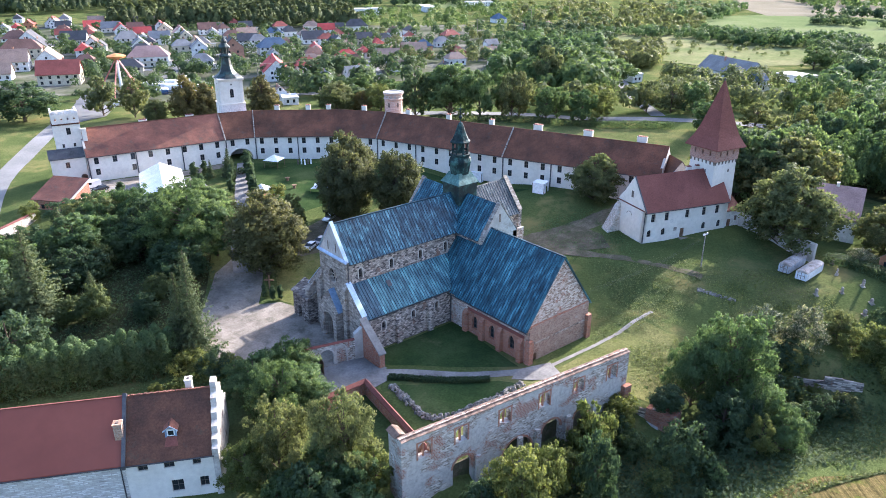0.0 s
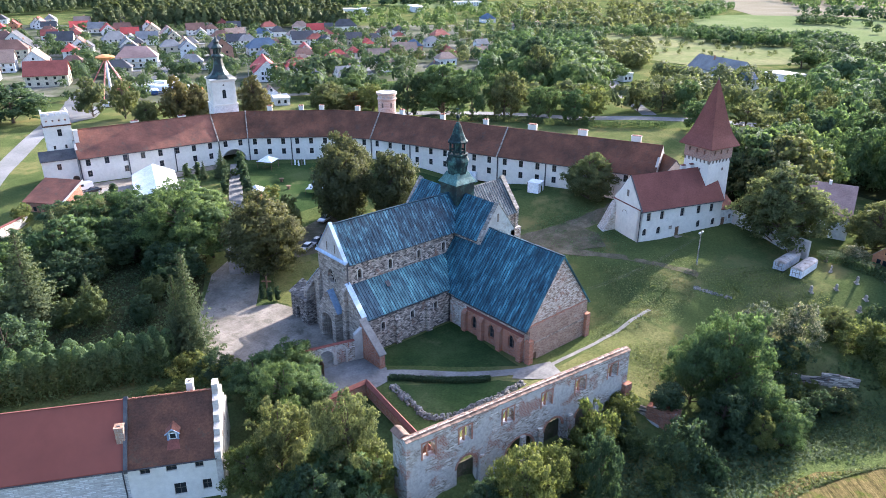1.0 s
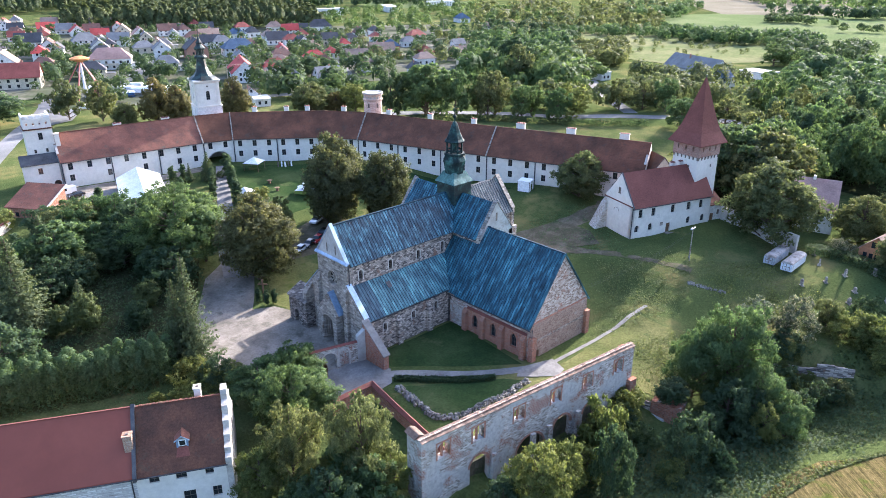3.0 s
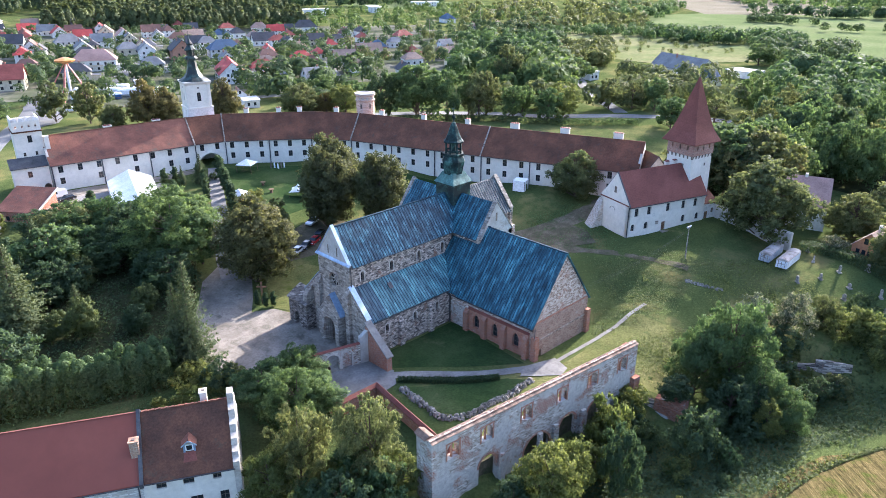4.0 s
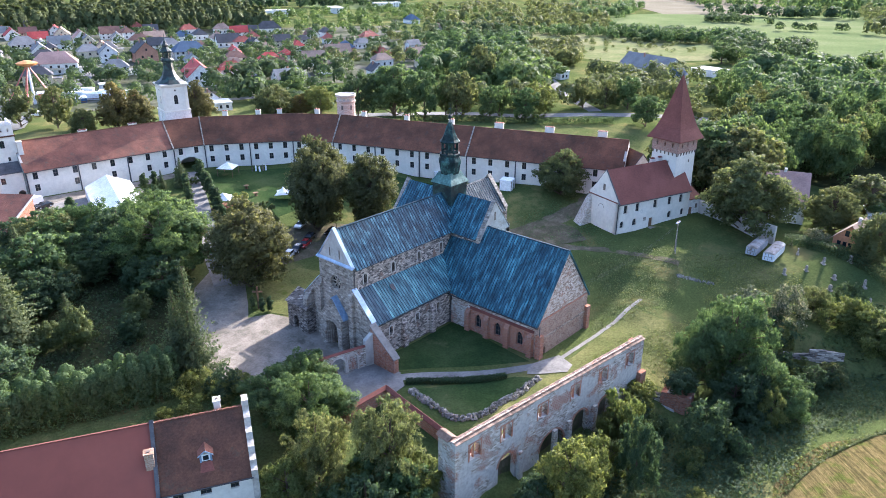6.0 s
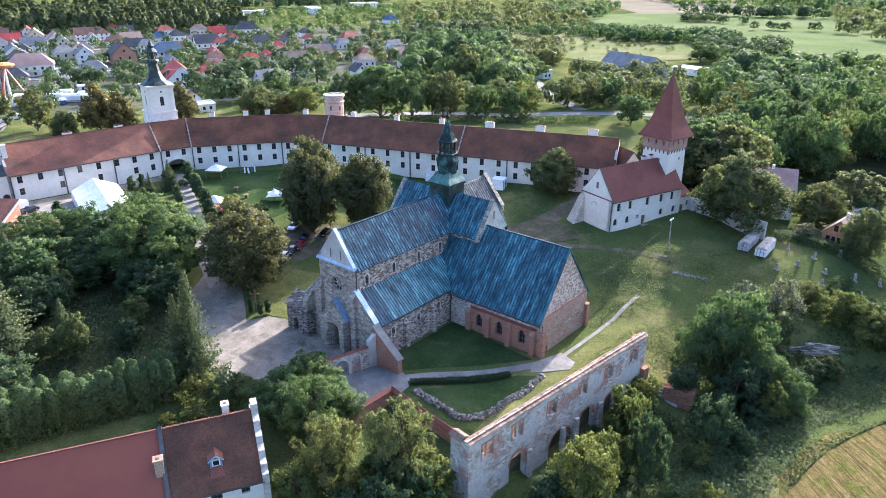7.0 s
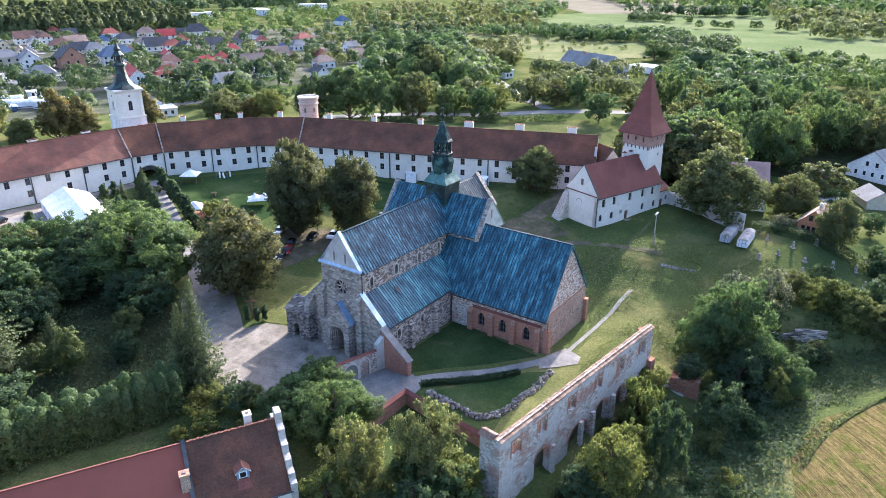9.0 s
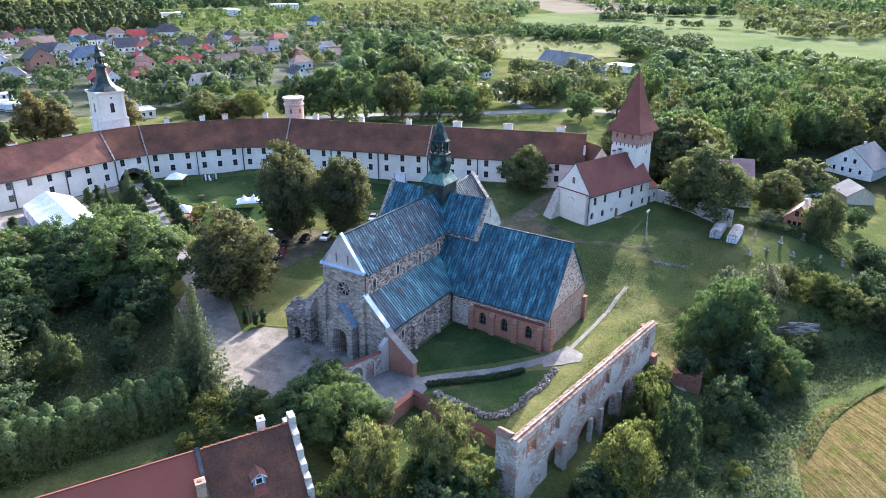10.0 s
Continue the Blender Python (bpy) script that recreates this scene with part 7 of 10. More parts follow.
plant("dome", 35.6, 154.5, 8.2, 0.85)
plant("dome", 28.9, 134.6, 9.0, 0.8)
plant("spruce2", 30.2, 141.8, 7.4, 1.06)
plant("dome", 24.7, 137.2, 6.2, 0.98)
plant("dome_dark", 36.8, 131.0, 6.4, 0.98)
plant("dome_dark", 45.3, 146.8, 8.8, 0.78)
plant("dark", 44.7, 159.3, 8.1, 1.70)
plant("mid_dark", 48.7, 141.5, 10.2, 1.12)
plant("dome", 41.0, 137.0, 6.6, 0.95)
plant("mid", 58.5, 147.3, 12.7, 0.95)
plant("bush", 36.5, 108.8, 5.0, 1.32)
plant("shrub", 39.7, 105.3, 5.6, 1.02)
plant("bush", 42.2, 104.9, 3.4, 1.32)
plant("mid", 42.9, 96.0, 6.0, 1.30)
plant("spruce", 37.1, 171.1, 10.8, 1.48)
plant("mid_dark", 48.7, 174.8, 8.6, 1.74)
plant("mid_dark", 37.3, 185.4, 8.5, 1.46)
plant("dark", 95.8, 41.8, 9.5, 0.95)
plant("broad", 102.0, 39.5, 11.0, 0.8)
plant("broad", 99.6, 49.6, 15.2, 0.6)
plant("broad", 104.0, 46.0, 19.0, 0.7)
plant("broad", 100.2, 34.2, 8.0, 0.85)
plant("bright", 96.0, 36.0, 7.2, 0.7)
plant("dark", 91.6, 42.5, 6.0, 1.0)
plant("dark", 98.0, 38.6, 8.0, 0.9)
plant("shrub", 105.5, 34.5, 4.5, 1.1)
plant("shrub", 93.0, 37.5, 4.2, 1.2)
plant("flowering", 123.5, 50.0, 9.4, 0.8)
plant("flowering", 126.0, 43.6, 9.8, 0.85)
plant("dark", 119.5, 46.0, 6.0, 1.1)
plant("bush", 120.0, 37.6, 2.6, 1.2)
plant("bush", 117.5, 40.4, 3.2, 1.2)
plant("bush", 85.1, 53.6, 5.6, 1.08)
plant("olive", 76.9, 52.9, 8.6, 0.67)
plant("bright", 69.0, 50.1, 7.3, 0.87)
plant("bright", 63.3, 50.2, 11.1, 0.63)
plant("bush", 132.5, 36.5, 7.0, 1.0)
plant("broad2", 133.5, 40.5, 7.5, 0.8)
plant("bush", 133.0, 31.6, 7.0, 1.0)
plant("shrub", 134.5, 41.2, 3.6, 1.8)
plant("shrub", 139.4, 34.2, 3.8, 1.9)
for bx, by, bh in ((131.5, 27.5, 7.0), (132.0, 22.5, 7.5), (130.0, 18.0, 8.0), (127.5, 13.0, 8.0), (134.5, 16.5, 8.5)):
    plant("broad2", bx, by, bh, 0.9)
plant("mid_olive", 206.1, 194.4, 20.6, 0.77)
plant("mid", 202.8, 200.7, 18.1, 0.62)
plant("mid", 219.2, 185.8, 13.8, 0.83)
plant("mid", 218.7, 172.5, 14.9, 0.87)
plant("bush", 231.5, 173.9, 15.4, 0.93)
plant("mid_olive", 255.7, 168.4, 14.8, 0.89)
plant("mid_olive", 262.7, 161.5, 12.9, 1.03)
plant("mid", 266.0, 152.6, 14.9, 0.89)
plant("mid_olive", 308.6, 161.1, 12.6, 1.10)
plant("mid_olive", 262.7, 231.8, 25.4, 0.71)
plant("mid", 188.7, 216.0, 22.5, 1.26)
plant("mid", 299.2, 217.4, 15.6, 1.40)
plant("mid", 433.4, 177.8, 14.3, 1.29)
plant("mid_dark", 473.3, 148.1, 9.6, 1.7)
plant("mid", 460.5, 126.9, 9.0, 1.7)
plant("mid_olive", 193.4, 78.1, 13.4, 1.55)
plant("mid_olive", 263.7, 125.2, 11.2, 1.30)
plant("mid", 241.7, 132.1, 12.9, 1.21)
plant("mid_olive", 205.7, 46.5, 12.8, 1.43)

plant("mid_dark", 177.3, 225.1, 21.7, 0.70)
plant("mid", 185.8, 213.7, 22.8, 0.94)
plant("mid", 190.9, 201.2, 21.2, 0.64)
plant("mid_olive", 201.7, 194.1, 20.3, 0.77)
plant("mid", 210.3, 183.8, 14.8, 0.81)
plant("bush", 30.2, 196.6, 4.7, 1.15)
plant("mid_olive", 79.8, 307.2, 18.2, 0.80)
plant("mid_olive", 88.6, 295.5, 17.6, 0.75)
plant("mid_olive", 95.3, 287.5, 8.6, 1.16)
plant("mid_dark", 53.1, 318.0, 17.7, 1.50)
plant("mid_olive", 159.0, 258.8, 14.4, 0.90)
plant("mid", 191.8, 262.8, 11.6, 1.11)
plant("mid", 190.0, 283.1, 12.0, 1.21)
plant("broad", 57.4, 165.5, 10.5, 1.5)
plant("broad", 58.3, 156.1, 11.8, 0.96)
plant("mid", 41.9, 184.3, 9.1, 1.21)
plant("bush", 86.3, 171.3, 3.8, 1.5)
plant("mid_olive", 77.8, 147.2, 11.6, 0.7)

# woods east of the granary
EAST = random.Random(11)
for i in range(10):
    for j in range(14):
        x, y = 178 + i * 13 + EAST.uniform(-4, 4), -34 + j * 12 + EAST.uniform(-4, 4)
        if y > 96 + 0.3 * (x - 200) or x < 222 and 20 < y < 76 or 210 < x < 252 and 10 < y < 58 or x < 192 and y > 74 or x < 200 and y < 20:
            continue
        tall = EAST.uniform(19, 25) if x < 250 else EAST.uniform(14, 19)
        plant(EAST.choice(["wood", "wood_olive", "wood", "wood_olive", "wood_dark"]), x, y, tall, EAST.uniform(0.7, 0.9), 0.5)

# ---- clipped hedges ----
def hedge(name, pts, wide, high, label, material, size=0.28, density=34, seed=3):
    rng = np.random.default_rng(seed)
    ps, ns = [], []
    for a, b in zip(pts, pts[1:]):
        L = math.dist(a, b)
        d = ((b[0] - a[0]) / L, (b[1] - a[1]) / L)
        n = int(L * (wide + 2 * high) * density)
        for _ in range(n):
            u, s = rng.uniform(0, L), rng.uniform(0, wide + 2 * high)
            if s < high:
                v, z, nn = -wide / 2, s, (d[1], -d[0], 0.1)
            elif s < high + wide:
                v, z, nn = s - high - wide / 2, high, (0, 0, 1)
            else:
                v, z, nn = wide / 2, s - high - wide, (-d[1], d[0], 0.1)
            x, y = a[0] + d[0] * u - d[1] * v, a[1] + d[1] * u + d[0] * v
            k = 1 + 0.34 * noise.noise((x * 0.5, y * 0.5, z * 0.15)) + 0.3 * noise.noise((x * 1.1, y * 1.1, z * 0.8))
            tip = 1 + 0.1 * noise.noise((x * 0.55, y * 0.55, 4.0)) + 0.06 * noise.noise((x * 1.6, y * 1.6, 9.0))
            x, y = a[0] + d[0] * u - d[1] * v * k, a[1] + d[1] * u + d[0] * v * k
            ps.append((x + rng.normal() * 0.1, y + rng.normal() * 0.1, gz(x, y) + z * tip + rng.normal() * 0.08))
            ns.append(nn)
    me = leaf_cloud(name, np.array(ps), np.array(ns), rng.uniform(0.6, 1.3, len(ps)) * size, material, seed, 0.55)
    return tagged(new(name, me), label, "hedge")


def conifer_row(name, pts, wide, high, label, material, seed=3):
    """A tall clipped row: many upright bushes grown into one another."""
    rng = np.random.default_rng(seed)
    ps, ns, ss = [], [], []
    for a, b in zip(pts, pts[1:]):
        L = math.dist(a, b)
        d = ((b[0] - a[0]) / L, (b[1] - a[1]) / L)
        for i in range(int(L / 0.85)):
            u, v = (i + rng.uniform(0, 1)) * 0.85, (0.5 if i % 2 else -0.5) * wide * 0.55 + rng.uniform(-0.4, 0.4)
            x0, y0 = a[0] + d[0] * u - d[1] * v, a[1] + d[1] * u + d[0] * v
            R, H = rng.uniform(1.0, 1.7), high * rng.uniform(0.84, 1.06)
            n = 1500
            f, w = rng.uniform(0, 1, n) ** 0.8, rng.uniform(0, 2 * math.pi, n)
            r = R * np.sqrt(np.maximum(0.02, 1 - f ** 5)) * (1 + 0.22 * np.sin(w * 3 + f * 9) * np.cos(f * 17 + i) + rng.normal(0, 0.08, n))
            ps.append(np.stack([x0 + r * np.cos(w), y0 + r * np.sin(w), gz(x0, y0) + f * H + rng.normal(0, 0.1, n)], 1))
            ns.append(np.stack([np.cos(w), np.sin(w), 0.15 + 1.6 * f ** 6 + 0.4 * np.cos(f * 17 + i)], 1))
            ss.append(rng.uniform(0.2, 0.42, n))
    me = leaf_cloud(name, np.concatenate(ps), np.concatenate(ns), np.concatenate(ss), material, seed, 0.55, 3)
    return tagged(new(name, me), label, "hedge")


conifer_row("hedge", [(-6, 125.0), (4, 122.5), (13, 119.8), (22, 117.1), (35, 112.6)], 5.0, 8.2, "tall dense evergreen hedge beside the forecourt", LEAF)
hedge("hedge", [(61.8, 84.9), (66.5, 80.4), (71.0, 76.6), (75.0, 73.6)], 0.9, 0.7, "low clipped box hedge along the path", LEAF_DARK, 0.3, 95, 4)
hedge("hedge", [(176, 214), (188, 202.6), (217.5, 169.8), (237.6, 143.5)], 2.2, 2.2, "long clipped hedge along the street", LEAF_DARK, 0.6, 9, 6)
hedge("hedge", [(163.5, 56.0), (164.2, 50.0), (162.5, 43.0), (160.0, 36.0), (158.0, 27.0), (157.0, 16.0)], 3.0, 2.0, "dense dark hedge on the bank behind the graves", LEAF_DARK, 0.36, 26, 8)
drape("stubble_field", [(60, 22), (72, 28), (81.4, 30.4), (90.3, 29.5), (97.7, 27.7), (107.6, 20.6), (128, 6), (170, -60), (60, -80), (40, 0)], STUBBLE, "yellow stubble field at the slope's foot", "field", 0.15)



# ---- far woods, as stuff ----
def woods(name, corners, count, low, high, material, label, seed, clumps=170, size=0.2, slim=0.42):
    """Many distant trees inside four corners, joined."""
    rng = np.random.default_rng(seed)
    c = np.array(corners, float)
    ps, ns, ss = [], [], []
    clumps, size = int(clumps * 1.5), size * 0.85
    for _ in range(count):
        u, v = rng.random(2)
        x, y = (c[0] * (1 - u) + c[1] * u) * (1 - v) + (c[3] * (1 - u) + c[2] * u) * v
        h = rng.uniform(low, high)
        d = rng.normal(size=(clumps, 3))
        d /= np.linalg.norm(d, axis=1)[:, None]
        d[:, 2] = np.where(d[:, 2] < -0.45, -d[:, 2], d[:, 2])
        ph = rng.random(3) * 6.28
        bump_ = 1 + 0.22 * np.sin(d[:, 0] * 5 + ph[0]) * np.sin(d[:, 1] * 5 + ph[1]) + 0.15 * np.sin(d[:, 2] * 6 + ph[2]) + 0.07 * rng.normal(size=clumps)
        wide = slim * rng.uniform(0.8, 1.25)
        if slim < 0.35:
            taper = np.clip(1.15 - (d[:, 2] + 0.45) / 1.45, 0.12, 1)[:, None]
            p = d * np.concatenate([np.full((clumps, 2), wide) * taper, np.full((clumps, 1), 0.5)], 1)
        else:
            p = d * np.array([wide, wide, 0.48]) * bump_[:, None]
        p[:, 2] += 0.48
        ps.append(p * h + np.array([x, y, gz(x, y) - 0.2]))
        ns.append(d)
        ss.append(rng.uniform(0.6, 1.3, clumps) * size * h)
    me = leaf_cloud(name, np.concatenate(ps), np.concatenate(ns), np.concatenate(ss), material, seed, 0.75, 3)
    return tagged(new(name, me), label, "woods", kind="stuff")


woods("pine_wood", [(195, 700), (375, 550), (480, 800), (275, 940)], 700, 12, 20, NEEDLE, "dark pine forest beyond the town", 31, 70, 0.26, 0.3)
woods("pine_wood", [(60, 880), (290, 930), (328, 1160), (80, 1250)], 420, 12, 20, NEEDLE, "dark pine forest beyond the town", 32, 60, 0.28, 0.3)
woods("far_wood", [(490, 834), (700, 720), (1100, 1000), (700, 1250)], 420, 8, 16, LEAF_DARK, "woods on the horizon", 33, 60, 0.3)
woods("garden_trees", [(60, 330), (250, 300), (380, 560), (110, 800)], 300, 4.5, 9, LEAF_DARK, "garden trees between the houses of the town", 34, 122, 0.190)
woods("garden_trees", [(225, 360), (310, 290), (613, 446), (340, 522)], 130, 4, 9, LEAF_DARK, "dense green trees behind the town's edge", 35, 145, 0.190)
woods("garden_trees", [(240, 340), (330, 290), (600, 430), (340, 500)], 55, 4, 9, LEAF_OLIVE, "olive green trees behind the town's edge", 51, 145, 0.190)
woods("garden_trees", [(330, 500), (620, 440), (720, 660), (480, 720)], 130, 6, 11, LEAF, "dense green trees behind the town's edge", 36, 100, 0.216)
woods("garden_trees", [(400, 320), (470, 345), (600, 450), (480, 460)], 110, 4, 9, LEAF_DARK, "dark shrubs behind the meadow", 52, 122, 0.208)
woods("street_trees", [(250, 222), (272, 200), (330, 250), (290, 300)], 45, 9, 17, LEAF, "leafy trees along the street", 37, 260, 0.144)
woods("street_trees", [(225, 200), (256, 165), (262, 172), (232, 208)], 10, 9, 14, LEAF_OLIVE, "leafy trees along the street", 53, 260, 0.144)
woods("street_trees", [(262, 172), (300, 112), (345, 140), (300, 190)], 24, 8, 12, LEAF_OLIVE, "leafy trees along the street", 38, 248, 0.144)
woods("street_trees", [(300, 112), (340, 60), (400, 100), (345, 140)], 34, 8, 11, LEAF, "leafy trees along the street", 54, 186, 0.168)
woods("street_trees", [(318, 198), (342, 152), (354, 160), (332, 208)], 16, 8, 11, LEAF_OLIVE, "leafy trees before a long barn", 55, 220, 0.15)
woods("hedgerow", [(507, 297), (534, 186), (575, 200), (555, 325)], 150, 6, 11, LEAF, "dense hedgerow between meadows", 71, 122, 0.190)
woods("garden_trees", [(263, 268), (307, 234), (420, 320), (390, 390)], 80, 7, 14, LEAF, "dense green trees behind the street", 72, 223, 0.156)
woods("garden_trees", [(330, 250), (366, 235), (420, 269), (380, 287)], 40, 7, 13, LEAF_OLIVE, "olive green trees behind the street", 73, 223, 0.156)
woods("far_wood", [(438, 428), (550, 316), (890, 515), (712, 686)], 190, 6, 13, LEAF_OLIVE, "scattered trees among meadows", 74, 80, 0.26)
woods("field_trees", [(345, 150), (368, 86), (440, 104), (400, 150)], 48, 8, 13, LEAF, "green trees beside the meadow", 75, 136, 0.204)
woods("field_shrubs", [(393, 296), (455, 194), (553, 235), (467, 350)], 45, 1.5, 4, LEAF_OLIVE, "scattered meadow shrubs", 76, 100, 0.208)
woods("garden_trees", [(92, 398), (242, 326), (305, 406), (124, 506)], 70, 5, 9, LEAF_DARK, "garden trees between the houses of the town", 77, 145, 0.173)
woods("garden_trees", [(150, 283), (182, 246), (264, 333), (203, 383)], 45, 6, 12, LEAF_DARK, "garden trees behind the range", 78, 136, 0.204)
woods("far_wood", [(820, 330), (860, 200), (900, 210), (880, 380)], 40, 8, 13, LEAF_DARK, "row of field trees in the distance", 79, 70, 0.28)
woods("field_shrubs", [(480, 380), (575, 205), (610, 222), (520, 405)], 150, 5, 9, LEAF, "rough hedgerow shrubs between meadows", 46, 122, 0.190)
woods("field_shrubs", [(430, 330), (500, 200), (560, 205), (490, 380)], 50, 2, 5, LEAF_OLIVE, "scattered meadow shrubs", 39, 122, 0.190)
woods("field_shrubs", [(661, 425), (700, 390), (910, 470), (838, 541)], 130, 6, 12, LEAF, "rough hedgerow shrubs between meadows", 40, 89, 0.224)
woods("field_shrubs", [(728, 312), (742, 248), (770, 256), (760, 330)], 30, 6, 10, LEAF_DARK, "rough hedgerow shrubs between fields", 41, 89, 0.224)
woods("field_trees", [(420, 165), (462, 130), (545, 165), (500, 205)], 50, 7, 12, LEAF_DARK, "dark trees beside the meadow", 42, 200, 0.156)
woods("field_trees", [(350, 95), (400, 10), (490, 30), (480, 120)], 100, 6, 10, LEAF, "green wood beside the fields", 43, 178, 0.173)
woods("far_wood", [(960, 400), (1000, 150), (1900, 400), (1600, 900)], 420, 9, 16, LEAF, "woods on the horizon", 44, 50, 0.32)
woods("far_wood", [(680, 150), (585, 35), (900, 40), (1000, 225)], 150, 7, 13, LEAF_OLIVE, "hazy woods beyond the crop field", 47, 70, 0.27)
woods("far_wood", [(1000, 260), (900, 40), (1300, -40), (1500, 280)], 170, 9, 15, LEAF, "hazy woods beyond the crop field", 48, 60, 0.3)
woods("field_trees", [(676, 222), (712, 172), (722, 178), (688, 230)], 7, 6, 9, LEAF_DARK, "single trees in the crop field", 49, 140, 0.2)
woods("far_wood", [(-60, 330), (40, 330), (70, 620), (-60, 620)], 110, 6, 12, LEAF_DARK, "garden trees at the town's edge", 45, 120, 0.22)

MEADOW = surface("pale_meadow", [(0.12, 0.15, 0.06), (0.17, 0.18, 0.085), (0.22, 0.21, 0.11)], 0.03, 0.4, 1.0, 0.3, spec=0.0)
CROP = surface("green_crop", [(0.11, 0.145, 0.062), (0.14, 0.17, 0.075), (0.17, 0.19, 0.095)], 0.02, 0.5, 1.0, 0.2, spec=0.0)
PALE_FIELD = surface("harvested_field", [(0.17, 0.155, 0.11), (0.2, 0.18, 0.13), (0.235, 0.21, 0.16)], 0.02, 0.5, 1.0, 0.2, spec=0.0)
drape("crop_field", [(640, 440), (600, 240), (495, 110), (480, 10), (700, 0), (960, 120), (880, 380), (700, 450)], CROP, "bright green crop field in the distance", "field", 0.25)
drape("meadow", [(395, 225), (470, 170), (545, 175), (600, 240), (640, 440), (560, 430), (440, 360), (400, 300)], MEADOW, "pale rough meadow", "field", 0.2)
drape("harvested_field", [(812, 395), (900, 280), (1400, 420), (1300, 700), (960, 520)], PALE_FIELD, "pale harvested field in the distance", "field", 0.3)
drape("crop_field", [(584, 788), (655, 647), (776, 768), (677, 884)], CROP, "bright green crop field in the distance", "field", 0.3)

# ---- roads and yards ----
# Very dark tone that hides the grass between the trees.
DARK_FLOOR = surface("dark_floor", [(0.025, 0.03, 0.014), (0.045, 0.05, 0.022), (0.07, 0.07, 0.034)], 0.15, 1.2, 1.0, 0.6, spec=0.0)
drape("wood_floor", [(176, 100), (200, 98), (305, 128), (310, -35), (180, -35), (190, 22), (222, 25), (222, 72), (192, 74), (176, 80)], DARK_FLOOR, "dark ground under the woods", "ground", 0.08)
# Tree shade over the garden is put into this sheet's dark colour.
drape("garden_floor", [(2, 124), (38, 116), (44, 124), (54, 142), (66, 165), (60, 172), (20, 184), (0, 170)], DARK_FLOOR, "earth of the old garden, darkened for tree shade", "ground", 0.05)
TOWN_YARD = surface("town_yards", [(0.05, 0.068, 0.03), (0.105, 0.108, 0.075), (0.19, 0.18, 0.155)], 0.06, 0.4, 1.0, 0.1, spec=0.0)
drape("town_ground", [(60, 375), (120, 345), (190, 325), (250, 292), (330, 302), (400, 390), (480, 520), (330, 620), (240, 720), (130, 800), (60, 700), (30, 500)], TOWN_YARD, "paved yards and gardens between the houses", "ground", 0.1)
drape("fair_ground", [(86, 330), (150, 300), (175, 325), (130, 365), (96, 372)], TOWN_YARD, "trodden ground of the small fair", "ground", 0.16)
ribbon("road", [(160, 262), (196, 215), (226, 181), (252, 150), (275, 120)], 7.0, ASPHALT, "grey street behind the precinct with tree shadows", "road", 0.12)
ribbon("road", [(252, 160), (275, 185), (320, 230)], 6.0, ASPHALT, "grey side street", "road", 0.14)
ribbon("road", [(20, 200), (30, 235), (44, 268), (60, 300), (74, 325), (90, 365)], 6.5, ASPHALT, "pale grey road beside the precinct", "road", 0.12)
drape("parking", [(66, 300), (80, 305), (98, 340), (96, 365), (80, 350)], ASPHALT, "grey asphalt parking place", "road", 0.14)
ribbon("road", [(90, 365), (130, 385), (170, 445), (200, 460), (260, 450)], 7.0, ASPHALT, "grey town street", "road", 0.14)
ribbon("road", [(150, 310), (200, 300), (232, 330), (262, 400), (300, 480)], 6.0, ASPHALT, "grey town street", "road", 0.14)
drape("inner_yard", [(38, 196), (50, 200), (66, 206), (88, 205), (90, 209), (50, 213.5), (36, 212)], GRAVEL, "sandy yard before the west range", "yard", 0.08)
drape("tent_floor", [(50, 176), (74, 178), (76, 204), (52, 206)], PAVING, "grey paved ground round a marquee", "yard", 0.1)
drape("lawn", [(95, 203), (108, 195), (124, 178), (135, 150), (142, 128), (120, 140), (100, 160), (84, 158), (77, 160), (84, 180)], LAWN, "mown green lawn inside the precinct", "lawn", 0.06)
drape("lawn", [(84, 93.5), (64, 93.5), (64, 88.5), (82, 73.5)], LAWN, "mown lawn in the cloister garth", "lawn", 0.06)
# The church's shade is put into this patch by the darker lawn colour.
drape("lawn", [(61.5, 82.6), (76, 72.6), (78, 69.6), (70, 70), (62.5, 70.4), (60.4, 74), (60.6, 79)], LAWN, "lawn within tumbled footings, darkened as shaded", "lawn", 0.05)
drape("car_park", [(70, 137), (76, 146), (92, 153), (102, 143), (98, 136), (84, 136)], DIRT, "bare earth car park under trees", "car park", 0.08)


# ---- town ----
ROOFS = {k: tiled("roof_" + k, [tuple(c * 0.75 for c in v), v, tuple(min(1, c * 1.25) for c in v)]) for k, v in
         {"tan": (0.3, 0.21, 0.16), "red": (0.27, 0.08, 0.06), "redbright": (0.42, 0.07, 0.06), "brown": (0.16, 0.09, 0.07), "dark": (0.07, 0.07, 0.075),
          "grey": (0.2, 0.2, 0.2), "pink": (0.38, 0.24, 0.2), "blue": (0.07, 0.11, 0.17), "flat": (0.6, 0.6, 0.58)}.items()}
WALLS = {k: surface("render_" + k, [tuple(c * 0.85 for c in v), v, tuple(min(0.9, c * 1.1) for c in v)], 0.3, 1.5, 0.9, 0.05) for k, v in
         {"white": (0.72, 0.71, 0.68), "beige": (0.6, 0.53, 0.4), "orange": (0.46, 0.21, 0.11), "brick": (0.36, 0.2, 0.14)}.items()}


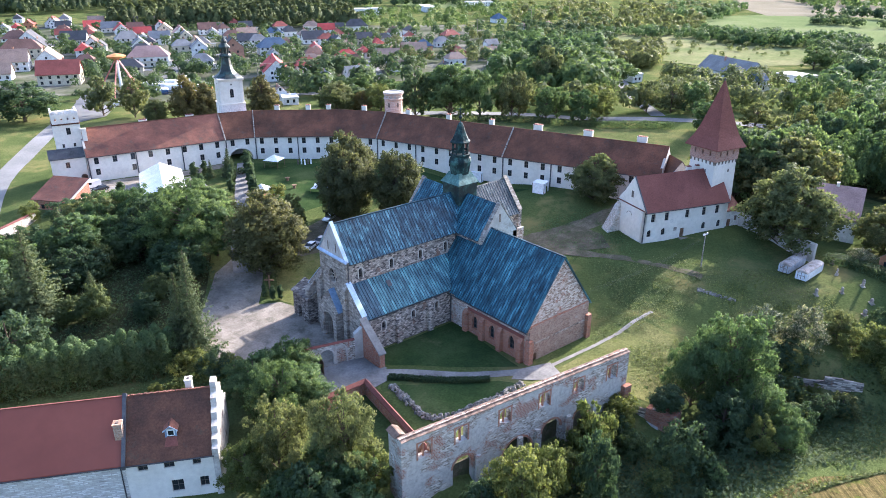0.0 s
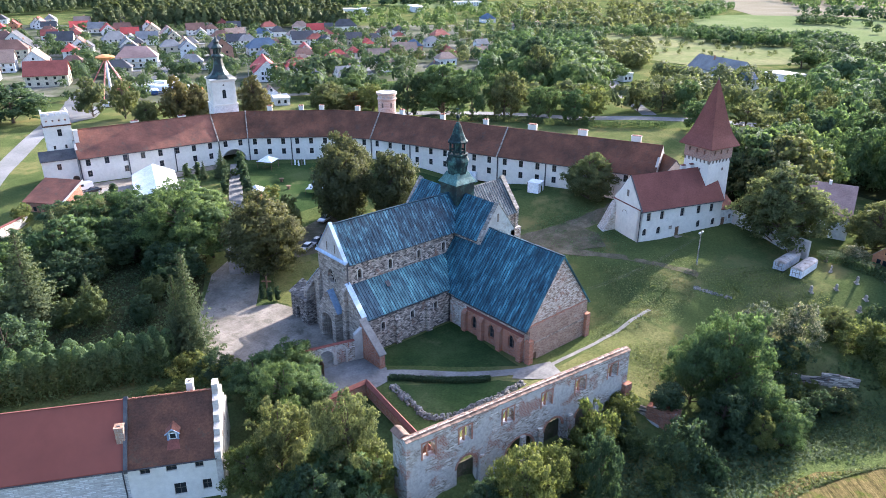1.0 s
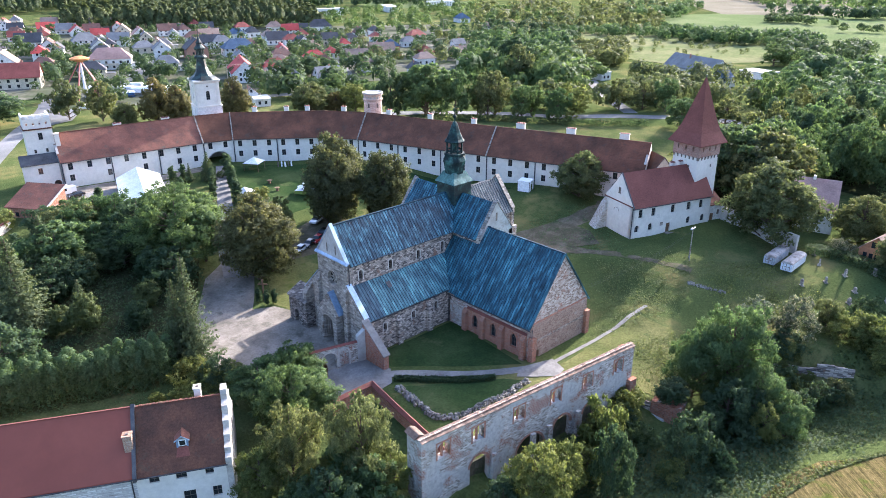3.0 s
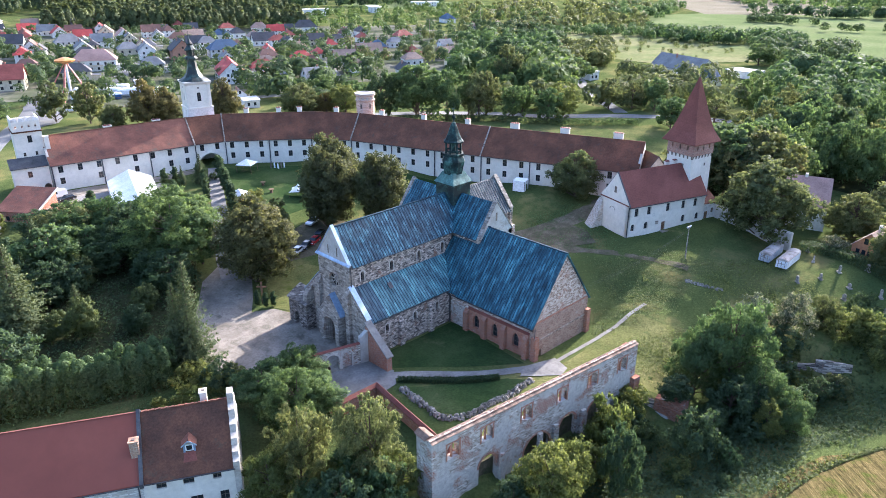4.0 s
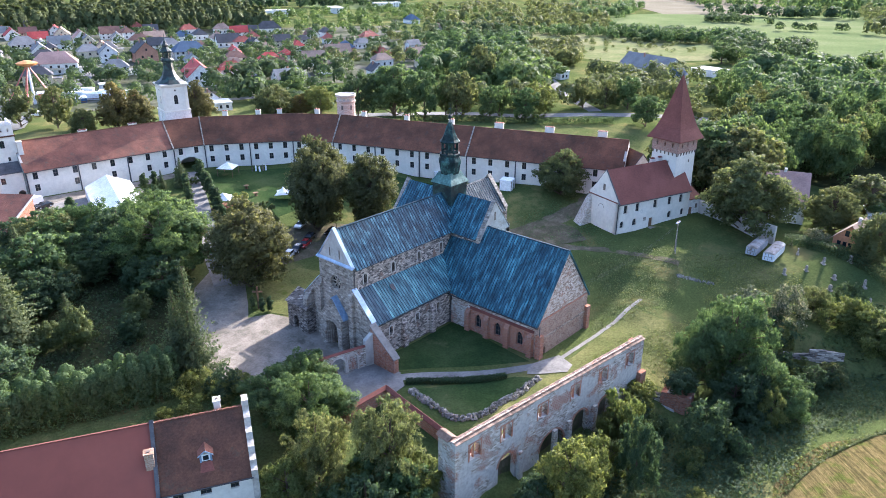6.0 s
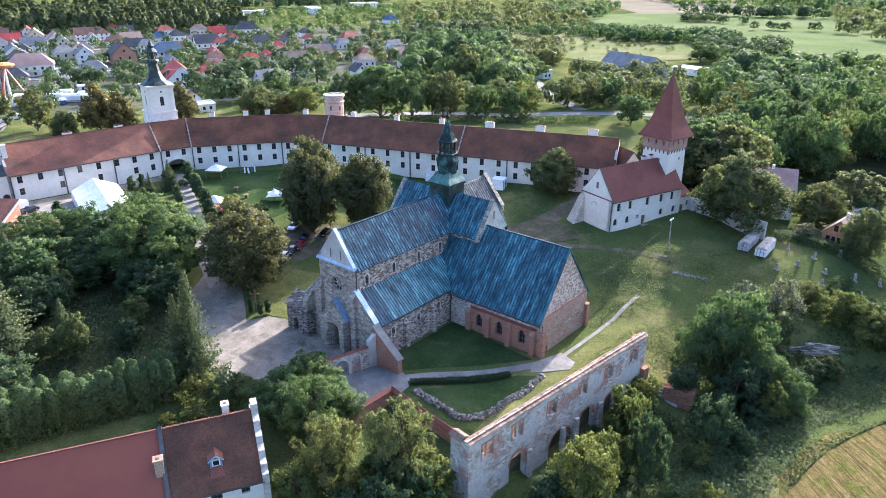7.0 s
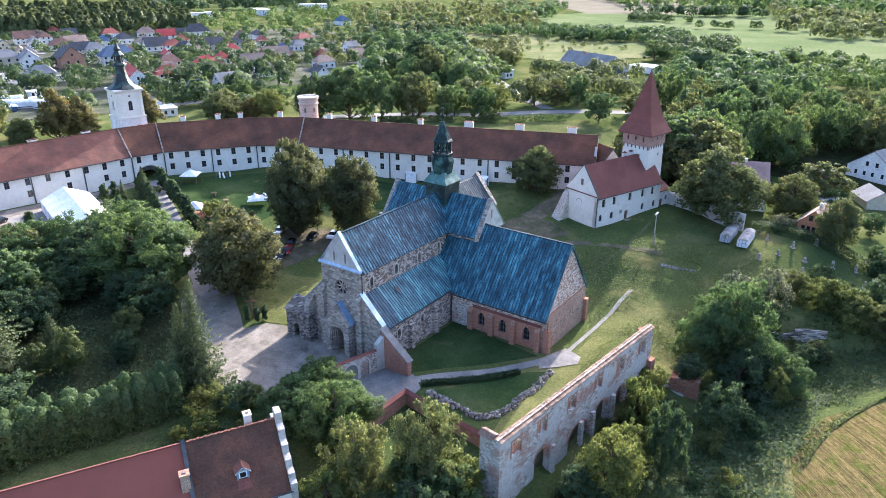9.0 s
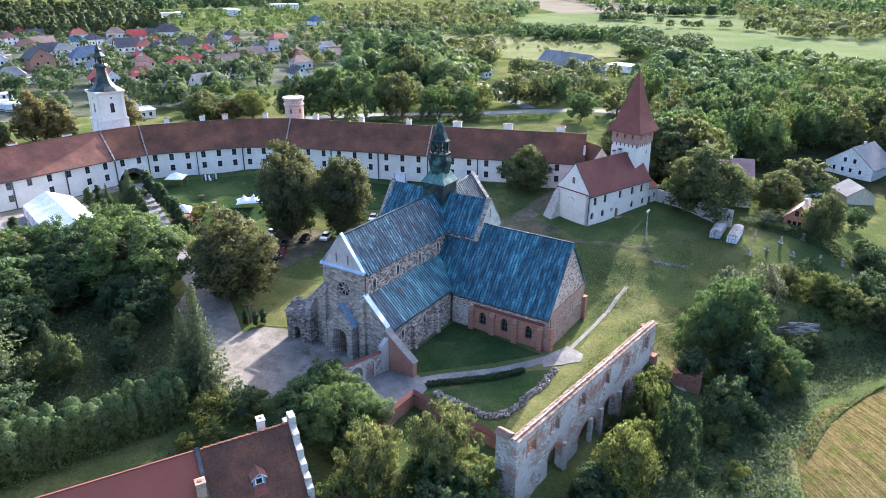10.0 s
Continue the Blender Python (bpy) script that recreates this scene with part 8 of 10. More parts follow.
def town_house(x, y, wide, eave, turn, roof, wall):
    names = {"dark": "dark grey", "grey": "grey", "tan": "tan", "red": "red", "redbright": "bright red", "brown": "brown", "pink": "faded pink", "blue": "slate blue", "flat": "pale flat"}
    h = root("town_house", f"{wall} rendered house with a {names[roof]} roof" if wall != "brick" else f"brick house with a {names[roof]} roof", "house", (x, y, 7.6), "houses of the town")
    z = gz(x, y)
    wide *= 0.95
    deep = min(max(wide * 0.7, 6), 13)
    m = Matrix.Translation((x, y, z)) @ Matrix.Rotation(radians(turn), 4, "Z") @ Matrix.Translation((-wide / 2, 0, 0))
    part("wall", Geo().box(0, wide, 0, deep, -0.5, eave, m), WALLS[wall], h)
    hipped = roof != "flat" and (int(x) * 7 + int(y) * 3) % 5 < 2
    rise = deep * 0.44
    if roof == "flat":
        part("roof", Geo().box(-0.3, wide + 0.3, -0.3, deep + 0.3, eave, eave + 0.5, m), ROOFS[roof], h)
    elif hipped:
        o, run = 0.7, deep * 0.42
        ring = [(-o, -o, eave - 0.1), (wide + o, -o, eave - 0.1), (wide + o, deep + o, eave - 0.1), (-o, deep + o, eave - 0.1)]
        g = Geo().poly(ring[::-1])
        ra, rb = (run, deep / 2, eave + rise), (wide - run, deep / 2, eave + rise)
        for pts in ([ring[0], ring[1], rb, ra], [ring[2], ring[3], ra, rb], [ring[1], ring[2], rb], [ring[3], ring[0], ra]):
            g.poly(pts)
        g.v = [tuple(m @ Vector(p)) for p in g.v]
        g.weld = True
        part("roof", g, ROOFS[roof], h)
        part("chimney", Geo().box(wide * 0.6, wide * 0.6 + 0.8, deep * 0.55, deep * 0.55 + 0.6, eave + rise * 0.4, eave + rise + 0.9, m), WALLS["brick"], h)
    else:
        part("roof", gable_roof(Geo(), -0.5, wide + 0.5, 0, deep, eave, eave + rise, 0.22, m, 0.8), ROOFS[roof], h)
        for x0 in (0.05, wide - 0.25):
            pr = [(0, eave), (deep, eave), (deep / 2, eave + rise)]
            part("gable", Geo().solid([(x0, yy, zz) for yy, zz in pr], [(x0 + 0.2, yy, zz) for yy, zz in pr], m), WALLS[wall], h)
        part("chimney", Geo().box(wide * 0.6, wide * 0.6 + 0.8, deep * 0.6, deep * 0.6 + 0.6, eave + rise * 0.4, eave + rise + 1.0, m), WALLS["brick"], h)
    if (int(x) + int(y)) % 3 == 0 and eave > 3.5:
        b = part("balcony", Geo().box(wide * 0.3, wide * 0.7, -1.4, -0.002, 2.7, 2.9, m), WALLS["white"], h)
        part("balustrade", Geo().box(wide * 0.3, wide * 0.7, -1.4, -1.32, 2.9, 3.8, m), WALLS["beige"], b)
    if (int(x) + 2 * int(y)) % 4 == 0 and roof != "flat":
        part("annexe", Geo().box(wide + 0.02, wide + 4.2, deep * 0.15, deep * 0.75, -0.5, 2.7, m), WALLS[wall], h)
        part("annexe_roof", Geo().box(wide + 0.02, wide + 4.5, deep * 0.15 - 0.3, deep * 0.75 + 0.3, 2.7, 2.95, m), ROOFS["grey"], h)
    rows = [1.0] if eave < 4.5 else [0.9, 3.5]
    for zz in rows:
        k = max(2, int(wide / 3.4))
        for j in range(k):
            u = wide * (j + 0.5) / k
            part("window", Geo().box(u - 0.6, u + 0.6, -0.05, 0.02, zz, zz + 1.4, m), GLASS, h)
        for side in (-0.05, wide - 0.02):
            for u in (deep * 0.3, deep * 0.7):
                part("window", Geo().box(side, side + 0.07, u - 0.55, u + 0.55, zz, zz + 1.4, m), GLASS, h)
    if roof != "flat" and not hipped:
        for side in (-0.02, wide - 0.05):
            part("window", Geo().box(side, side + 0.08, deep / 2 - 0.5, deep / 2 + 0.5, eave + 0.6, eave + 1.9, m), GLASS, h)


town_house(74, 460, 19.6, 6, -19, "tan", "white")
town_house(84, 395, 20.4, 6, -22, "red", "beige")
town_house(102, 466, 20.0, 5, 72, "tan", "white")
town_house(91, 518, 25.0, 6, -18, "brown", "beige")
town_house(114, 547, 17.0, 4, 66, "dark", "white")
town_house(137, 581, 18.3, 4, -25, "dark", "white")
town_house(142, 526, 17.8, 5, 71, "brown", "white")
town_house(118, 596, 18.3, 5, 68, "dark", "white")
town_house(103, 600, 18.9, 5, -24, "brown", "white")
town_house(166, 548, 18.1, 5, -14, "grey", "white")
town_house(166, 505, 17.0, 5, 74, "grey", "white")
town_house(186, 542, 15.0, 5, -25, "grey", "white")
town_house(140, 430, 23.8, 6, -23, "pink", "white")
town_house(177, 472, 13.4, 6, -15, "grey", "beige")
town_house(189, 462, 14.9, 6, 70, "grey", "white")
town_house(220, 574, 16.3, 5, 73, "pink", "white")
town_house(220, 609, 16.0, 5, 68, "tan", "beige")
town_house(195, 641, 16.2, 4, 77, "redbright", "white")
town_house(179, 685, 14.9, 4, -14, "redbright", "white")
town_house(186, 660, 15.5, 4, -27, "grey", "white")
town_house(146, 747, 12.4, 4, 65, "red", "orange")
town_house(164, 748, 13.6, 4, 74, "dark", "white")
town_house(187, 792, 14.6, 4, 69, "grey", "white")
town_house(119, 704, 14.3, 4, 71, "grey", "white")
town_house(151, 821, 13.4, 4, 71, "dark", "white")
town_house(204, 442, 19.2, 7, 73, "dark", "brick")
town_house(253, 536, 15.2, 4, -14, "tan", "white")
town_house(243, 589, 15.1, 5, -17, "brown", "white")
town_house(260, 587, 13.4, 5, 77, "brown", "white")
town_house(224, 434, 21.7, 5, -17, "blue", "white")
town_house(273, 530, 13.6, 4, -18, "blue", "white")
town_house(188, 352, 29.7, 5, 67, "redbright", "white")
town_house(200, 350, 13.8, 5, -20, "red", "white")
town_house(245, 409, 15.5, 4, 63, "redbright", "white")
town_house(277, 475, 16.9, 4, -21, "dark", "white")
town_house(325, 524, 17.1, 4, -28, "dark", "white")
town_house(280, 441, 13.8, 5, 74, "dark", "white")
town_house(358, 540, 21.0, 4, -27, "dark", "white")
town_house(314, 436, 10.9, 5, -22, "dark", "white")
town_house(358, 477, 13.0, 4, 71, "brown", "white")
town_house(376, 481, 12.3, 4, 70, "dark", "white")
town_house(288, 366, 16.8, 4, -23, "tan", "brick")
town_house(260, 356, 13.8, 4, -26, "tan", "white")
town_house(210, 314, 13.7, 4, -13, "grey", "white")
town_house(195, 311, 17.4, 3, 67, "grey", "beige")
town_house(318, 388, 14.1, 4, 64, "blue", "brick")
town_house(373, 428, 13.3, 4, -12, "red", "brick")
town_house(312, 347, 11.7, 4, 67, "red", "brick")
town_house(356, 365, 9.6, 4, -14, "grey", "white")
town_house(521, 521, 17.0, 4, 68, "blue", "white")
town_house(486, 456, 8.2, 3, 72, "tan", "white")
town_house(511, 451, 9.4, 3, -18, "tan", "white")
town_house(369, 188, 38.1, 5, 69, "grey", "white")
town_house(342, 163, 8.3, 6, -13, "blue", "white")
town_house(390, 164, 17.0, 3.2, 78, "flat", "white")
town_house(324, 221, 7.8, 4, 71, "flat", "white")
town_house(461, 685, 50.6, 7, -15, "flat", "white")
town_house(568, 691, 41.2, 6, 62, "flat", "white")
town_house(673, 719, 37.7, 6, -27, "flat", "white")
town_house(158, 288, 10.3, 3, 69, "flat", "white")
town_house(157, 296, 4.7, 4, 72, "tan", "white")
town_house(142, 366, 5.9, 2.5, 74, "flat", "white")

# further rows of houses along the town's streets
ROW = random.Random(8)
for i in range(9):
    for j in range(7):
        x = 95 + i * 26 + j * 9 + ROW.uniform(-5, 5)
        y = 560 - i * 14 + j * 38 + ROW.uniform(-6, 6)
        if ROW.random() < 0.25 or x > 330:
            continue
        town_house(round(x), round(y), ROW.uniform(10, 15), ROW.choice([4, 4, 5]), -20 + ROW.choice([0, 90]) + ROW.uniform(-6, 6),
                   ROW.choice(["dark", "grey", "brown", "tan", "red", "dark", "redbright"]), ROW.choice(["white", "white", "white", "beige"]))
for x, y, w in ((120, 400, 14), (62, 430, 15), (108, 440, 12), (160, 400, 13), (225, 385, 13), (232, 352, 12), (250, 330, 12), (215, 372, 11), (150, 470, 14), (128, 500, 14), (200, 500, 13), (235, 480, 13), (300, 420, 12), (265, 385, 11)):
    town_house(x, y, w, ROW.choice([4, 5]), -20 + ROW.choice([0, 90]) + ROW.uniform(-6, 6), ROW.choice(["dark", "grey", "brown", "tan", "redbright"]), ROW.choice(["white", "white", "beige"]))

for x, y, w, t, c, k in ((262, 300, 11, 68, "dark", "white"), (285, 322, 12, -20, "tan", "white"), (300, 300, 10, 70, "grey", "beige"), (240, 372, 13, -22, "redbright", "white"), (322, 330, 11, -18, "tan", "beige"), (300, 380, 12, 70, "dark", "white"),
                         (338, 398, 11, -20, "grey", "white"), (345, 440, 12, 66, "red", "white"), (270, 420, 12, -18, "tan", "white"), (300, 455, 11, 68, "dark", "beige"), (240, 450, 13, -16, "brown", "white"), (212, 405, 12, 70, "grey", "white")):
    town_house(x, y, w, 4, t, c, k)

# ---- marquee ----
def marquee():
    t = root("marquee", "large white event tent with a ridge roof", "tent", (61, 191, 6.5))
    m, L = along((58.3, 177.7), (66.4, 204.2), 0)
    zb, ze, zr, W = 6.0, 9.6, 12.2, 5.8
    n = 5
    for i in range(n):
        u0, u1 = L * i / n, L * (i + 1) / n
        for s in (-1, 1):
            g = Geo()
            rows = []
            for j in range(7):
                f = j / 6
                rows.append([(u0 + (u1 - u0) * q / 4, s * W * (1 - f), ze + (zr - ze) * f - 0.16 * math.sin(math.pi * q / 4) * math.sin(math.pi * f)) for q in range(5)])
            g.sheet(rows, 0.04, m)
            part("roof_panel", g, CANVAS, t)
            part("side_curtain", Geo().box(u0 + 0.05, u1 - 0.05, s * W - 0.03, s * W + 0.03, zb, ze, m), CANVAS, t)
    for u in (0, L):
        part("gable_cloth", Geo().solid([(u - 0.03, -W, ze), (u - 0.03, W, ze), (u - 0.03, 0, zr)], [(u + 0.03, -W, ze), (u + 0.03, W, ze), (u + 0.03, 0, zr)], m), CANVAS, t)
        part("end_curtain", Geo().box(u - 0.03, u + 0.03, -W, W, zb, ze - 0.3, m), CANVAS, t)
        part("blue_trim", Geo().box(u - 0.05, u + 0.05, -W, W, ze - 0.28, ze - 0.02, m), BLUE, t)
    for i in range(n + 1):
        for s in (-1, 1):
            part("post", Geo().box(L * i / n - 0.07, L * i / n + 0.07, s * W - 0.07, s * W + 0.07, zb, ze, m), FRAME_DARK, t)
    part("emblem", Geo().lathe([(0.7, 0), (0.7, 0.03)], 16, m @ Matrix.Translation((-0.06, 0, 10.5)) @ Matrix.Rotation(-math.pi / 2, 4, "Y")), BLUE, t)


BLUE = surface("blue_cloth", [(0.03, 0.08, 0.2), (0.05, 0.12, 0.28), (0.08, 0.16, 0.34)], 0.5, 3.0, 0.7, 0.0)
marquee()


# ---- small pavilions and canopies ----
def pavilion(x, y, size, turn, deck=False):
    p = root("garden_pavilion", "small white canopy on posts over a wooden deck" if deck else "small pale garden canopy on posts", "canopy", (x, y, gz(x, y)), "garden canopies")
    m = Matrix.Translation((x, y, gz(x, y))) @ Matrix.Rotation(turn, 4, "Z")
    s = size / 2
    for a in (-1, 1):
        for b in (-1, 1):
            part("post", Geo().box(a * s - 0.06, a * s + 0.06, b * s - 0.06, b * s + 0.06, -0.3, 2.5, m), WOOD, p)
    part("canopy", Geo().lathe([(s * 1.55, 2.4), (s * 1.5, 2.5), (s * 0.7, 3.2), (0.1, 3.9)], 4, m, math.pi / 4), CANVAS, p)
    if deck:
        for i in range(8):
            part("deck_board", Geo().box(-s - 0.5, s + 0.5, -s - 0.5 + (size + 1) * i / 8, -s - 0.55 + (size + 1) * (i + 1) / 8, 0.1, 0.35, m), DECK, p)
        for a in (-1, 0, 1):
            part("bench", Geo().box(a * s * 0.6 - 0.5, a * s * 0.6 + 0.5, 0.2, 0.6, 0.35, 0.8, m), WOOD, p)


DECK = surface("red_deck", [(0.16, 0.06, 0.04), (0.22, 0.09, 0.06), (0.28, 0.13, 0.09)], 0.8, 5.0, 0.8, 0.2)
pavilion(98.7, 196.0, 4.6, 0.6)
pavilion(82.8, 173.0, 4.2, 0.7, True)


def sail():
    s = root("sail_canopy", "white stretched sail canopy on poles over the lawn", "canopy", (99, 168, 6.2))
    m = Matrix.Translation((99.2, 167.2, gz(99.2, 167.2))) @ Matrix.Rotation(-0.75, 4, "Z")
    n, W, D = 14, 3.4, 2.4

    def at(i, j):
        x, y = W * (2 * i / n - 1), D * (2 * j / n - 1)
        peak = max(math.exp(-1.3 * math.hypot(x - q, y)) for q in (-1.4, 1.4))
        edge = max(abs(x) / W, abs(y) / D)
        return (x * (1 - 0.12 * (1 - abs(y) / D)), y * (1 - 0.14 * (1 - abs(x) / W)), 2.2 + 1.4 * peak - 0.6 * edge ** 3)

    part("cloth", Geo().sheet([[at(i, j) for j in range(n + 1)] for i in range(n + 1)], 0.03, m), CANVAS, s)
    for x in (-1.4, 1.4):
        part("pole", Geo().tube(m @ Vector((x, 0, -0.3)), m @ Vector((x, 0, 3.6)), 0.06, 0.05), WOOD, s)
    for x in (-W, W):
        for y in (-D, D):
            part("pole", Geo().tube(m @ Vector((x, y, -0.3)), m @ Vector((x, y, 1.65)), 0.06, 0.05), WOOD, s)


sail()


def cube_tent(x, y, turn):
    t = root("cube_tent", "white cubic tent with a folded curtain", "tent", (x, y, gz(x, y)), "garden canopies")
    m = Matrix.Translation((x, y, gz(x, y) - 0.1)) @ Matrix.Rotation(turn, 4, "Z")
    s, h = 1.7, 2.9
    for a in (-1, 1):
        for b in (-1, 1):
            part("post", Geo().box(a * s - 0.06, a * s + 0.06, b * s - 0.06, b * s + 0.06, 0, h, m), FRAME_DARK, t)
    part("roof_cloth", Geo().box(-s - 0.05, s + 0.05, -s - 0.05, s + 0.05, h, h + 0.12, m), CANVAS, t)
    part("curtain", Geo().box(-s, s, s - 0.03, s + 0.03, 0, h, m), CANVAS, t)
    part("curtain", Geo().box(-s - 0.03, -s + 0.03, -s, s, 0, h, m), CANVAS, t)
    part("curtain", Geo().box(-s, -0.3, -s - 0.03, -s + 0.03, 0, h, m), CANVAS, t)
    part("curtain", Geo().box(0.9, s, -s - 0.03, -s + 0.03, 0, h, m), CANVAS, t)


cube_tent(142.5, 124.3, 0.35)
cube_tent(140.6, 147.3, 0.35)


def garden_table(x, y, turn=0.3):
    t = root("garden_table", "round wooden garden table on the lawn", "table", (x, y, gz(x, y)), "garden tables")
    m = Matrix.Translation((x, y, gz(x, y))) @ Matrix.Rotation(turn, 4, "Z")
    part("tabletop", Geo().lathe([(0.75, 0.95), (0.75, 1.05)], 14, m), WOOD, t)
    part("base", Geo().lathe([(0.45, -0.1), (0.35, 0.6), (0.12, 0.95)], 10, m), WOOD, t)


for q in ((95.0, 181.0), (93.4, 174.1), (84.0, 168.8), (81.4, 165.3)):
    garden_table(*q)


def statues():
    for i, (dx, dy, h) in enumerate(((0, 0, 1.7), (0.9, -0.6, 1.9), (1.8, -1.1, 1.6), (2.6, -1.8, 2.0), (3.4, -2.2, 1.8), (1.4, -2.0, 0.9))):
        x, y = 105.8 + dx, 194.0 + dy
        s = Geo().lathe([(0.28, -0.1), (0.28, 0.2), (0.2, 0.3), (0.24, h * 0.5), (0.26, h * 0.75), (0.1, h * 0.85), (0.14, h * 0.93), (0.05, h)], 8, Matrix.Translation((x, y, gz(x, y))))
        thing("garden_block", s, CANVAS if i % 3 else FRAME_DARK, "upright white garden ornament on the lawn" if i % 3 else "upright dark garden ornament on the lawn", "ornament", "garden ornaments")


statues()


# ---- cars ----
def paint(name, col):
    mat, nt, ln, b = nodes_of(name)
    b.inputs["Base Color"].default_value = (*col, 1)
    b.inputs["Roughness"].default_value = 0.25
    b.inputs["Coat Weight"].default_value = 0.6
    return mat


PAINTS = {k: paint("paint_" + k, v) for k, v in {"black": (0.012, 0.012, 0.015), "white": (0.75, 0.76, 0.77), "silver": (0.42, 0.44, 0.46), "red": (0.3, 0.02, 0.02), "blue": (0.02, 0.05, 0.14)}.items()}
RUBBER = surface("tyre_rubber", [(0.015, 0.015, 0.015), (0.025, 0.025, 0.025), (0.035, 0.035, 0.035)], 2.0, 9.0, 0.9, 0.1)
LAMP_GLASS = paint("lamp_glass", (0.6, 0.62, 0.64))
TAIL = paint("tail_lamp", (0.35, 0.02, 0.02))


def car(x, y, turn, colour, van=False):
    c = root("van" if van else "car", f"{colour} parked " + ("delivery van" if van else "passenger car"), "van" if van else "car", (x, y, gz(x, y)), "parked cars")
    m = Matrix.Translation((x, y, gz(x, y) + 0.08)) @ Matrix.Rotation(turn, 4, "Z")
    L, W = (5.2, 1.95) if van else (4.4, 1.8)
    k = L / 4.4
    if van:
        prof = [(0, 0.35), (0, 0.95), (0.25, 1.1), (1.0, 1.25), (1.7, 1.95), (2.1, 2.1), (5.1, 2.1), (5.2, 1.9), (5.2, 0.35)]
        cab = [(1.05, 1.28), (1.72, 1.93), (2.5, 1.93), (2.5, 1.28)]
    else:
        prof = [(0, 0.35), (0.02, 0.7), (0.2, 0.82), (1.25, 0.95), (3.9, 1.0), (4.3, 0.92), (4.4, 0.7), (4.38, 0.35)]
        cab = None
    y0, y1 = -W / 2, W / 2
    part("body", Geo().solid([(a - L / 2, y0, b) for a, b in prof], [(a - L / 2, y1, b) for a, b in prof], m), PAINTS[colour], c)
    if not van:
        lo = [(1.2, y0 + 0.06), (4.05, y0 + 0.06), (4.05, y1 - 0.06), (1.2, y1 - 0.06)]
        hi = [(1.95, y0 + 0.25), (3.55, y0 + 0.25), (3.55, y1 - 0.25), (1.95, y1 - 0.25)]
        part("cabin_glass", Geo().solid([(a - L / 2, b, 0.93) for a, b in lo], [(a - L / 2, b, 1.42) for a, b in hi], m), GLASS, c)
        part("roof", Geo().solid([(a - L / 2, b, 1.40) for a, b in hi], [(a * 0.97 + 0.08 - L / 2, b * 0.92, 1.48) for a, b in hi], m), PAINTS[colour], c)
    else:
        for s in (-1, 1):
            part("side_window", Geo().solid([(a - L / 2, s * (W / 2 + 0.012), b) for a, b in cab], [(a - L / 2, s * (W / 2 - 0.02), b) for a, b in cab], m), GLASS, c)
        part("windscreen", Geo().solid([(1.02 - L / 2, -0.8, 1.29), (1.02 - L / 2, 0.8, 1.29), (1.66 - L / 2, 0.7, 1.92), (1.66 - L / 2, -0.7, 1.92)],
                                       [(0.98 - L / 2, -0.8, 1.3), (0.98 - L / 2, 0.8, 1.3), (1.62 - L / 2, 0.7, 1.94), (1.62 - L / 2, -0.7, 1.94)], m), GLASS, c)
    for a in (0.85 * k, 3.55 * k):
        for s in (-1, 1):
            mm = m @ Matrix.Translation((a - L / 2, s * (W / 2 - 0.1), 0.32)) @ Matrix.Rotation(math.pi / 2, 4, "X")
            w = part("wheel", Geo().lathe([(0.32, -0.12), (0.32, 0.12)], 14, mm), RUBBER, c)
            part("rim", Geo().lathe([(0.2, -0.13), (0.2, 0.13)], 10, mm), PAINTS["silver"], w)
    for s in (-1, 1):
        part("headlight", Geo().box(-L / 2 - 0.015, -L / 2 + 0.1, s * 0.65 - 0.18, s * 0.65 + 0.18, 0.62, 0.78, m), LAMP_GLASS, c)
        part("tail_light", Geo().box(L / 2 - 0.1, L / 2 + 0.015, s * 0.7 - 0.13, s * 0.7 + 0.13, 0.68, 0.86, m), TAIL, c)


for a in ((90.2, 150.2, 0.5, "white"), (87.4, 143.2, 0.5, "black"), (84.2, 141.0, 0.5, "red"), (81.2, 140.0, 0.5, "black"), (77.8, 138.8, 0.5, "silver"), (93.8, 142.6, 0.35, "black"),
          (98.2, 139.8, 0.4, "white"), (114.2, 137.5, 0.5, "silver"), (116.5, 134.2, 0.5, "black"), (49.6, 204.8, 0.2, "black"), (92.5, 340.0, 1.0, "black"), (94.0, 345.0, 1.0, "white"), (97.0, 351.0, 1.0, "black"),
          (62.0, 250.0, 1.2, "white")):
    car(*a)
car(48.2, 208.6, 0.2, "white", True)
car(91.0, 324.0, -0.4, "white", True)


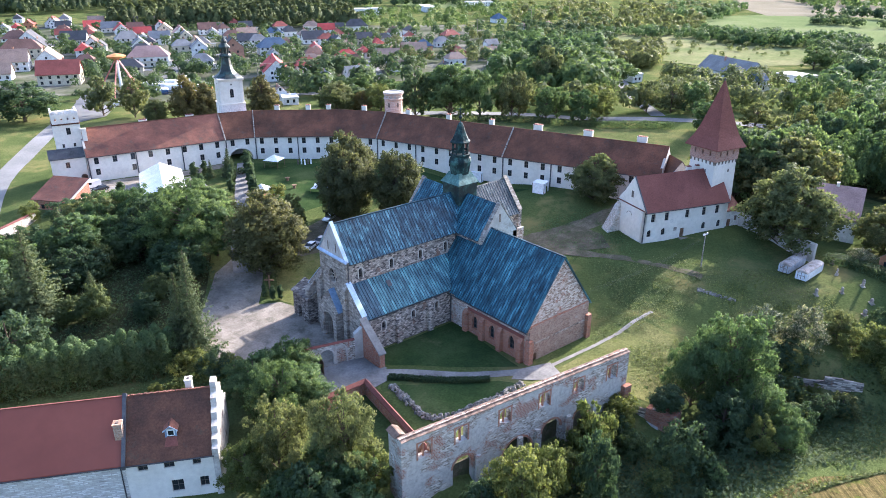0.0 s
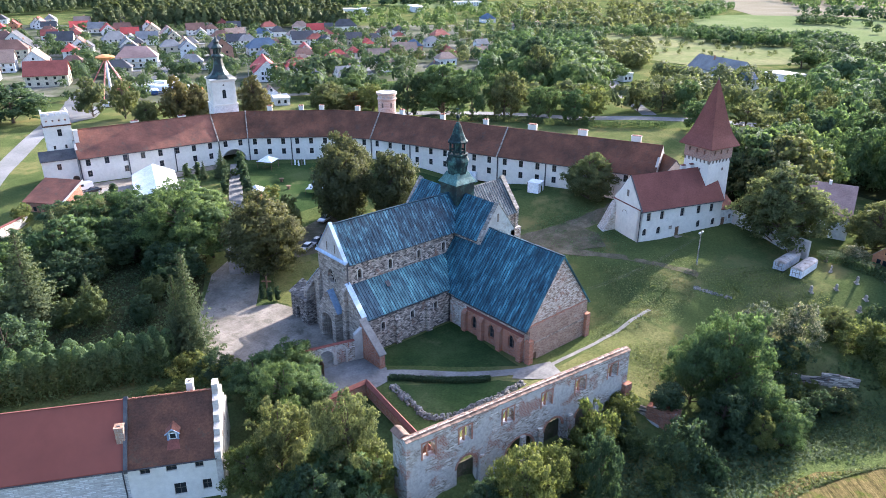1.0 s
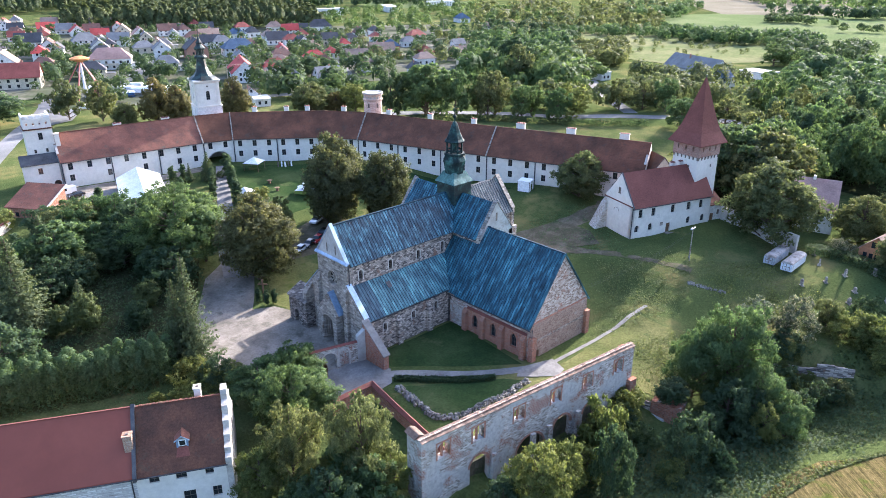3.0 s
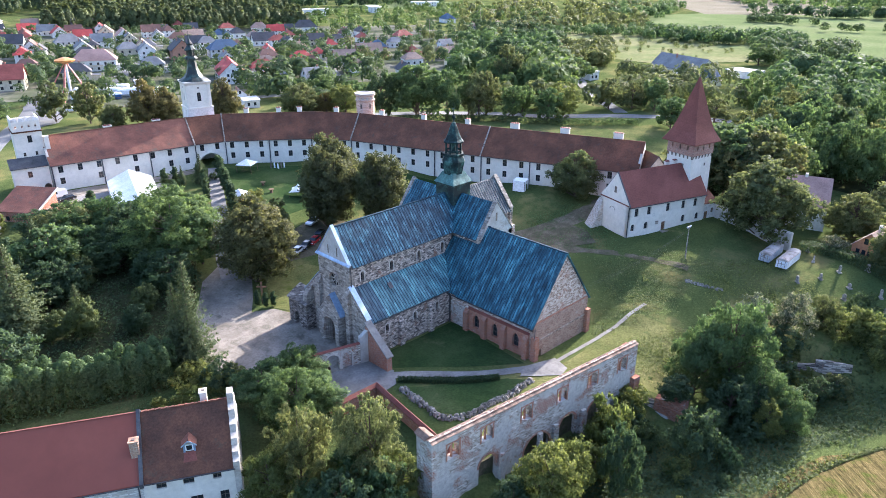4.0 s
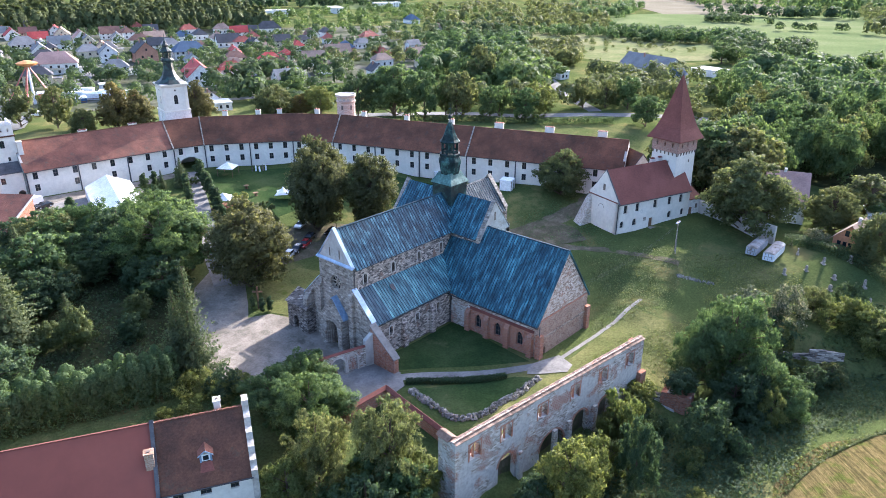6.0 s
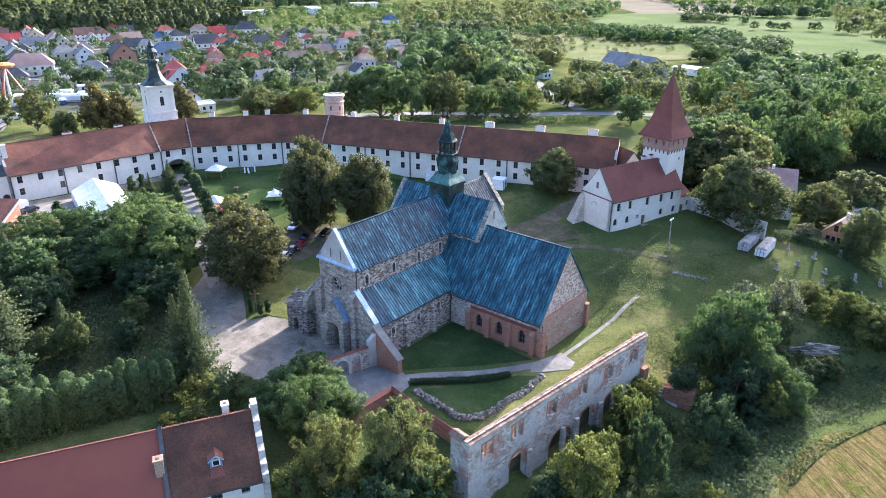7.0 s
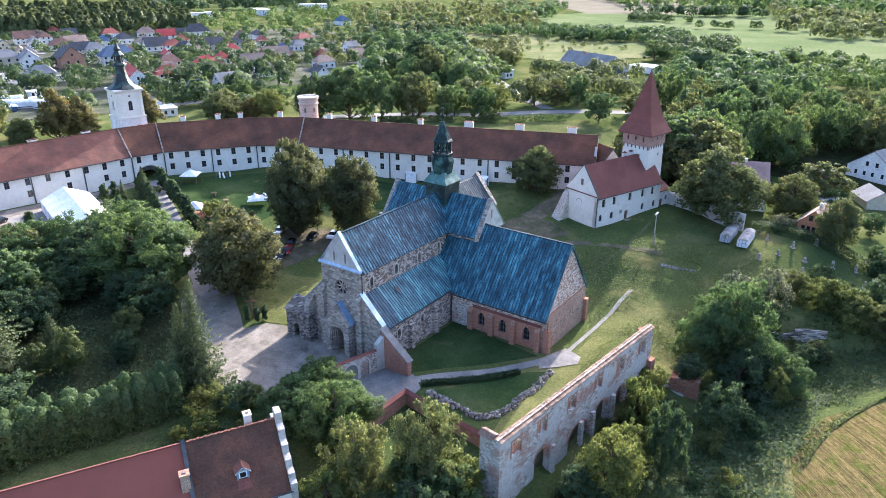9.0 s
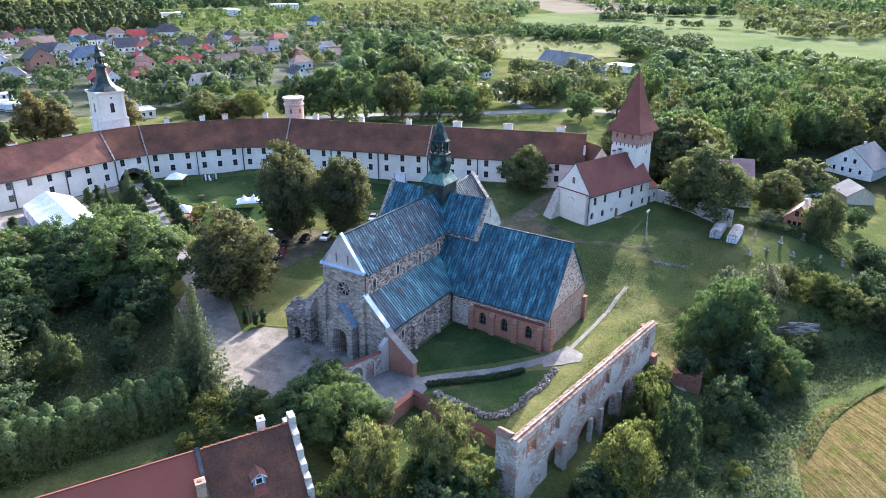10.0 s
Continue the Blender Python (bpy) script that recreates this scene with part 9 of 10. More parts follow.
# ---- caravans on the meadow ----
def wagon(x, y, turn, tone):
    w = root("site_wagon", f"old {tone} site wagon with a rounded roof", "wagon", (x, y, gz(x, y)), "wagons")
    m = Matrix.Translation((x, y, gz(x, y) - 0.1)) @ Matrix.Rotation(turn, 4, "Z")
    arc = [(1.25 * math.cos(math.pi * k / 8), 2.2 + 0.55 * math.sin(math.pi * k / 8)) for k in range(9)]
    mat = WAGON_WHITE if tone == "white" else WAGON_GREY
    part("body", Geo().box(-4.2, 4.2, -1.2, 1.2, 0.5, 2.2, m), mat, w)
    part("roof", Geo().solid([(-4.25, a, z) for a, z in arc], [(4.25, a, z) for a, z in arc], m), ROOF_RUST, w, "weathered rounded sheet roof")
    part("door", Geo().box(-4.24, -4.2, -0.75, 0.75, 0.7, 2.2, m), mat, w)
    for k in (-0.75, 0, 0.72):
        part("door_frame", Geo().box(-4.27, -4.24, k - 0.05, k + 0.05, 0.7, 2.2, m), FRAME_DARK, w)
    part("door_frame", Geo().box(-4.265, -4.235, -0.75, 0.75, 1.45, 1.55, m), FRAME_DARK, w)
    for a in (-2.6, 2.6):
        for s in (-1, 1):
            part("wheel", Geo().lathe([(0.42, -0.1), (0.42, 0.1)], 14, m @ Matrix.Translation((a, s * 1.0, 0.42)) @ Matrix.Rotation(math.pi / 2, 4, "X")), RUBBER, w)


WAGON_WHITE = surface("worn_white_paint", [(0.55, 0.58, 0.62), (0.68, 0.7, 0.73), (0.75, 0.77, 0.8)], 0.6, 3.0, 0.7, 0.1, stains=((0.3, 0.25, 0.2), 0.8, 0.06))
WAGON_GREY = surface("worn_grey_paint", [(0.28, 0.3, 0.33), (0.4, 0.42, 0.45), (0.5, 0.52, 0.55)], 0.6, 3.0, 0.7, 0.1, stains=((0.2, 0.14, 0.1), 0.8, 0.08))
ROOF_RUST = surface("worn_sheet_roof", [(0.25, 0.2, 0.17), (0.42, 0.37, 0.33), (0.55, 0.5, 0.46)], 0.5, 2.5, 0.8, 0.2, stains=((0.12, 0.08, 0.06), 0.6, 0.05))
wagon(154.5, 59.2, 0.02, "grey")
wagon(153.6, 55.0, 0.02, "white")


# ---- graves and rubble ----
def gravestone(x, y, h, turn, lean):
    s = root("gravestone", "leaning grey headstone in rough grass", "gravestone", (x, y, gz(x, y)), "gravestones")
    m = Matrix.Translation((x, y, gz(x, y) - 0.15)) @ Matrix.Rotation(turn, 4, "Z") @ Matrix.Rotation(lean, 4, "Y")
    w = 0.38
    arc = [(-w, 0), (w, 0)] + [(w * math.cos(math.pi * k / 8), h - w + w * math.sin(math.pi * k / 8)) for k in range(9)]
    part("slab", Geo().solid([(x_, -0.14, z) for x_, z in arc], [(x_, 0.14, z) for x_, z in arc], m), FACADE, s)
    part("plinth", Geo().box(-0.6, 0.6, -0.35, 0.35, -0.1, 0.3, m), FACADE, s)


YARD = random.Random(3)
for x, y in ((151.6, 47.1), (156.1, 44.9), (152.0, 41.4), (148.1, 41.0), (153.6, 35.6), (149.2, 33.3), (146.9, 50.3), (163.0, 53.9), (158.2, 51.0), (145.2, 37.0), (160.5, 40.5), (156.0, 31.0), (150.5, 28.5), (146.2, 30.4)):
    gravestone(x, y, YARD.uniform(1.3, 2.1), YARD.uniform(0.2, 1.2), YARD.uniform(-0.1, 0.1))


def stones_row(name, pts, high, wide, label, seed, step=0.5):
    """A tumbled low wall, stone by stone."""
    rng = random.Random(seed)
    r = root(name, label, "low wall", (pts[0][0], pts[0][1], gz(*pts[0])))
    shapes = []
    for k in range(5):
        g = Geo()
        a = [(rng.uniform(0.75, 1) * math.cos(2 * math.pi * i / 7), rng.uniform(0.75, 1) * math.sin(2 * math.pi * i / 7)) for i in range(7)]
        g.solid([(x, y, -0.6) for x, y in a], [(x * 0.75, y * 0.75, rng.uniform(0.35, 0.6)) for x, y in a])
        me = g.mesh("stone")
        me.materials.append(LOOSE)
        shapes.append(me)
    line = smooth_line(pts, step)
    for i, p in enumerate(line):
        q = line[min(i + 1, len(line) - 1)]
        d = Vector((q[0] - p[0], q[1] - p[1]))
        d = d.normalized() if d.length > 0 else Vector((1, 0))
        for s in (-1.2, -0.45, 0.3, 1.1):
            x, y = p[0] - d.y * s * wide / 2.6 + rng.uniform(-0.2, 0.2), p[1] + d.x * s * wide / 2.6 + rng.uniform(-0.2, 0.2)
            ob = new("stone", rng.choice(shapes))
            ob.parent = r
            k = rng.uniform(0.16, 0.36)
            z = gz(x, y) + (high if abs(s) < 0.5 else high * 0.5) * rng.uniform(0.3, 1.0)
            ob.matrix_basis = Matrix.Translation(-r.location) @ Matrix.LocRotScale((x, y, z), Euler((rng.uniform(-0.5, 0.5), rng.uniform(-0.5, 0.5), rng.uniform(0, 6))), (k * rng.uniform(0.8, 1.5), k, k * 0.7 + high * 0.4))


LOOSE = surface("loose_stone", [(0.1, 0.09, 0.075), (0.22, 0.205, 0.18), (0.38, 0.355, 0.32)], 0.8, 3.0, 0.95, 0.5, vary=0.6)
stones_row("footing_wall", [(60.9, 82.7), (60.6, 80.0), (60.1, 75.6), (59.9, 72.1), (63.4, 69.8), (68.7, 69.5), (72.5, 69.0), (78.2, 69.1)], 0.55, 1.0, "tumbled pale stone footings in the garth", 4)
stones_row("rubble_strip", [(131.0, 68.0), (132.0, 65.0), (133.6, 61.2)], 0.12, 0.9, "strip of pale rubble in grass", 5)


def lamp_mast(x, y, h):
    z = gz(x, y)
    t = root("floodlight_mast", "grey steel mast with two floodlights", "lamp", (x, y, z))
    part("pole", Geo().tube((x, y, z - 0.3), (x, y, z + h), 0.13, 0.09), FACADE, t)
    part("strut", Geo().tube((x - 1.3, y - 0.8, z - 0.3), (x, y, z + h * 0.72), 0.11, 0.08), FACADE, t)
    for s in (-1, 1):
        part("floodlight", Geo().taper(-0.22, 0.22, -0.22, 0.22, -0.25, 0.2, 0.06, Matrix.Translation((x + s * 0.55, y, z + h - 0.25)) @ Matrix.Rotation(0.5, 4, "X")), LAMP_GLASS, t)
    part("bracket", Geo().box(x - 0.7, x + 0.7, y - 0.04, y + 0.04, z + h - 0.1, z + h), DARK_METAL, t)


lamp_mast(141.3, 73.6, 7.6)


def crucifix():
    x, y = 60.6, 126.0
    z = gz(x, y)
    c = root("wayside_cross", "tall brown wooden cross with small clipped evergreens", "cross", (x, y, z))
    part("upright", Geo().box(x - 0.14, x + 0.14, y - 0.14, y + 0.14, z - 0.3, z + 5.0), WOOD, c)
    part("crossbar", Geo().box(-1.0, 1.0, -0.1, 0.1, -0.14, 0.14, Matrix.Translation((x, y, z + 3.9)) @ Matrix.Rotation(-0.8, 4, "Z")), WOOD, c)



def service_cables():
    for k in range(2):
        a, b = Vector((100.6, 73.4, 9.0 + 0.5 * k)), Vector((141.3, 73.6, 9.6 + 0.4 * k))
        g = Geo().cable([a.lerp(b, i / 16) - Vector((0, 0, 1.2 * (1 - (2 * i / 16 - 1) ** 2))) for i in range(17)], 0.012)
        thing("service_cable", g, DARK_METAL, "thin dark cable from the wing to a mast", "cable", "service cables")


service_cables()
crucifix()
for x, y in ((60.2, 124.2), (61.6, 123.6), (59.4, 126.0)):
    plant("thuja", x, y, 3.9, 1.05)

# clipped evergreens along the drive
for i in range(9):
    f = i / 8
    plant("thuja", 77.2 + 13.5 * f, 165 + 33 * f, 5.6 + (i % 3) * 0.7, 1.35)
for i in range(5):
    f = i / 4
    plant("thuja", 77.0 + 8.5 * f, 180 + 18 * f, 5.2, 1.3)
for x, y, h in ((74.5, 200, 6), (72.5, 190, 5.5), (51.6, 192.5, 7), (51.2, 187.5, 5.5), (79, 203, 5), (86.0, 203, 4)):
    plant("thuja", x, y, h, 1.2)
plant("spruce2", 83.5, 196.0, 9.0, 0.95)
plant("spruce", 79.5, 199.5, 5.5, 0.9)
for x, y, h in ((76, 203, 2.5), (78, 198, 2.2), (80, 203.5, 2.0), (87.5, 196, 2.4), (73, 196, 2.6), (70, 172, 3.5), (66, 168, 3.5)):
    plant("shrub", x, y, h, 1.0)


# ---- small house at the precinct's west corner ----
def west_house():
    h = root("tiled_outbuilding", "low brick outbuilding with a faded tiled roof", "outbuilding", (38, 202, 6.5))
    m, L = along((32.6, 202.2), (38.9, 193.8), 0)
    D = 8.4
    part("wall", Geo().solid([(0, 0, 4.0), (L, 0, 4.0), (L, D, 4.0), (0, D, 4.0)], [(0, 0, 8.8), (L, 0, 8.8), (L, D, 12.4), (0, D, 12.4)], m), BRICK, h)
    n = 24
    for i in range(n):
        a, b = -0.5 + (L + 1) * i / n, -0.5 + (L + 1) * (i + 1) / n
        part("roof_strip", Geo().solid([(a, -0.6, 8.75), (b - 0.03, -0.6, 8.75), (b - 0.03, D + 0.4, 12.5), (a, D + 0.4, 12.5)], [(a, -0.6, 8.93), (b - 0.03, -0.6, 8.93), (b - 0.03, D + 0.4, 12.68), (a, D + 0.4, 12.68)], m), TILE_OLD, h)
    part("verge", Geo().solid([(L + 0.4, -0.6, 8.7), (L + 0.7, -0.6, 8.7), (L + 0.7, D + 0.4, 12.5), (L + 0.4, D + 0.4, 12.5)], [(L + 0.4, -0.6, 9.1), (L + 0.7, -0.6, 9.1), (L + 0.7, D + 0.4, 12.85), (L + 0.4, D + 0.4, 12.85)], m), LIGHT_STONE, h)
    part("door", Geo().box(5.0, 6.2, -0.05, 0.02, 5.6, 7.7, m), WOOD, h)
    part("window", Geo().box(2.0, 2.9, -0.05, 0.02, 6.4, 7.5, m), GLASS, h)
    for i, (a, b) in enumerate((((20, 186), (31, 195.5)), ((24, 176), (20, 186)))):
        mm, LL = along(a, b, 0)
        w = root("garden_wall", "old rubble garden wall", "wall", (a[0], a[1], 5), "boundary walls")
        part("wall", Geo().box(0, LL, -0.3, 0.3, 2.5, 7.2, mm), RUBBLE, w)
        part("capping", Geo().box(0, LL, -0.4, 0.4, 7.2, 7.4, mm), TILE_RED, w)


west_house()


# ---- houses and sheds east of the wall ----
def small_house(x, y, wide, deep, eave, rise, turn, roof, wall, label):
    h = root("village_house", label, "house", (x, y, gz(x, y)), "village houses")
    m = Matrix.Translation((x, y, gz(x, y))) @ Matrix.Rotation(radians(turn), 4, "Z") @ Matrix.Translation((-wide / 2, -deep / 2, 0))
    part("wall", Geo().box(0, wide, 0, deep, -0.6, eave, m), wall, h)
    part("roof", gable_roof(Geo(), -0.4, wide + 0.4, 0, deep, eave, eave + rise, 0.2, m, 0.6), roof, h)
    for x0 in (0.04, wide - 0.24):
        pr = [(0, eave), (deep, eave), (deep / 2, eave + rise)]
        part("gable", Geo().solid([(x0, a, b) for a, b in pr], [(x0 + 0.2, a, b) for a, b in pr], m), wall, h)
    if eave > 2.6:
        for side in (-0.04, wide - 0.03):
            for u in (0.25, 0.45, 0.62, 0.8):
                part("window", Geo().box(side, side + 0.07, deep * u - 0.4, deep * u + 0.4, 1.0, 2.3, m), GLASS, h)
            if rise > 3:
                for u in (0.4, 0.6):
                    part("window", Geo().box(side, side + 0.09, deep * u - 0.45, deep * u + 0.45, eave + 0.7, eave + 2.1, m), GLASS, h)
        part("chimney", Geo().box(wide * 0.55, wide * 0.55 + 0.7, deep / 2 - 0.3, deep / 2 + 0.4, eave + rise * 0.5, eave + rise + 0.9, m), PLASTER, h)
    return h


small_house(241, 34, 14, 15, 3.4, 5.6, -22, ROOFS["grey"], WALLS["white"], "white house with steep grey roof at the wood's edge")
small_house(185.6, 63.4, 10, 13.5, 6.2, 5.8, 109, ROOFS["pink"], WALLS["white"], "white cottage with a faded pink tiled roof")
small_house(203, 43, 9, 6, 2.4, 1.2, 20, ROOFS["flat"], WALLS["white"], "low shed with a pale flat-pitched roof")
small_house(212, 33, 9, 8, 2.6, 2.4, 30, ROOFS["grey"], WALLS["beige"], "grey roofed outbuilding between trees")
small_house(171.3, 42.3, 8.5, 7, 3.0, 3.4, -6, ROOFS["tan"], WALLS["orange"], "small orange shed with corrugated roof")


# ---- fairground beyond the range ----
def fair_ride():
    x, y = 101, 352
    z = gz(x, y)
    r = root("fair_ride", "tall fairground ride with orange top and slanted legs", "fair ride", (x, y, z))
    part("mast", Geo().tube((x, y, z), (x, y, z + 17), 0.7, 0.5, 8), CANVAS, r)
    part("crown", Geo().lathe([(0.6, 16.0), (4.2, 17.2), (4.4, 17.8), (1.2, 18.8)], 10, Matrix.Translation((x, y, z))), ORANGE, r)
    for a in (0.4, 1.6, 2.9, 4.1, 5.3):
        part("leg", Geo().tube((x + 11 * math.cos(a), y + 11 * math.sin(a), z), (x + 0.8 * math.cos(a), y + 0.8 * math.sin(a), z + 16), 0.35, 0.25), PINKRED, r)
    for i, (dx, dy, w, d, h, mat) in enumerate(((16, -2, 9, 3, 3.2, CANVAS), (22, -8, 8, 4, 3, CANVAS), (10, 10, 10, 4, 2.6, PINKRED), (28, -16, 10, 4, 3.2, CANVAS), (30, -4, 7, 4, 2.6, BLUE),
                                                (14, -12, 6, 3, 2.4, BLUE), (24, 6, 8, 3, 3, CANVAS), (36, -12, 6, 3, 2.6, ORANGE))):
        xx, yy = x + dx, y + dy
        s = root("fair_stall", "white fairground trailer booth with a counter", "stall", (xx, yy, gz(xx, yy)), "fairground stalls")
        m = Matrix.Translation((xx, yy, gz(xx, yy))) @ Matrix.Rotation(-0.7 + 0.2 * (i % 3), 4, "Z")
        part("body", Geo().box(-w / 2, w / 2, -d / 2, d / 2, 0.4, h, m), mat, s)
        part("roof", Geo().taper(-w / 2 - 0.4, w / 2 + 0.4, -d / 2 - 0.4, d / 2 + 0.4, h, h + 0.7, 0.7, m), CANVAS, s)
        part("counter", Geo().box(-w / 2 + 0.4, w / 2 - 0.4, -d / 2 - 0.5, -d / 2, 0.9, 1.1, m), WOOD, s)
        part("undercarriage", Geo().box(-w / 2 + 0.5, w / 2 - 0.5, -d / 2 + 0.3, d / 2 - 0.3, -0.1, 0.4, m), FRAME_DARK, s)


ORANGE = surface("orange_paint", [(0.5, 0.2, 0.05), (0.6, 0.26, 0.08), (0.65, 0.32, 0.12)], 0.5, 2.0, 0.5, 0.0)
PINKRED = surface("red_paint", [(0.4, 0.12, 0.1), (0.5, 0.17, 0.14), (0.55, 0.24, 0.2)], 0.5, 2.0, 0.5, 0.0)
fair_ride()


# ---- overhead cables ----
def cables():
    a, b = Vector((150, 309, 22)), Vector((760, 592, 24))
    for k in range(2):
        off = Vector((-1.2, 2.6, 0)) * k
        g = Geo()
        n = 100
        span = 5
        pts = []
        for i in range(n + 1):
            f = i / n
            q = a.lerp(b, f) + off
            q.z -= 4.5 * (1 - (2 * ((f * span) % 1) - 1) ** 2)
            pts.append(q)
        g.cable(pts, 0.03)
        thing("power_cable", g, FACADE, "pale overhead power cable above the trees", "cable", "power line")
    for i in range(6):
        q = a.lerp(b, i / 5)
        t = root("power_pole", "slim concrete power pole with crossarm", "pole", (q.x, q.y, gz(q.x, q.y)), "power line")
        part("mast", Geo().tube((q.x, q.y, gz(q.x, q.y) - 0.5), (q.x, q.y, q.z + 0.4), 0.25, 0.14, 6), FACADE, t)
        part("crossarm", Geo().box(-1.6, 1.6, -0.08, 0.08, 0, 0.16, Matrix.Translation((q.x - 0.6, q.y + 1.3, q.z)) @ Matrix.Rotation(2.0, 4, "Z")), DARK_METAL, t)


cables()


# ---- old retaining walls on the slope ----
def slope_walls():
    for a, b, top, h in (((118.5, 44.0), (123.0, 37.6), -2.2, 4.5), ((123.0, 37.6), (126.0, 32.2), -1.3, 4.5), ((87.2, 56.4), (89.4, 51.8), -0.5, 4.8)):
        m, L = along(a, b, 0)
        w = root("retaining_wall", "crumbling grey retaining wall overgrown with bushes", "wall", (a[0], a[1], -4), "boundary walls")
        n = max(6, int(L / 0.55))
        rg = random.Random(int(L * 10))
        g = Geo()
        for i in range(n):
            t = top + 0.12 * math.sin(i * 0.5) + rg.uniform(-0.04, 0.04)
            w0, w1 = rg.uniform(-0.62, -0.58), rg.uniform(-0.42, -0.38)
            g.solid([(L * i / n, w0, top - h), (L * (i + 1) / n - 0.002, w0, top - h), (L * (i + 1) / n - 0.002, 0.0, top - h), (L * i / n, 0.0, top - h)],
                    [(L * i / n, w1, t), (L * (i + 1) / n - 0.002, w1, t), (L * (i + 1) / n - 0.002, 0.0, t), (L * i / n, 0.0, t)], m)
        part("wall", g, STONE, w)


slope_walls()


def brick_stub():
    w = root("brick_stub", "broken red brick stub of wall below the slope", "ruin", (89.5, 48.6, -4))
    m, L = along((89.2, 51.6), (90.0, 46.8), 0)
    rg = random.Random(4)
    bounds = [0.0, 0.9, 1.9, 2.9, 3.9, L]
    for a, b in zip(bounds, bounds[1:]):
        for k in range(5):
            z0 = -5.6 + k * 1.1
            out, inn = -0.25 * (4 - k) * 0.5 - rg.uniform(0, 0.16), 2.6 - rg.uniform(0, 0.2)
            top = z0 + 1.1 if k < 4 else z0 + rg.uniform(0.7, 1.3)
            part("brick_block", Geo().solid([(a, out, z0), (b - 0.002, out, z0), (b - 0.002, inn, z0), (a, inn, z0)], [(a, out + 0.06, top), (b - 0.002, out + 0.06, top), (b - 0.002, inn, top), (a, inn, top)], m), BRICK, w)
    part("rubble_foot", Geo().solid([(0.2, -2.2, -6.0), (3.2, -2.6, -6.0), (3.4, -0.4, -6.0), (0.0, -0.4, -6.0)], [(0.9, -1.2, -3.4), (2.2, -1.4, -3.7), (2.5, -0.5, -2.6), (0.4, -0.5, -2.3)], m), RUBBLE, w)
    plant("dome_dark", 91.1, 49.2, 4.9, 1.45, z=-0.3)


brick_stub()

# ---- undergrowth ----
def cover(name, corners, count, size, high, material, label, seed):
    """Rank growth on the ground, as stuff."""
    rng = np.random.default_rng(seed)
    c = np.array(corners, float)
    u, v = rng.random((2, count, 1))
    edge = np.minimum(np.minimum(u, 1 - u), np.minimum(v, 1 - v))[:, 0] * 4.5
    xy = (c[0] * (1 - u) + c[1] * u) * (1 - v) + (c[3] * (1 - u) + c[2] * u) * v
    ps = []
    for (x, y), e in zip(xy, edge):
        k = 0.5 + 0.5 * noise.noise((x * 0.25, y * 0.25, seed))
        if rng.random() > (0.25 + k) * min(1.0, e + 0.6 * noise.noise((x * 0.12, y * 0.12, seed + 3))):
            continue
        ps.append((x, y, gz(x, y) + rng.random() * high * k))
    ps = np.array(ps)
    nn = np.zeros_like(ps)
    nn[:, 2] = 1
    me = leaf_cloud(name, ps, nn, rng.uniform(0.5, 1.3, len(ps)) * size, material, seed, 0.45, 3)
    return tagged(new(name, me), label, "undergrowth", kind="stuff")


# Shade on the slope is put into these three covers' dark leaves.
cover("rank_growth", [(46, 46), (86, 43), (90, 54), (48, 58)], 9000, 0.45, 1.6, LEAF_DARK, "rank growth at the ruin's foot, darkened as shaded", 61)
cover("rank_growth", [(58, 28), (104, 29), (112, 46), (56, 50)], 22000, 0.45, 1.8, LEAF_DARK, "rank growth on the slope, darkened as shaded", 62)
cover("rank_growth", [(98, 29), (128, 8), (142, 30), (108, 46)], 18000, 0.42, 1.0, LEAF_DARK, "rank growth on the slope, darkened as shaded", 63)
# Sun on the tussocks and tufts is put into their bright leaf colour.
cover("rough_grass", [(86, 57), (112, 48), (122, 56), (100, 67)], 9000, 0.3, 0.5, IVY, "rough grass tussocks coloured as sunlit", 64)
cover("rough_grass", [(98, 70), (118, 62), (150, 70), (124, 92)], 12000, 0.3, 0.45, LEAF_OLIVE, "rough tussocks of meadow grass", 68)
cover("rough_grass", [(120, 58), (140, 46), (158, 56), (140, 72)], 9000, 0.3, 0.45, IVY, "rough grass tussocks coloured as sunlit", 69)
cover("rough_grass", [(54, 62), (88, 58), (100, 66), (70, 65.5)], 9000, 0.22, 0.3, IVY, "rough grass tufts by the ruin, coloured as sunlit", 70)
cover("rough_grass", [(112, 118), (114, 107), (150, 99), (150, 108)], 4500, 0.28, 0.2, LEAF, "thin grass growing over the track", 81)
cover("rough_grass", [(118, 112), (114, 100), (134, 84), (142, 96)], 5000, 0.28, 0.25, LEAF, "thin grass growing over bare earth", 82)
cover("garden_floor", [(4, 121), (40, 118), (62, 150), (20, 182)], 14000, 0.5, 1.0, LEAF_DARK, "dark ground growth in the garden", 80)
cover("rough_grass", [(122, 46), (140, 36), (150, 48), (134, 58)], 6000, 0.3, 0.5, IVY, "rough grass tussocks coloured as sunlit", 65)
cover("rough_grass", [(20, 98), (36, 96), (44, 104), (24, 114)], 4000, 0.3, 0.4, LEAF, "rough grass beside the hedge", 66)
cover("rough_grass", [(74, 29), (92, 31.5), (118, 16), (98, 27)], 4000, 0.4, 0.9, IVY, "yellowing weeds along the field edge", 67)

BED = random.Random(21)


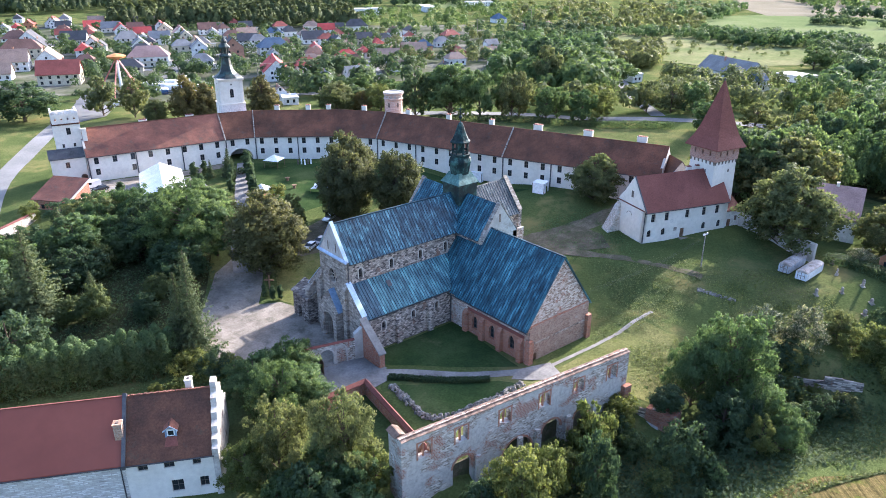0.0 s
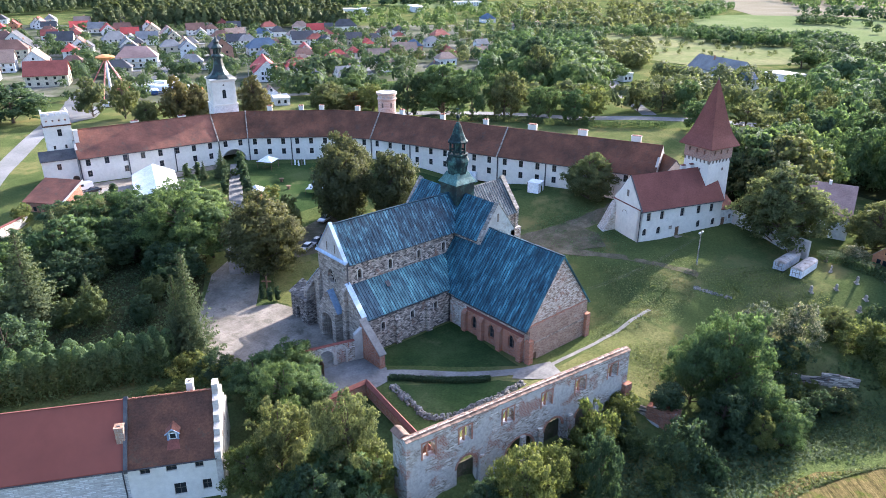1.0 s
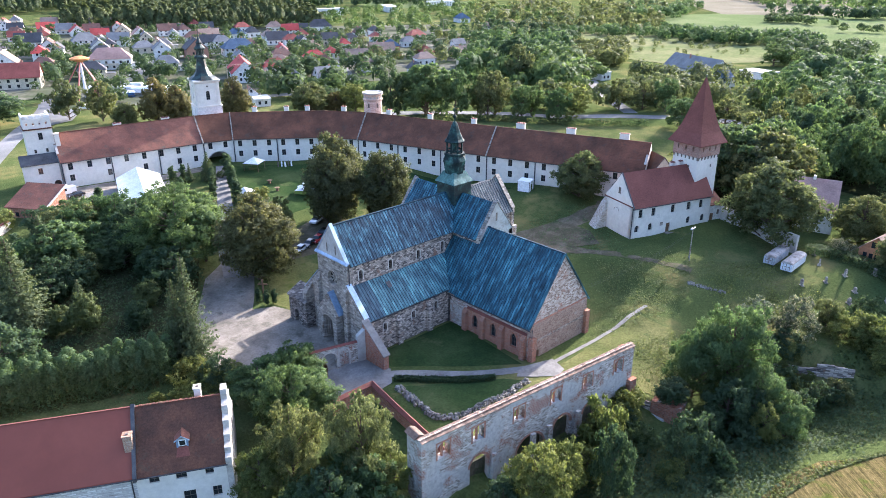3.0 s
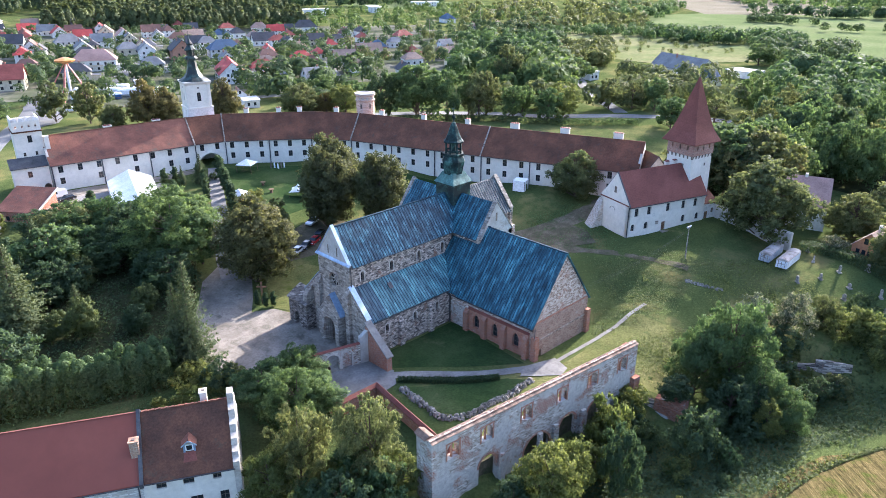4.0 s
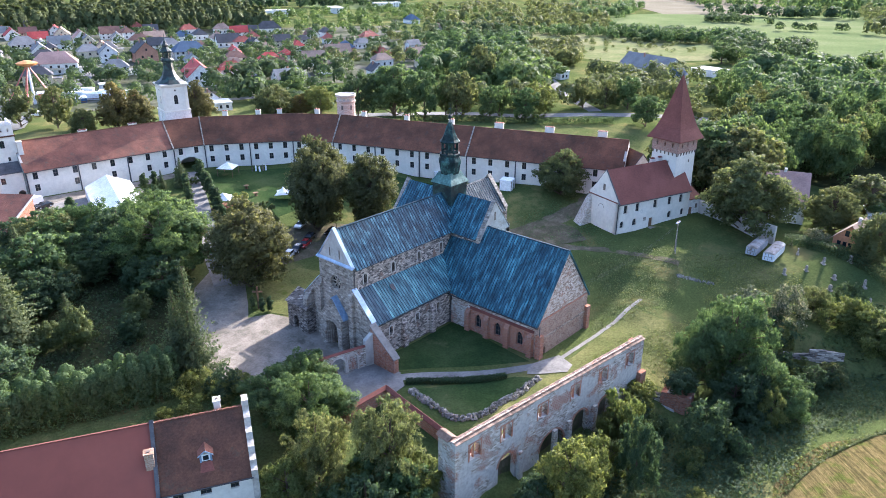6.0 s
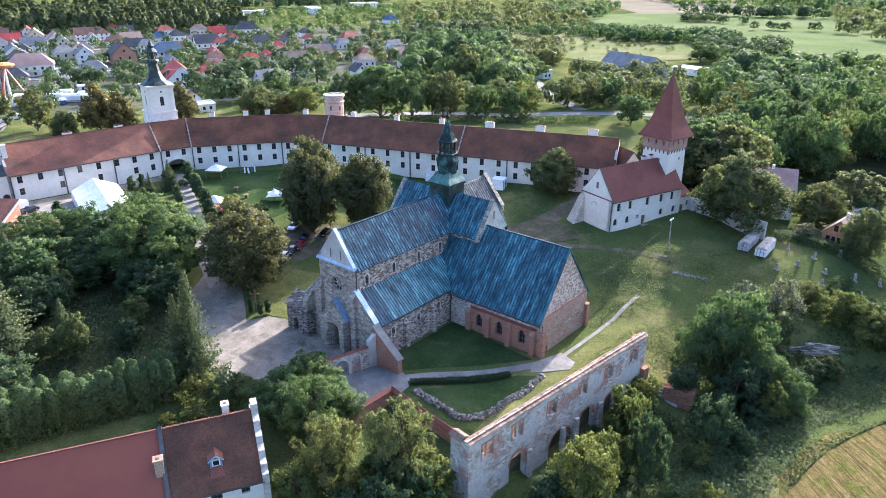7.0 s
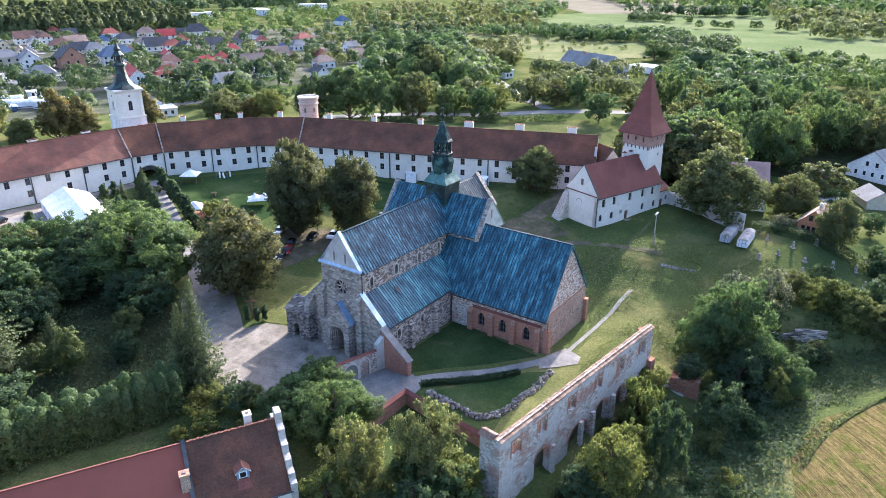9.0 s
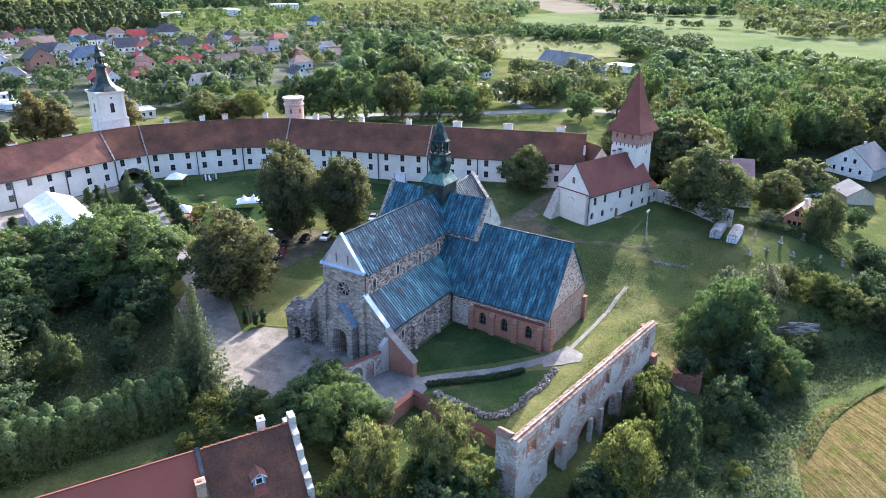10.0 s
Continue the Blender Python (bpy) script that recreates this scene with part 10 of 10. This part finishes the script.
def thicket(corners, count, kinds, low, high):
    for _ in range(count):
        u, v = BED.random(), BED.random()
        x = (corners[0][0] * (1 - u) + corners[1][0] * u) * (1 - v) + (corners[3][0] * (1 - u) + corners[2][0] * u) * v
        y = (corners[0][1] * (1 - u) + corners[1][1] * u) * (1 - v) + (corners[3][1] * (1 - u) + corners[2][1] * u) * v
        if math.hypot(x - 88, y - 47) < 5.5:
            continue
        plant(BED.choice(kinds), x, y, BED.uniform(low, high), BED.uniform(0.85, 1.2))


# the dark garden west of the drive
thicket([(6, 140), (30, 150), (52, 166), (20, 186)], 16, ["dark", "mid_dark", "mid", "spruce"], 6, 10)
thicket([(30, 158), (58, 156), (68, 168), (40, 184)], 16, ["broad", "mid", "mid_dark"], 9, 14)
thicket([(-12, 126), (12, 122), (22, 170), (-10, 190)], 18, ["mid_dark", "spruce", "mid"], 8, 14)
thicket([(26, 104), (36, 100), (42, 104), (30, 112)], 5, ["shrub", "bush"], 2, 4)
# below the ruin
thicket([(50, 50), (86, 47), (90, 53.5), (58, 57)], 14, ["bush", "shrub", "shrub"], 3, 6)
thicket([(66, 36), (92, 33), (96, 47), (70, 49)], 16, ["shrub", "bush", "mid"], 2, 4)
thicket([(102, 36), (118, 30), (124, 44), (106, 48)], 24, ["shrub", "bush", "mid_dark", "mid_olive"], 2, 6)
thicket([(126, 26), (165, 8), (170, 26), (140, 40)], 30, ["shrub", "bush", "mid"], 3, 7)
thicket([(30, 60), (46, 56), (47, 72), (34, 78)], 10, ["mid", "bush", "mid_olive"], 5, 9)
thicket([(36, 84), (47, 86), (50, 96), (42, 100)], 7, ["mid", "broad"], 6, 9)
# behind the granary and the tower
thicket([(175, 80), (205, 70), (215, 92), (178, 97)], 13, ["mid", "mid_dark", "mid_olive"], 19, 25)
thicket([(168, 34), (200, 26), (205, 50), (172, 48)], 7, ["mid_olive", "shrub", "mid", "autumn"], 3, 7)

for kind in TREES.values():
    for ob in (*kind.children_recursive, kind):
        bpy.data.objects.remove(ob)
